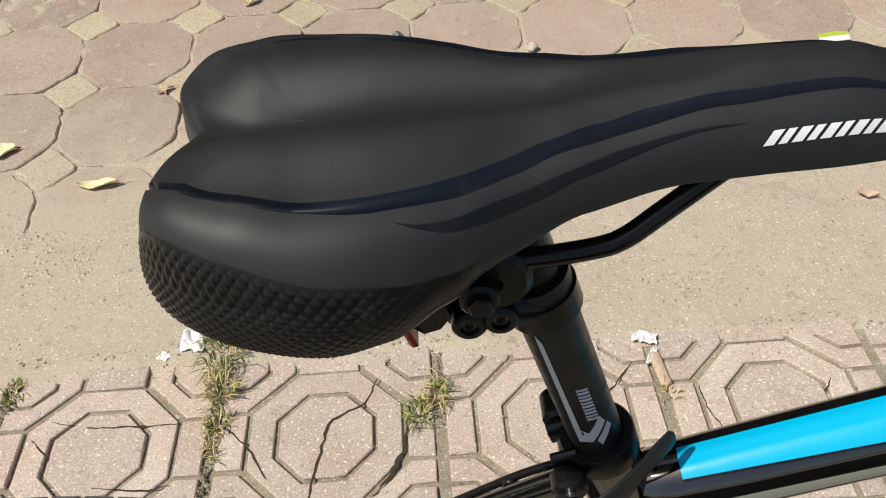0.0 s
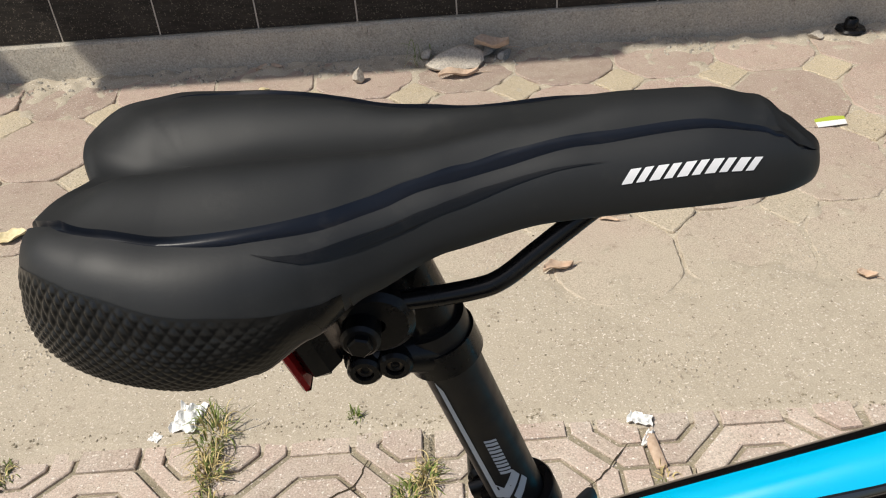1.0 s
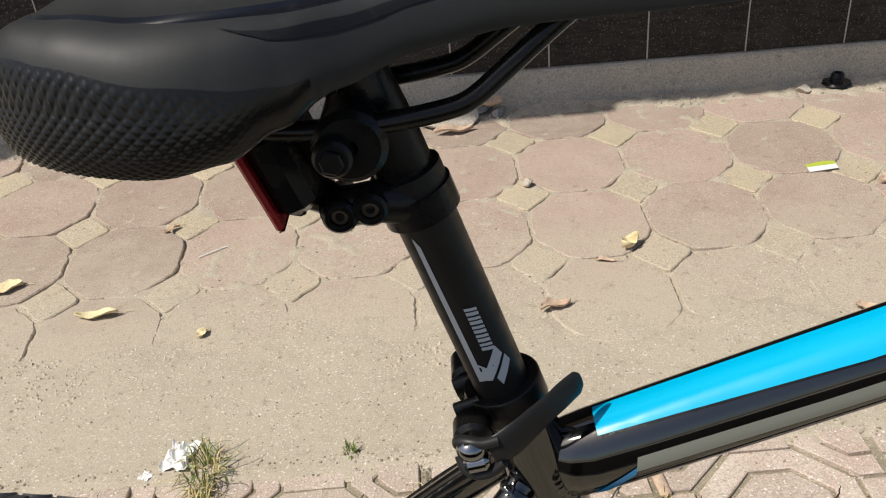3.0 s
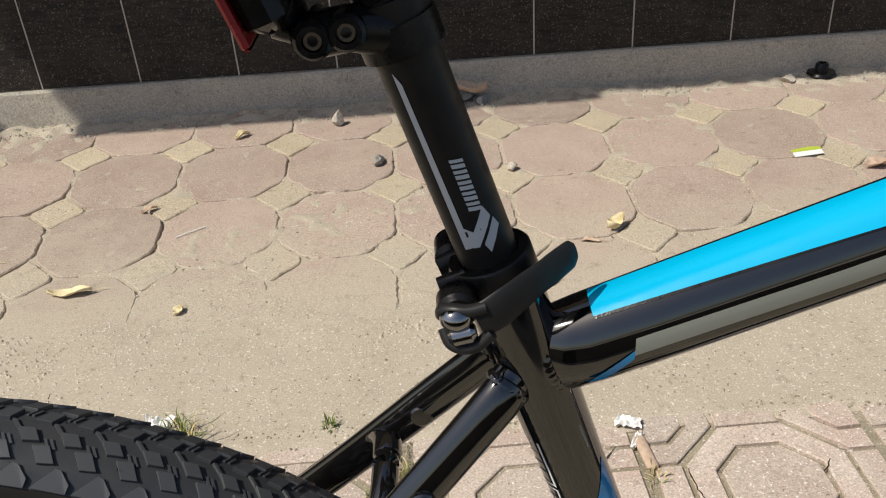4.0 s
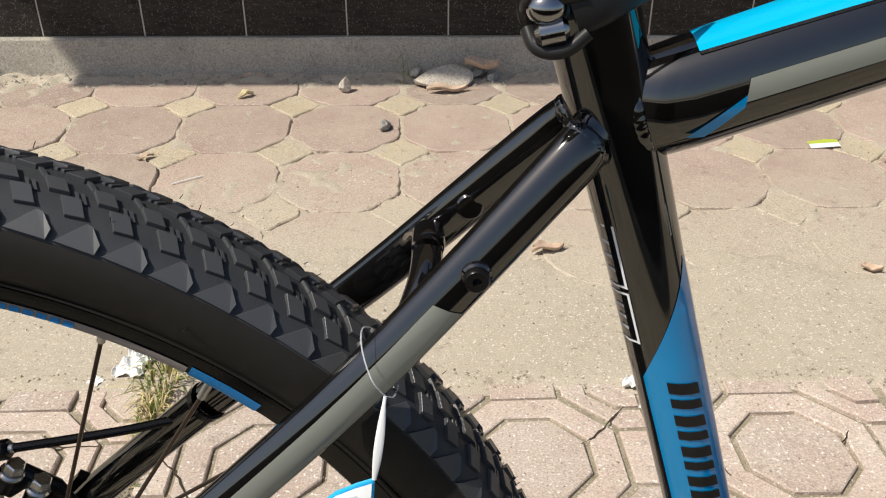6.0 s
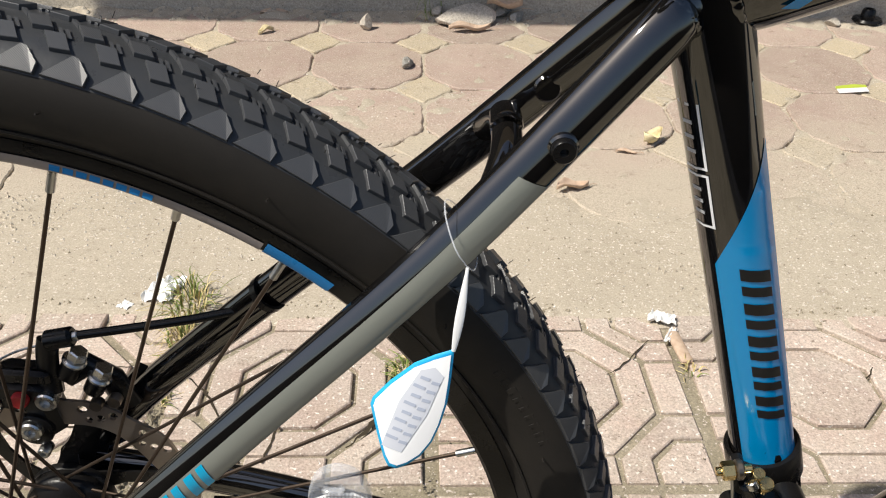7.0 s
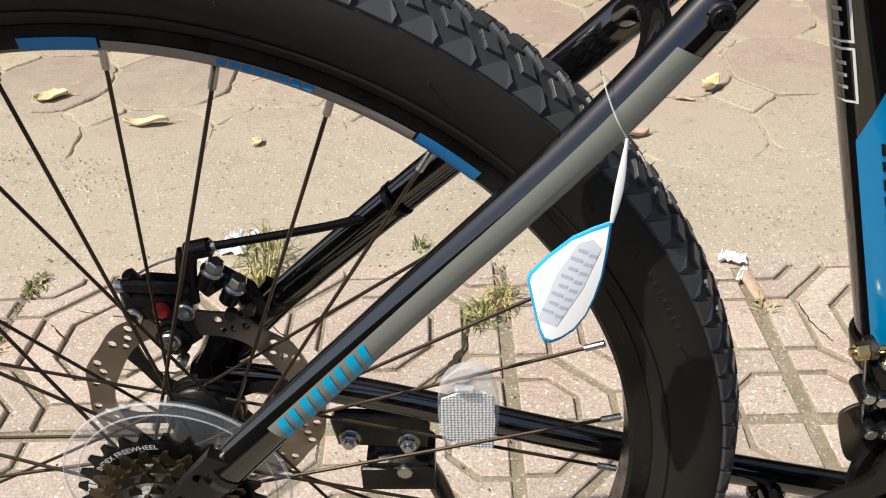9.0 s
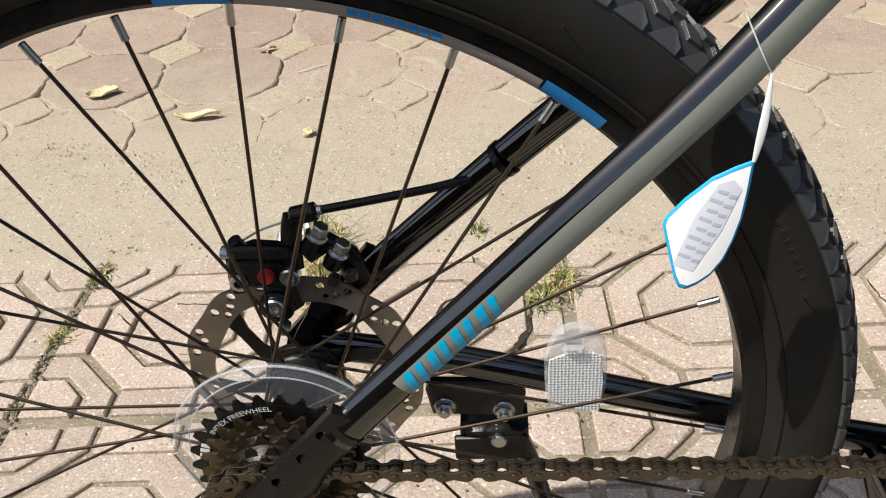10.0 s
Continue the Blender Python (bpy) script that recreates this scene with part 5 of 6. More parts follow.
for teeth, y in COGS:
    part("cog", cog(teeth, y), SATIN_BLACK if teeth == 26 else BRONZE, wheel, "black largest cog" if teeth == 26 else "bronzed steel cog", smooth=False)
part("cog_spacer", lathe([(0.017, -0.060), (0.0245, -0.058), (0.030, -0.047), (0.036, -0.033), (0.036, -0.0285), (0.017, -0.0285)], 48), SATIN_BLACK, wheel)
part("cog_body", lathe([(0.006, -0.064), (0.014, -0.064), (0.0165, -0.062), (0.0165, -0.030), (0.006, -0.030)], 32), DARK_STEEL, wheel)
part("cog_print_ring", lathe([(0.0375, -0.0300), (0.0452, -0.0300), (0.0452, -0.0296), (0.0375, -0.0296)], 96), SATIN_BLACK, wheel)
guard = part("spoke_guard", lathe([(0.0280, -0.0185), (0.0500, -0.0190), (0.0545, -0.0202), (0.0590, -0.0190), (0.0622, -0.0178), (0.0628, -0.0168), (0.0620, -0.0166), (0.0590, -0.0176), (0.0545, -0.0188), (0.0500, -0.0176), (0.0280, -0.0171)], 96), CLEAR, wheel, "clear plastic spoke guard disc")


for r, w in ((0.0625, 0.0008), (0.0545, 0.0005)):
    part("guard_rim", lathe([(r + w * math.cos(a), -0.0190 + w * math.sin(a)) for a in (2 * math.pi * k / 8 for k in range(8))], 96), CLEAR_SHELL, guard, "moulded clear rim")


def text_on_arc(text, size, radius, mid_deg, y, mat, parent, label):
    cu = bpy.data.curves.new("lettering", "FONT")
    cu.body, cu.size, cu.align_x = text, size, "CENTER"
    tmp = bpy.data.objects.new("tmp", cu)
    scene.collection.objects.link(tmp)
    me = bpy.data.meshes.new_from_object(tmp.evaluated_get(bpy.context.evaluated_depsgraph_get()))
    bpy.data.objects.remove(tmp)
    for v in me.vertices:
        a = radians(mid_deg) - v.co.x / radius
        r = radius + v.co.y
        v.co = Vector((r * math.cos(a), y, r * math.sin(a)))
    me.materials.append(mat)
    ob = new("lettering", me)
    ob.parent = parent
    return tagged(ob, label)


text_on_arc("INDEX FREEWHEEL", 0.0046, 0.0412, 116, -0.0303, DECAL_WHITE, wheel, "white lettering on the cog")
bm = bmesh.new()
for k in range(3):
    a = radians(168 - k * 5.0)
    block((0.0026, 0.0003, 0.0050), Matrix.Translation((0.0428 * math.cos(a), -0.0302, 0.0428 * math.sin(a))) @ pose(0, 0, 0, 0, 90 - math.degrees(a), 0), bm, 0.0001)
part("lettering_bar", bm, DECAL_WHITE, wheel)
part("axle_nut", hexbar((0, -0.0700, 0), (0, -0.0785, 0), 0.0088), STEEL, wheel, "steel axle nut")
part("axle_nut", hexbar((0, 0.0705, 0), (0, 0.0785, 0), 0.0088), STEEL, wheel)
part("axle_rod", rod((0, -0.083, 0), (0, 0.083, 0), 0.0048, 16), STEEL, wheel)

# ---- chain ----
CH_Y = -0.0610
CH_A, CH_B = Vector((0.0, CH_Y, 0.3352)), Vector((0.412, CH_Y, 0.3330))
cd = (CH_B - CH_A).normalized()
LINKS = 35


def link_plate(half, waist, y, bm):
    """A plate shaped like an eight round its two pins."""
    pts = []
    for side in (1, -1):
        for k in range(9):
            a = radians(-112 + 28 * k)
            pts.append((side * (LINK_PITCH / 2 + half * math.cos(a)), side * half * math.sin(a)))
        pts.append((0.0, side * waist))
    m = Matrix(((1, 0, 0, 0), (0, 0, -1, y), (0, 1, 0, 0), (0, 0, 0, 1)))
    slab(pts, -0.0006, 0.0006, m, bm, edge=0.0002)


outer, inner_l = bmesh.new(), bmesh.new()
for s in (-1, 1):
    link_plate(0.0040, 0.0024, s * 0.0036, outer)
    link_plate(0.0040, 0.0024, s * 0.0022, inner_l)
for x in (-LINK_PITCH / 2, LINK_PITCH / 2):
    rod((x, -0.0050, 0), (x, 0.0050, 0), 0.0020, 14, outer)
    rod((x, -0.0016, 0), (x, 0.0016, 0), 0.0038, 14, inner_l)
LINK = [mesh_of(outer, "outer_link", CHAIN_STEEL), mesh_of(inner_l, "inner_link", CHAIN_STEEL)]
chain = part("chain", rod(CH_A + Vector((0, 0, 0)), CH_A + cd * LINK_PITCH, 0.0012, 8), CHAIN_STEEL, bicycle, "oiled brown steel chain")
for k in range(LINKS):
    ob = new("outer_link" if k % 2 == 0 else "inner_link", LINK[k % 2])
    ob.parent = chain
    p = CH_A + cd * (LINK_PITCH * (k + 0.5))
    ob.matrix_basis = pose(p.x, p.y, p.z, 0, math.degrees(math.atan2(-cd.z, cd.x)), 0)
# lower run and the wrap round the small cog
for k in range(9):
    t = radians(90 + (k + 0.5) * 24)
    ob = new("outer_link" if k % 2 == 1 else "inner_link", LINK[(k + 1) % 2])
    ob.parent = chain
    ob.matrix_basis = pose(0.0300 * math.cos(t), CH_Y, 0.305 + 0.0300 * math.sin(t), 0, -math.degrees(t) + 90, 0)

# ---- disc brake caliper ----
caliper = part("brake_caliper", block((0.038, 0.024, 0.026), pose(-0.0180, 0.050, 0.3860, 0, 6, 0), bevel=0.006), SATIN_BLACK, bicycle, "black mechanical disc brake caliper")
caliper.location = (0.0075, 0, -0.0025)
CB = bmesh.new()
block((0.020, 0.020, 0.034), pose(-0.0100, 0.050, 0.3700, 0, -8, 0), CB, 0.005)
block((0.038, 0.006, 0.009), pose(-0.0160, 0.0415, 0.4000, 0, 4, 0), CB, 0.002)
block((0.009, 0.008, 0.026), pose(-0.0330, 0.0420, 0.3850, 0, 4, 0), CB, 0.0025)
part("caliper_body", CB, SATIN_BLACK, caliper)
part("caliper_plate", lathe([(0.002, -0.002), (0.009, -0.002), (0.0105, -0.001), (0.0105, 0.003), (0.002, 0.003)], 28, None, (-0.0130, 0.0395, 0.3630)), SATIN_BLACK, caliper)
for x, y, z, r in ((-0.0132, 0.0375, 0.3655, 0.0062), (-0.0015, 0.0400, 0.3848, 0.0058), (-0.0310, 0.0400, 0.3820, 0.0056), (-0.0115, 0.0400, 0.3470, 0.0035)):
    part("caliper_bolt", lathe([(0.0, -0.0015), (r * 0.45, -0.0015), (r * 0.5, -0.004), (r * 0.86, -0.004), (r, -0.003), (r, 0.004), (0.0, 0.004)], 20, None, (x, y, z), "y", False), STEEL, caliper, "zinc socket bolt")
part("pad_knob", lathe([(0.0, -0.003), (0.0040, -0.003), (0.0047, -0.002), (0.0047, 0.002), (0.0, 0.002)], 20, None, (-0.0143, 0.0372, 0.3870), "y", False), RED_DOT, caliper, "red plastic pad adjuster")
part("pad_clip", rod((-0.0400, 0.045, 0.3985), (-0.0300, 0.045, 0.3965), 0.0042, 14), STEEL, caliper)
# lever arm, cable anchor and barrel
part("caliper_arm", sweep(smooth_path([(0.0005, 0.043, 0.388), (0.0010, 0.045, 0.402), (0.0030, 0.0455, 0.414), (0.0050, 0.046, 0.4205)], 5), 0.0060, 16, wide=0.0036), SATIN_BLACK, caliper, "black brake arm")
part("barrel_adjuster", rod((0.0035, 0.046, 0.4200), (0.0185, 0.046, 0.4232), 0.0054, 20, bevel=0.0012), PLASTIC, caliper, "black barrel adjuster")
part("barrel_tip", rod((0.0185, 0.046, 0.4232), (0.0215, 0.046, 0.4238), 0.0028, 14), STEEL, caliper)
part("inner_cable", sweep(smooth_path([(0.003, 0.046, 0.418), (-0.014, 0.0455, 0.4125), (-0.0285, 0.045, 0.4045)], 6), 0.0007, 8), STEEL, caliper)
part("caliper_hook", rod((-0.031, 0.044, 0.4075), (-0.027, 0.046, 0.398), 0.0042, 14), SATIN_BLACK, caliper)
# mount to the left stay
mount = part("caliper_mount", sweep([(0.006, 0.050, 0.392), (0.018, 0.052, 0.3985), (0.028, 0.053, 0.389), (0.033, 0.056, 0.368)], [0.0065, 0.0075, 0.008, 0.008], 18, wide=0.0052), SATIN_BLACK, bicycle, "black caliper adapter")
mount.location = (0.0085, 0, -0.0020)
for a, b in (((0.010, 0.046, 0.399), (0.0165, 0.046, 0.4095)), ((0.0215, 0.047, 0.388), (0.0270, 0.047, 0.3975))):
    a, b = Vector(a), Vector(b)
    d = (b - a).normalized()
    part("adapter_bolt", hexbar(b - d * 0.002, b + d * 0.004, 0.0052), STEEL, mount, "zinc hex bolt")
    part("washer", rod(b - d * 0.005, b - d * 0.002, 0.0066, 20), STEEL, mount)
    part("spring_sleeve", rod(a - d * 0.004, b - d * 0.005, 0.0056, 18), SATIN_BLACK, mount)
for x, z in ((0.0205, 0.3765), (0.031, 0.3795)):
    part("mount_bolt", lathe([(0.0, -0.002), (0.0034, -0.002), (0.0038, -0.001), (0.0038, 0.003), (0.0, 0.003)], 16, None, (x, 0.0445, z), "y", False), DARK_STEEL, mount)
cable = smooth_path([(0.0290, 0.046, 0.4213), (0.0690, 0.0475, 0.4275), (0.100, 0.050, 0.4325), (0.132, 0.053, 0.4420), (0.165, 0.056, 0.481), (0.225, 0.046, 0.538), (0.268, 0.036, 0.582), (0.300, 0.027, 0.606), (0.36, 0.024, 0.618), (0.50, 0.024, 0.668)], 6)
part("brake_cable", sweep(cable, 0.0025, 10), PLASTIC, bicycle, "black brake cable housing")
for x, y, z in ((0.128, 0.0515, 0.4455),):
    part("cable_tie", lathe([(0.0086, -0.002), (0.0104, -0.002), (0.0104, 0.002), (0.0086, 0.002)], 24, None, (0, 0, 0), "z"), PLASTIC, bicycle, "black cable tie").matrix_basis = Matrix.Translation((x, y, z)) @ along(LEFT[0] - LEFT[-1])

# ---- kickstand ----
stand = part("kickstand", slab([(0.072, 0.250), (0.131, 0.247), (0.1335, 0.268), (0.130, 0.2765), (0.072, 0.2790), (0.0685, 0.272)], 0.0, 0.006, Matrix(((1, 0, 0, 0), (0, 0, -1, 0.0635), (0, 1, 0, 0), (0, 0, 0, 1))), edge=0.0015), SATIN_BLACK, bicycle, "black steel kickstand folded down")
stand.location = (0.0045, 0, 0.0025)
part("stand_housing", block((0.046, 0.030, 0.024), Matrix.Translation((0.112, 0.072, 0.226)), bevel=0.004), SATIN_BLACK, stand)
HB = bmesh.new()
block((0.050, 0.004, 0.022), Matrix.Translation((0.110, 0.0575, 0.219)), HB, 0.0012)
part("stand_lip", HB, SATIN_BLACK, stand)
for x, z in ((0.0803, 0.2575), (0.1190, 0.2535)):
    part("stand_bolt", hexbar((x, 0.0575, z), (x, 0.0525, z), 0.0062), STEEL, stand, "zinc hex bolt")
    part("bolt_washer", rod((x, 0.0585, z), (x, 0.0570, z), 0.0078, 20), STEEL, stand)
    part("bolt_end", rod((x, 0.0530, z), (x, 0.0495, z), 0.0034, 14), STEEL, stand)
part("stand_pivot", rod((0.115, 0.054, 0.2265), (0.115, 0.090, 0.2265), 0.0055, 16), STEEL, stand)
part("stand_leg", sweep(smooth_path([(0.122, 0.074, 0.222), (0.133, 0.082, 0.190), (0.150, 0.105, 0.10), (0.168, 0.128, 0.012)], 5), 0.0072, 18), SATIN_BLACK, stand, "black kickstand leg")
part("stand_foot", rod((0.164, 0.124, 0.028), (0.1705, 0.131, 0.0), 0.0098, 18), PLASTIC, stand)

stub = part("chain_stay_stub", sweep([(0.352, 0.036, 0.236), (0.357, 0.036, 0.222), (0.368, 0.036, 0.190)], 0.0095, 20), GLOSS_BLACK, bicycle, "black tube welded under the chain stay")
part("weld_bead", weld((0.353, 0.036, 0.2320), (0.25, 0, -1), 0.0098, 0.0098, 22, 0.0022), GLOSS_BLACK, stub)

# ---- front derailleur and chain guard ----
fd = part("front_derailleur", lathe([(0.0154, -0.009), (0.0175, -0.009), (0.0180, -0.008), (0.0180, 0.008), (0.0175, 0.009), (0.0154, 0.009)], 36, None, (0, 0, 0), "z"), SATIN_BLACK, bicycle, "black front derailleur clamped to the seat tube")
fd.matrix_basis = Matrix.Translation(seat_axis(0.3890)) @ along(SEAT_DIR)


def on_fd(name, bm, mat, label=""):
    bmesh.ops.translate(bm, verts=bm.verts, vec=(-0.001, 0, 0.0045))
    ob = part(name, bm, mat, fd, label)
    ob.matrix_parent_inverse = fd.matrix_basis.inverted()


def flat_y(y):
    return Matrix(((1, 0, 0, 0), (0, 0, -1, y), (0, 1, 0, 0), (0, 0, 0, 1)))



def plate(points, y, thick, bm=None, steps=4):
    """A flat plate with a rounded outline, standing along the bike."""
    line = smooth_path([(x, z, 0) for x, z in points + points[:1]], steps)[:-1]
    return slab([(p.x, p.y) for p in line], 0, thick, flat_y(y), bm, edge=min(thick * 0.3, 0.001))


on_fd("clamp_lug", plate([(0.3495, 0.4060), (0.3540, 0.4070), (0.3565, 0.4010), (0.3590, 0.3900), (0.3565, 0.3860), (0.3530, 0.3890), (0.3505, 0.4000)], -0.022, 0.006), SATIN_BLACK)
on_fd("clamp_bolt", hexbar((0.3440, -0.0295, 0.4032), (0.3500, -0.0295, 0.4041), 0.0044), BRASS, "yellow zinc clamp bolt")
on_fd("bolt_shaft", rod((0.3415, -0.0295, 0.4028), (0.3575, -0.0295, 0.4052), 0.0021, 14), BRASS)
on_fd("clamp_washer", rod((0.3500, -0.0295, 0.4041), (0.3535, -0.0295, 0.4046), 0.0048, 18), DARK_STEEL)
for x, z, r in ((0.3597, 0.4040, 0.0028), (0.3645, 0.3975, 0.0034)):
    on_fd("limit_screw", rod((x + 0.0006, -0.0300, z - 0.0065), (x, -0.0320, z + 0.0015), r * 0.6, 14), BRASS)
    on_fd("screw_head", rod((x, -0.0320, z - 0.0005), (x - 0.0002, -0.0330, z + 0.0022), r, 16), BRASS, "yellow zinc limit screw")
on_fd("cable_bolt", rod((0.3560, -0.034, 0.4020), (0.3580, -0.035, 0.3985), 0.0028, 12), STEEL)
on_fd("link_arm", plate([(0.3535, 0.3950), (0.3585, 0.3940), (0.3650, 0.3840), (0.3640, 0.3790), (0.3590, 0.3820)], -0.0260, 0.007), SATIN_BLACK)
on_fd("derailleur_link", plate([(0.3625, 0.3835), (0.3680, 0.3868), (0.3740, 0.3862), (0.3790, 0.3720), (0.3840, 0.3530), (0.3825, 0.3495), (0.3755, 0.3480), (0.3725, 0.3505), (0.3675, 0.3680)], -0.0270, 0.0085, None, 3), SATIN_BLACK, "black rounded parallelogram link")
on_fd("spring_barrel", rod((0.3805, -0.020, 0.3790), (0.3805, -0.034, 0.3790), 0.0088, 24), SATIN_BLACK)
on_fd("inner_link", plate([(0.3535, 0.3800), (0.3570, 0.3810), (0.3600, 0.3700), (0.3640, 0.3540), (0.3605, 0.3520), (0.3575, 0.3620)], -0.0250, 0.004), SATIN_BLACK)
for x, z in ((0.3543, 0.3787), (0.3610, 0.3767), (0.3609, 0.3549), (0.3690, 0.3548), (0.3854, 0.3545)):
    on_fd("pivot_pin", rod((x, -0.024, z), (x, -0.0365, z), 0.0030, 14), STEEL)
    on_fd("pivot_boss", rod((x, -0.022, z), (x, -0.0345, z), 0.0048, 18), SATIN_BLACK)
on_fd("inner_cage", plate([(0.3600, 0.3645), (0.3535, 0.3610), (0.3500, 0.3550), (0.3540, 0.3400), (0.3600, 0.3250), (0.3660, 0.3240), (0.3690, 0.3480)], -0.0220, 0.0016), DARK_STEEL, "dark steel inner cage plate")
on_fd("outer_cage", plate([(0.3720, 0.3450), (0.3900, 0.3450), (0.4050, 0.3480), (0.4200, 0.3420), (0.4100, 0.3290), (0.3882, 0.3183), (0.3700, 0.3080), (0.3500, 0.2990), (0.3380, 0.2960), (0.3420, 0.3050), (0.3574, 0.3170), (0.3685, 0.3280)], -0.0340, 0.0030, None, 3), SATIN_BLACK, "black front derailleur cage")
on_fd("cage_lip", sweep(smooth_path([(0.3750, -0.037, 0.3402), (0.3820, -0.038, 0.3405), (0.3896, -0.037, 0.3421)], 4), 0.0009, 8), STEEL)
on_fd("cage_rib", sweep(smooth_path([(0.3900, -0.037, 0.3480), (0.4030, -0.039, 0.3440), (0.4120, -0.038, 0.3400), (0.4000, -0.038, 0.3350)], 5), 0.0022, 10), SATIN_BLACK)
on_fd("shift_cable", rod((0.3905, -0.010, 0.384), (0.4080, -0.012, 0.318), 0.0008, 8), STEEL)
on_fd("shift_cable", rod((0.3868, -0.014, 0.384), (0.4040, -0.016, 0.318), 0.0008, 8), STEEL)
on_fd("shift_cable", rod((0.3495, -0.030, 0.400), (0.3590, -0.030, 0.352), 0.0008, 8), STEEL)
CX, CZ = 0.4188, 0.3238
crank = part("chain_guard", lathe([(0.020, -0.0265), (0.036, -0.0285), (0.0375, -0.0300), (0.039, -0.0285), (0.046, -0.0292), (0.0475, -0.0306), (0.049, -0.0292), (0.0555, -0.0300), (0.0575, -0.0285), (0.0580, -0.0260), (0.0565, -0.0245), (0.020, -0.023)], 96, None, (CX, 0, CZ)), PLASTIC, bicycle, "black ribbed plastic chain guard")
part("chainring", cog(24, -0.0460), DARK_STEEL, crank).location = (0.431, 0, 0.280)
LABEL_Y = -0.0600
guard_plate = part("guard_plate", slab([(0.3760, 0.3800), (0.3825, 0.3900), (0.3910, 0.4000), (0.4000, 0.4135), (0.4300, 0.4250), (0.4600, 0.3900), (0.4500, 0.3450), (0.4050, 0.3450)], 0, 0.003, flat_y(LABEL_Y + 0.003), edge=0.0006), PLASTIC, crank, "black guard plate with printed label")
FLAG_G = worn("flag_green", (0.02, 0.28, 0.09), 0.4, relief=0, dust=0.0)
FLAG_R = worn("flag_red", (0.55, 0.03, 0.03), 0.4, relief=0, dust=0.0)
ALONG, ACROSS = Vector((0.484, 0.875)), Vector((0.573, -0.820))


def label_strip(name, start, along, across, mat, label=""):
    """A printed quad on the plate: a corner and its two sides."""
    a = Vector(start)
    bm = bmesh.new()
    bm.faces.new([bm.verts.new((p.x, LABEL_Y - 0.0004, p.y)) for p in (a, a + along, a + along + across, a + across)])
    part(name, bm, mat, guard_plate, label)


for k, mat in enumerate((FLAG_G, DECAL_WHITE, FLAG_R)):
    label_strip("flag_band", Vector((0.3896, 0.3889)) + ACROSS * 0.0025 * k, ALONG * 0.0085, ACROSS * 0.0025, mat)
label_strip("label_edge", (0.3858, 0.3928), ALONG * 0.0011, ACROSS * 0.0130, DECAL_WHITE)
label_strip("label_edge", (0.3963, 0.4090), ALONG * 0.0011, ACROSS * 0.0130, DECAL_WHITE)


def guard_text(text, size, at):
    cu = bpy.data.curves.new("lettering", "FONT")
    cu.body, cu.size = text, size
    tmp = bpy.data.objects.new("tmp", cu)
    scene.collection.objects.link(tmp)
    me = bpy.data.meshes.new_from_object(tmp.evaluated_get(bpy.context.evaluated_depsgraph_get()))
    bpy.data.objects.remove(tmp)
    for v in me.vertices:
        p = Vector(at) + ACROSS * v.co.x + ALONG * v.co.y
        v.co = Vector((p.x, LABEL_Y - 0.0005, p.y))
    me.materials.append(DECAL_WHITE)
    ob = new("lettering", me)
    ob.parent = guard_plate
    tagged(ob, "white lettering on the guard plate")


guard_text("DESIGNED IN", 0.0030, (0.3935, 0.4068))
guard_text("ITALY", 0.0048, (0.3915, 0.4015))


# ---- loose things on the ground ----
def stone(name, at, size, mat, label, seed, squash=(1, 1, 0.7)):
    bm = bmesh.new()
    bmesh.ops.create_icosphere(bm, subdivisions=3, radius=1.0)
    rnd = random.Random(seed)
    cuts = [(Vector((rnd.uniform(-1, 1), rnd.uniform(-1, 1), rnd.uniform(-1, 1))).normalized(), rnd.uniform(0.45, 0.8)) for _ in range(9)]
    for v in bm.verts:
        for n, d in cuts:
            e = v.co.dot(n) - d
            if e > 0:
                v.co -= n * e
        v.co += v.co * 0.06 * noise.noise(v.co * 2.5 + Vector((seed, 0, 0)))
        v.co = Vector((v.co.x * size * squash[0], v.co.y * size * squash[1], v.co.z * size * squash[2]))
    low = min(v.co.z for v in bm.verts)
    ob = solid(name, bm, mat, label, "stone", smooth=False)
    ob.matrix_basis = pose(at[0], at[1], -low * 0.9 + (at[2] if len(at) > 2 else 0), 0, 0, rnd.uniform(0, 360))
    return ob


stone("pebble", (0.0340, 1.832), 0.021, STONE, "pale broken pebble on a red paver", 3, (0.8, 0.9, 1.1))
stone("pebble", (0.1500, 1.565), 0.020, GREY_STONE, "grey green angular pebble on the paving", 5, (1.3, 0.8, 0.75))
stone("pebble", (0.4600, 1.478), 0.015, STONE, "small whitish pebble on the paving", 8)
stone("pebble", (1.2730, 1.925), 0.019, STONE, "small pale pebble near the plinth", 9, (1.3, 1, 0.7))
rock = stone("rock", (0.2900, 1.905), 0.085, STONE, "flat pale lump of stone at the wall foot", 21, (1.0, 0.75, 0.36))
rock.rotation_euler = (0.05, 0.03, 0.1)
stone("rubble", (0.385, 1.945), 0.034, GREY_STONE, "grey rubble beside the pale stone", 23, (1.2, 0.8, 0.6))
stone("rubble", (0.425, 1.925), 0.026, GREY_STONE, "grey rubble beside the pale stone", 29, (1.2, 0.8, 0.6))
stone("rubble", (0.215, 1.955), 0.022, STONE, "crumbled stone beside the rock", 31)


WHITE_GRIT = worn("white_grit", (0.72, 0.69, 0.63), 0.8, relief=0, dust=0.1)


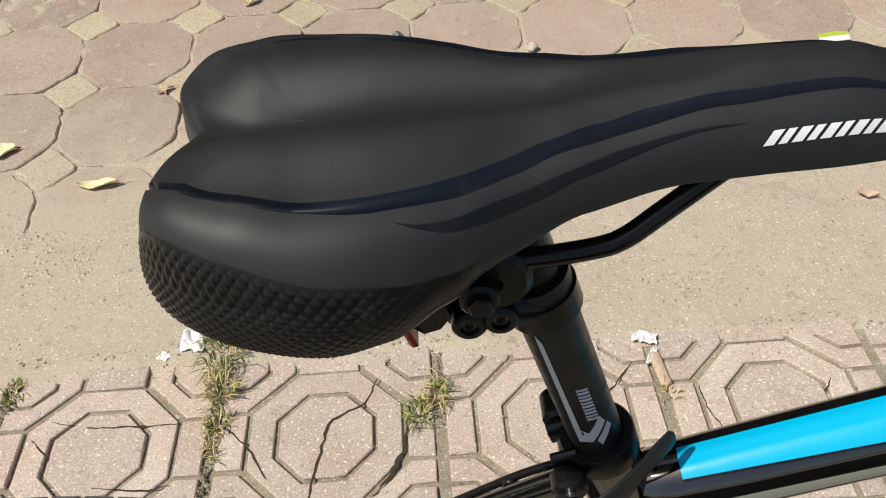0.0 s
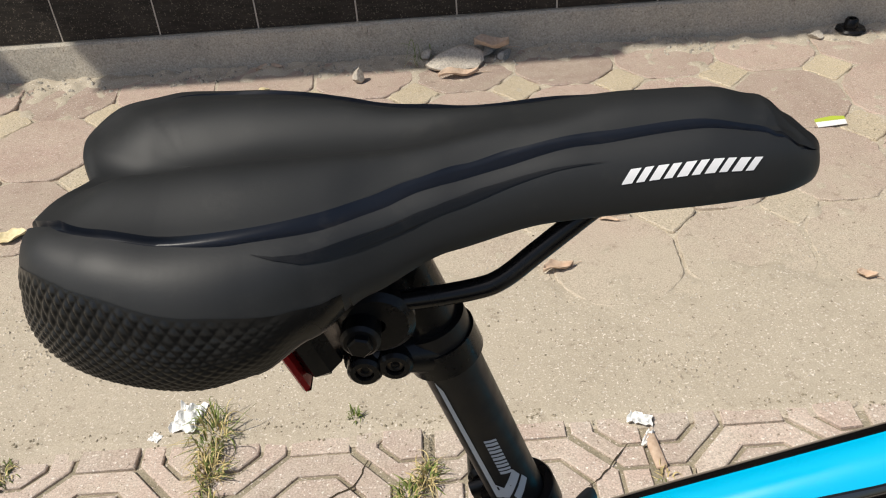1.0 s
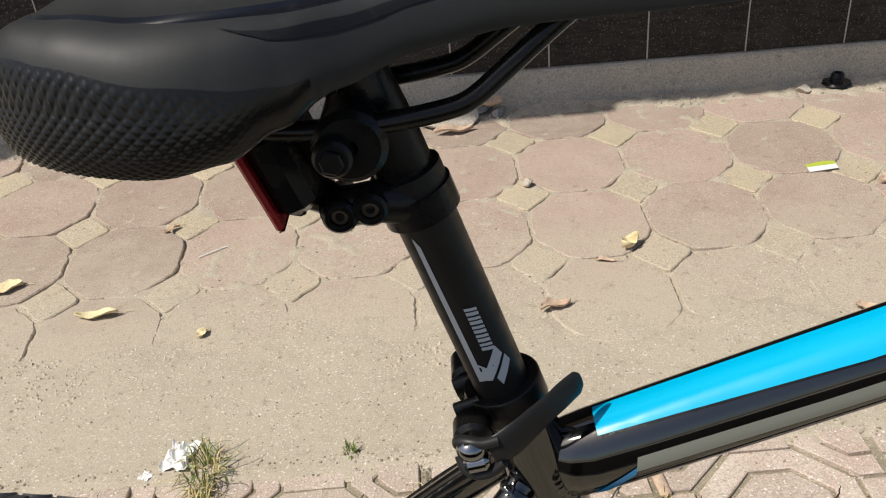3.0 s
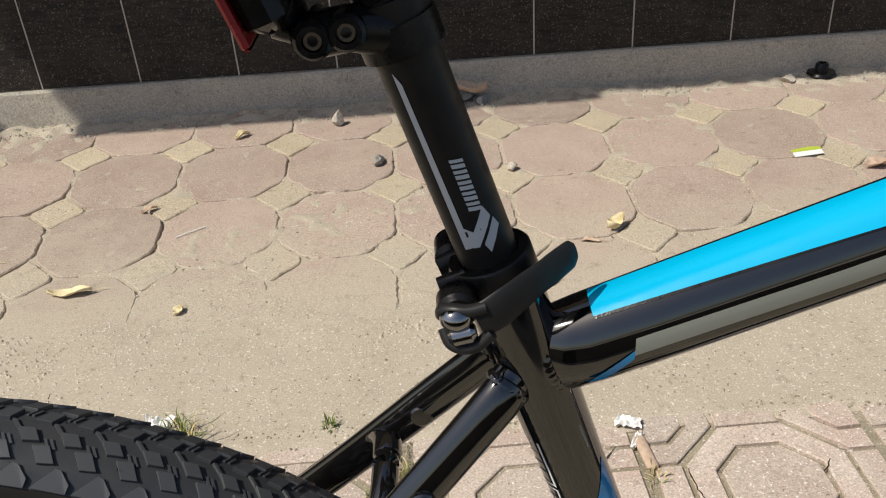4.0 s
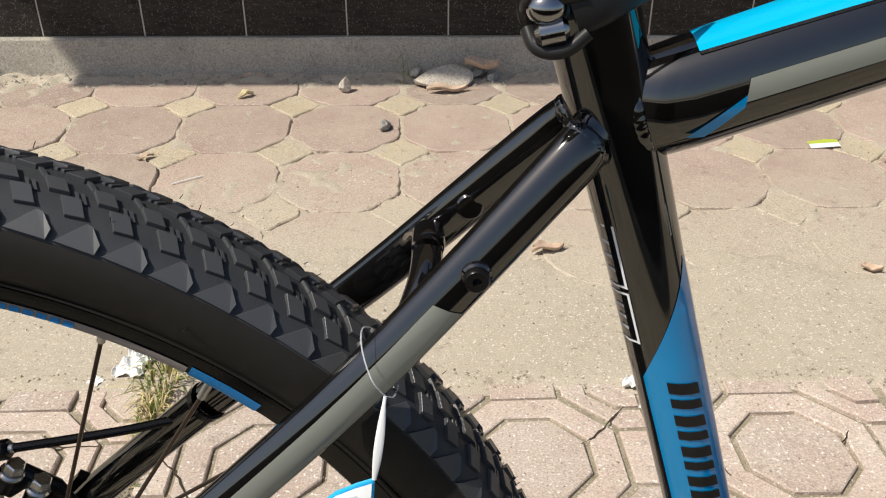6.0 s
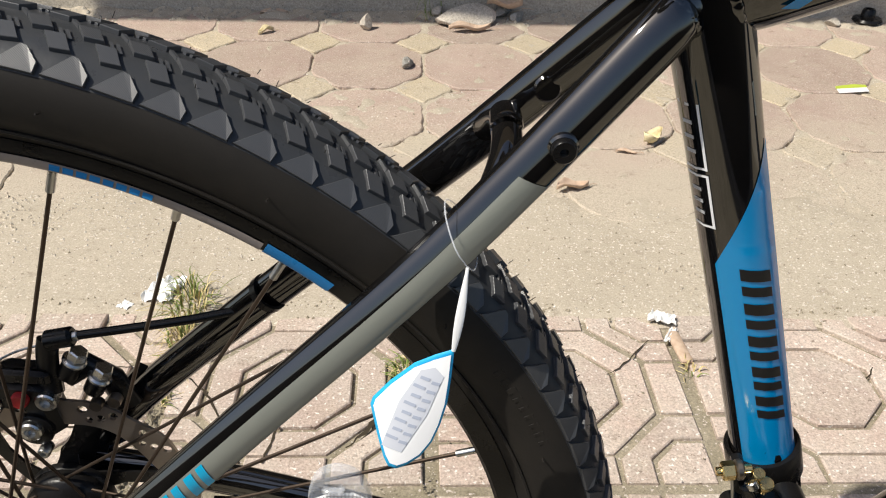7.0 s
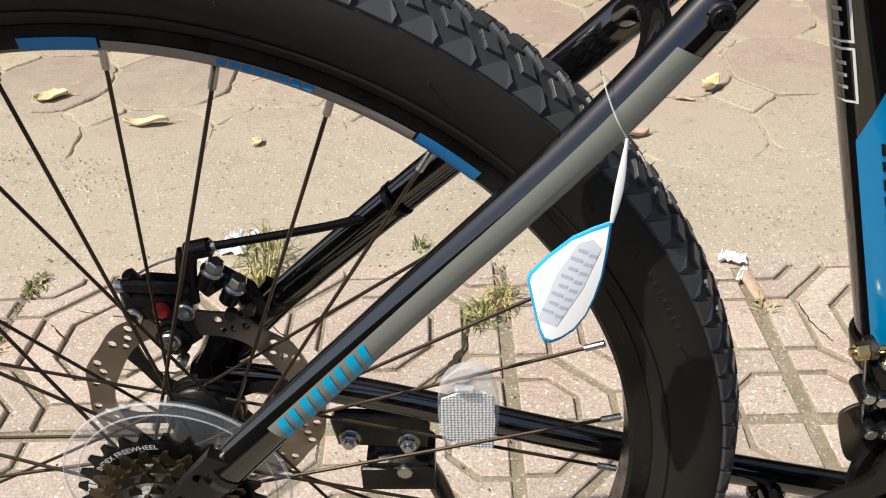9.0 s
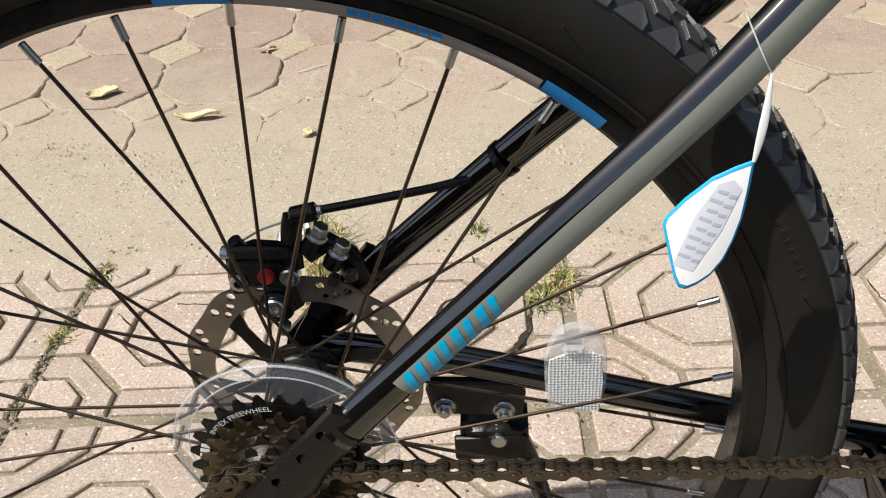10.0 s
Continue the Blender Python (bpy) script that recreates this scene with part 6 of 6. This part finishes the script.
def scatter(name, count, area, size, mat, label, seed, kind_shape=0):
    """Many tiny crumbs in one mesh."""
    rnd = random.Random(seed)
    verts, faces = [], []
    for _ in range(count):
        x, y = rnd.uniform(area[0], area[1]), rnd.uniform(area[2], area[3])
        if noise.noise(Vector((x * 4, y * 4, seed))) < rnd.uniform(-0.5, 0.4):
            continue
        s = size * rnd.uniform(0.35, 1.0) ** 2
        z = max(dirt_height(x, y), -0.001) if y > 0.62 else 0.0
        b = len(verts)
        t = rnd.uniform(0, 6.3)
        for k in range(5):
            a = t + k * 1.257
            verts.append((x + s * math.cos(a) * rnd.uniform(0.6, 1.2), y + s * math.sin(a) * rnd.uniform(0.6, 1.2), z - 0.0004))
        verts.append((x + rnd.uniform(-0.3, 0.3) * s, y + rnd.uniform(-0.3, 0.3) * s, z + s * rnd.uniform(0.5, 1.0)))
        faces += [(b + k, b + (k + 1) % 5, b + 5) for k in range(5)]
    me = bpy.data.meshes.new(name)
    me.from_pydata(verts, [], faces)
    me.materials.append(mat)
    return tagged(new(name, me), label, "grit", kind="stuff")


scatter("grit", 5200, (-1.3, 2.0, 0.62, 1.98), 0.0026, STONE, "pale grit strewn over the paving", 2)
scatter("grit", 4200, (-1.3, 2.0, 0.62, 1.98), 0.0032, TILE_BED, "brown crumbs of dirt on the paving", 6)
scatter("grit", 1800, (-1.0, 2.0, 1.88, 1.985), 0.009, CEMENT, "crumbled cement along the plinth", 14)
scatter("grit", 1300, (-0.9, 1.2, 0.05, 0.64), 0.0022, TILE_BED, "brown crumbs on the tiles", 19)
scatter("grit", 3200, (0.0, 1.1, 0.62, 1.05), 0.0030, STONE, "pale gravel in the dirt", 33)
scatter("grit", 2600, (-0.75, 0.0, 0.64, 1.05), 0.0034, STONE, "pale gravel in the dirt", 37)


scatter("grit", 9000, (-1.2, 1.7, 0.62, 1.98), 0.0017, WHITE_GRIT, "tiny white specks of grit on the paving", 51)


for x, y, w, seed in ((-0.50, 0.905, 0.055, 61), (-0.43, 0.83, 0.06, 62), (0.62, 0.70, 0.07, 63), (0.216, 0.865, 0.06, 64), (-0.62, 0.95, 0.06, 65)):
    scatter("grit", 110, (x - w, x + w, y - w * 0.6, y + w * 0.6), 0.0055, DIRT, "clods of dry dirt on the ground", seed)
scatter("grit", 700, (-0.428, -0.411, 0.20, 0.625), 0.0045, TILE_BED, "dark crumbs of soil in a tile joint", 71)
scatter("grit", 500, (-0.112, -0.093, 0.28, 0.625), 0.0040, TILE_BED, "dark crumbs of soil in a tile joint", 72)
scatter("grit", 500, (0.208, 0.226, 0.28, 0.625), 0.0024, TILE_BED, "dark crumbs of soil in a tile joint", 73)
scatter("grit", 700, (-0.6, 1.1, 0.600, 0.640), 0.0036, TILE_BED, "crumbs of soil along the edge of the tiles", 74)


def leaf(at, length, width, mat, label, turn=0.0, curl=0.4, seed=0, tilt=0.0):
    rnd = random.Random(seed)
    bm = bmesh.new()
    n, m = 12, 4
    vs = []
    for r in range(n + 1):
        t = r / n
        w = width * math.sin(math.pi * t ** 0.85) ** 0.8 * (1 + 0.12 * math.sin(t * 17 + seed))
        row = []
        for c in range(-m, m + 1):
            u = c / m
            z = curl * width * (u * u) * 1.3 + curl * length * 0.22 * math.sin(t * 3.3 + seed) ** 2 + 0.0015 * noise.noise(Vector((t * 5, u * 2, seed)))
            row.append(bm.verts.new((length * (t - 0.5), w * u + 0.06 * length * math.sin(t * 3 + seed), z)))
        vs.append(row)
    for a, b in zip(vs, vs[1:]):
        for k in range(2 * m):
            bm.faces.new((a[k], a[k + 1], b[k + 1], b[k]))
    sweep([(length * 0.48, 0.06 * length * math.sin(3 + seed), 0.002), (length * 0.66, 0.05 * length, 0.004), (length * 0.82, 0.03 * length, 0.002)], 0.0007, 6, bm)
    low = min(v.co.z for v in bm.verts)
    ob = solid("dry_leaf", bm, mat, label, "leaf")
    md = ob.modifiers.new("thickness", "SOLIDIFY")
    md.thickness = 0.0005
    ob.matrix_basis = pose(at[0], at[1], 0.0012 - low, 0, tilt, turn)
    return ob


leaf((-0.420, 1.062), 0.085, 0.012, LEAF_STRAW, "curled straw-coloured dry leaf on a paver", 8, 0.5, 2)
leaf((-0.652, 1.190), 0.066, 0.024, LEAF_STRAW, "pale yellow dry leaf on a paver", 12, 0.28, 5)
leaf((0.457, 0.975), 0.060, 0.013, LEAF_BROWN, "brown dry leaf on the dirt", 20, 0.6, 7)
leaf((0.635, 1.170), 0.050, 0.015, LEAF_STRAW, "crumpled straw-coloured leaf on the paving", 30, 0.9, 11)
leaf((0.577, 1.123), 0.040, 0.006, LEAF_BROWN, "thin brown leaf on the paving", -10, 0.4, 13)
leaf((0.990, 0.905), 0.034, 0.010, LEAF_BROWN, "small dark dry leaf on the dirt", -30, 0.6, 17)
leaf((-0.225, 1.955), 0.075, 0.020, LEAF_BROWN, "flat brown leaf at the wall foot", 5, 0.25, 19)
leaf((0.395, 1.93), 0.095, 0.026, LEAF_BROWN, "brown leaf lying on rubble", -12, 0.6, 23).location.z += 0.03
leaf((0.300, 1.83), 0.110, 0.018, LEAF_BROWN, "brown leaf in front of the pale rock", 5, 0.5, 29)
leaf((-0.217, 1.790), 0.046, 0.010, LEAF_STRAW, "shredded straw on a paver", 40, 0.8, 31)
leaf((-0.359, 1.395), 0.040, 0.008, LEAF_BROWN, "small brown leaf in a paver joint", 35, 0.5, 37)
leaf((1.255, 1.365), 0.060, 0.018, LEAF_BROWN, "orange brown dry leaf on a paver", 15, 0.5, 41)
leaf((-0.196, 0.977), 0.026, 0.010, LEAF_STRAW, "small pale leaf scrap on the dirt", 60, 0.5, 43)

bm = sweep(smooth_path([(-0.268, 1.262, 0.0022), (-0.243, 1.280, 0.003), (-0.215, 1.300, 0.0022)], 4), 0.0013, 8)
solid("straw", bm, WHITE, "thin white straw stalk on a red paver", "straw")
# bottle scrap with green edge
bm = slab([(-0.035, -0.016), (0.030, -0.020), (0.036, 0.010), (0.012, 0.018), (-0.030, 0.016)], 0.0, 0.0016, pose(1.136, 1.455, 0.004, 3, -4, 5), edge=0.0005)
scrap = solid("wrapper", bm, WHITE, "white scrap of wrapper with a green edge", "litter")
SCRAP_GREEN = worn("wrapper_green", (0.42, 0.50, 0.06), 0.5, relief=0, dust=0.05)
part("wrapper_band", slab([(-0.034, 0.004), (0.034, -0.002), (0.036, 0.010), (0.012, 0.018), (-0.030, 0.016)], 0.0017, 0.0021, pose(1.136, 1.455, 0.004, 3, -4, 5)), SCRAP_GREEN, scrap, "yellow green edge")
# rubber cap by the wall
cap_ = solid("rubber_cap", lathe([(0.0, 0.0), (0.036, 0.0), (0.040, 0.004), (0.036, 0.010), (0.019, 0.012), (0.017, 0.030), (0.014, 0.034), (0.010, 0.034), (0.009, 0.016), (0.0, 0.016)], 32, None, (0, 0, 0), "z", False), PLASTIC, "black rubber plug by the plinth", "plug")
cap_.location = (1.378, 1.950, 0.004)

# paper scraps and a rusty stick in the tile joint
def crumple(name, at, size, mat, label, seed, stretch=(1, 1, 0.5)):
    bm = bmesh.new()
    bmesh.ops.create_grid(bm, x_segments=14, y_segments=14, size=1.0)
    for v in bm.verts:
        a = v.co.copy()
        r = 1 + 0.35 * noise.noise(Vector((a.x * 1.3, a.y * 1.3, seed)))
        v.co = Vector((a.x * r * size * stretch[0], a.y * r * size * stretch[1], size * stretch[2] * (0.5 + noise.noise(Vector((a.x * 2.2, a.y * 2.2, seed + 5))))))
    low = min(v.co.z for v in bm.verts)
    ob = solid(name, bm, mat, label, "litter", smooth=False)
    md = ob.modifiers.new("thickness", "SOLIDIFY")
    md.thickness = 0.0006
    ob.matrix_basis = pose(at[0], at[1], 0.001 - low, 0, 0, seed * 37)
    return ob


crumple("paper_scrap", (0.531, 0.603), 0.013, WHITE, "crumpled white paper scrap on the tile joint", 2.0, (0.8, 1.3, 0.9))
crumple("paper_scrap", (0.534, 0.568), 0.008, WHITE, "twisted white paper strip on the tile joint", 4.0, (0.5, 2.0, 0.7))
crumple("paper_scrap", (-0.157, 0.655), 0.024, WHITE, "torn white paper behind the grass", 7.0, (1.1, 0.9, 0.6))
crumple("paper_scrap", (-0.202, 0.622), 0.008, WHITE, "small white paper scrap on the dirt", 9.0)
bark = solid("bark_piece", block((0.016, 0.062, 0.007), pose(0.541, 0.545, 0.004, 0, 0, 6), bevel=0.002), LEAF_BROWN, "rusty brown strip of bark in the joint", "bark")


# grass tufts
def tuft(at, blades, height, spread, green, label, seed):
    """A tangle of thin limp blades that rise from the joint, bend over and lie down."""
    rnd = random.Random(seed)
    t = thing("grass_tuft", label, "grass")
    for mat, share, nm in ((GRASS_GREEN, green, "green_grass"), (GRASS_DRY, 1 - green, "dry_grass")):
        bm = bmesh.new()
        for _ in range(int(blades * share)):
            a = rnd.uniform(0, 6.283)
            r0 = spread * 0.8 * rnd.random() ** 0.6
            p = Vector((r0 * math.cos(a) * 0.8, r0 * math.sin(a) * 1.2, 0))
            h = height * rnd.uniform(0.15, 1.0) ** 1.3
            reach = spread * rnd.uniform(0.5, 1.6)
            a2 = a + rnd.uniform(-1.8, 1.8)
            turn = rnd.uniform(-1.6, 1.6)
            droop = rnd.uniform(0.55, 1.05)
            pts = []
            n = 9
            for k in range(n + 1):
                u = k / n
                pts.append(p + Vector((0, 0, max(h * math.sin(math.pi * min(u / droop * 0.62, 1.0)), -p.z))))
                p = p + Vector((math.cos(a2 + turn * u), math.sin(a2 + turn * u), 0)) * reach * (0.35 + u) / n
            w = rnd.uniform(0.0008, 0.0015)
            rows = []
            for k, q in enumerate(pts):
                d = pts[min(k + 1, n)] - pts[max(k - 1, 0)]
                side = Vector((-d.y, d.x, 0)).normalized() * w * (1 - (k / n) ** 2 * 0.9)
                rows.append([bm.verts.new(q + side), bm.verts.new(q + Vector((0, 0, w * 0.5))), bm.verts.new(q - side)])
            for u, v in zip(rows, rows[1:]):
                bm.faces.new((u[0], u[1], v[1], v[0]))
                bm.faces.new((u[1], u[2], v[2], v[1]))
        part(nm, bm, mat, t)["kind"] = "stuff"
    t.location = (at[0], at[1], -0.003)
    return t


tuft((-0.110, 0.622), 90, 0.050, 0.042, 0.55, "half-dry grass tuft growing in the tile joint", 3)
tuft((-0.103, 0.552), 85, 0.030, 0.032, 0.35, "mostly dry grass tuft growing in the tile joint", 5)
tuft((-0.099, 0.492), 60, 0.022, 0.022, 0.3, "small dry grass tuft in the tile joint", 8)
tuft((-0.099, 0.447), 34, 0.016, 0.018, 0.3, "dry grass wisps in the tile joint", 23)
tuft((0.187, 0.490), 90, 0.020, 0.024, 0.75, "green grass tuft growing in the tile joint", 11)
tuft((0.213, 0.523), 70, 0.026, 0.026, 0.3, "half-dry grass tuft in the tile joint", 13)
tuft((0.104, 0.640), 30, 0.026, 0.013, 0.9, "small green weed at the edge of the tiles", 17)
tuft((0.2050, 1.960), 16, 0.080, 0.060, 0.9, "few green grass blades by the rock", 19)
tuft((0.545, 0.50), 16, 0.014, 0.016, 0.3, "dry grass wisps in the tile joint", 27)
tuft((-0.414, 0.566), 50, 0.016, 0.020, 0.6, "dry weeds in the tile joint", 29)
tuft((-0.415, 0.435), 45, 0.014, 0.020, 0.5, "dry weeds in the tile joint", 31)


# cracks, as thin dark sunken lines filled with dirt
def crack(points, width, label, seed):
    rnd = random.Random(seed)
    pts = smooth_path([(x, y, 0.0009) for x, y in points], 6)
    bm = bmesh.new()
    rows = []
    for k, p in enumerate(pts):
        q = pts[min(k + 1, len(pts) - 1)] - pts[max(k - 1, 0)]
        n = Vector((-q.y, q.x, 0)).normalized()
        w = width * rnd.uniform(0.5, 1.3) * (0.3 + 0.7 * math.sin(math.pi * min(max(k / len(pts), 0.08), 0.92)))
        j = Vector((rnd.uniform(-1, 1), rnd.uniform(-1, 1), 0)) * width * 0.8
        rows.append([bm.verts.new(p + j + n * w), bm.verts.new(p + j - n * w)])
    for a, b in zip(rows, rows[1:]):
        bm.faces.new((a[0], a[1], b[1], b[0]))
    return solid("crack", bm, CRACK, label, "crack", "structure")


CRACK = material("crack_soil", (0.05, 0.04, 0.028), 1.0, spec=0.1)
for k, (width, points) in enumerate((
    (0.0022, ((0.127, 0.559), (0.108, 0.514), (0.066, 0.488), (0.052, 0.437), (0.042, 0.377), (0.036, 0.340))),
    (0.0016, ((-0.343, 0.513), (-0.291, 0.500), (-0.237, 0.497), (-0.199, 0.496), (-0.152, 0.498))),
    (0.0018, ((-0.362, 0.483), (-0.322, 0.444), (-0.304, 0.412))),
    (0.0017, ((0.606, 0.514), (0.661, 0.495), (0.718, 0.498), (0.753, 0.484), (0.779, 0.512))),
    (0.0014, ((-0.090, 0.489), (-0.049, 0.448), (-0.019, 0.398))),
    (0.0030, ((0.171, 0.490), (0.167, 0.439), (0.148, 0.395), (0.126, 0.363))),
    (0.0014, ((-0.255, 0.400), (-0.185, 0.391), (-0.148, 0.397))),
    (0.0014, ((0.439, 0.493), (0.465, 0.515), (0.505, 0.563))),
    (0.0014, ((0.590, 0.514), (0.594, 0.469), (0.607, 0.437))),
)):
    crack(points, width, "dark crack across a tile" if width > 0.002 else "thin crack across a tile", k)

# ---- swing tag on the seat stay ----
tag = thing("hang_tag", "white swing tag with bright blue edge hanging from the seat stay", "tag")
TAG_A, TAG_B = Vector((0.2124, 0.4944)), Vector((0.1886, 0.4433))
TAG_D = (TAG_B - TAG_A).normalized()
TAG_S = Vector((TAG_D.y, -TAG_D.x))


def tag_at(p, lift=0.0):
    """A point of the bent card from its x and z: its two long sides bend away from the camera."""
    q = Vector(p) - TAG_A
    across, down = q.dot(TAG_S), q.dot(TAG_D)
    y = -0.056 + 11.0 * across * across + 0.15 * across - 0.12 * down
    return Vector((p[0], y - lift, p[1]))


CARD = [(0.2124, 0.4944), (0.2055, 0.4914), (0.1978, 0.4869), (0.1885, 0.4778), (0.1818, 0.4695), (0.1808, 0.4664), (0.1834, 0.4546), (0.1857, 0.4453), (0.1875, 0.4412), (0.1905, 0.4402), (0.1947, 0.4421), (0.1998, 0.4459), (0.2044, 0.4526), (0.2075, 0.4608), (0.2101, 0.4711), (0.2114, 0.4823)]


def tag_sheet(name, outline, mat, lift, label="", parent=None):
    bm = bmesh.new()
    bm.faces.new([bm.verts.new((x, y, 0)) for x, y in outline])
    bmesh.ops.triangulate(bm, faces=bm.faces[:])
    for _ in range(6):
        long = [e for e in bm.edges if e.calc_length() > 0.0026]
        if long:
            bmesh.ops.subdivide_edges(bm, edges=long, cuts=1)
            bmesh.ops.triangulate(bm, faces=bm.faces[:])
    for v in bm.verts:
        v.co = tag_at((v.co.x, v.co.y), lift)
    return part(name, bm, mat, parent or tag, label)


TAG_C = sum((Vector(p) for p in CARD), Vector((0, 0))) / len(CARD)
card = tag_sheet("tag_card", CARD, TAG_BLUE, 0.0, "bright blue card edge")
card.modifiers.new("thickness", "SOLIDIFY").thickness = 0.0003
tag_sheet("tag_face", [tuple(TAG_C + (Vector(p) - TAG_C) * 0.925) for p in CARD], TAG_WHITE, 0.00035, "white card face", card)


def on_card(across, down):
    q = TAG_A + TAG_S * across + TAG_D * down
    return (q.x, q.y)


sgn = 1 if TAG_S.x < 0 else -1
BAND = [(0.0010, 0.010), (-0.0035, 0.012), (-0.0050, 0.030), (-0.0035, 0.050), (0.0045, 0.051), (0.0065, 0.030), (0.0050, 0.014)]
tag_sheet("print_band", [on_card(sgn * (a + 0.002), d) for a, d in BAND], TAG_BAND, 0.00055, "pale grey print area", card)
for k in range(8):
    d = 0.0150 + 0.0042 * k
    for a0, a1 in ((-0.0025, 0.0005), (0.0015, 0.0050 + 0.001 * (k % 2))):
        tag_sheet("print_bar", [on_card(sgn * (a0 + 0.001), d), on_card(sgn * (a1 + 0.001), d + 0.0006), on_card(sgn * (a1 + 0.001), d + 0.0020), on_card(sgn * (a0 + 0.001), d + 0.0014)], TAG_PRINT, 0.00075, "", card)
# folded strap from the card to the loop
TAG_TIE = Vector((0.2165, -0.0470, 0.5240))
TAG_END = tag_at((TAG_A.x - 0.0004, TAG_A.y - 0.001))
strap = [TAG_END.lerp(TAG_TIE, k / 14) + Vector((0, -0.002, 0)) * math.sin(math.pi * k / 14) for k in range(15)]
n = len(strap)
part("tag_strap", sweep(strap, [0.0004] * n, 10, wide=[0.0006 + 0.0011 * math.sin(math.pi * min(k / (n - 1) + 0.05, 1)) for k in range(n)], up=(1, 0, -0.4)), WHITE, tag, "folded white strap")
loop = smooth_path([tuple(TAG_TIE), (0.2120, -0.0475, 0.5320), (0.2085, -0.0400, 0.5405), (0.2090, -0.0300, 0.5420), (0.2160, -0.0225, 0.5310), (0.2205, -0.0270, 0.5190), (0.2195, -0.0390, 0.5180), tuple(TAG_TIE)], 6)
part("tag_loop", sweep(loop, 0.00032, 8), CLEAR_FILM, tag, "clear plastic loop")
tag.location = (0.0205, -0.016, 0.0055)
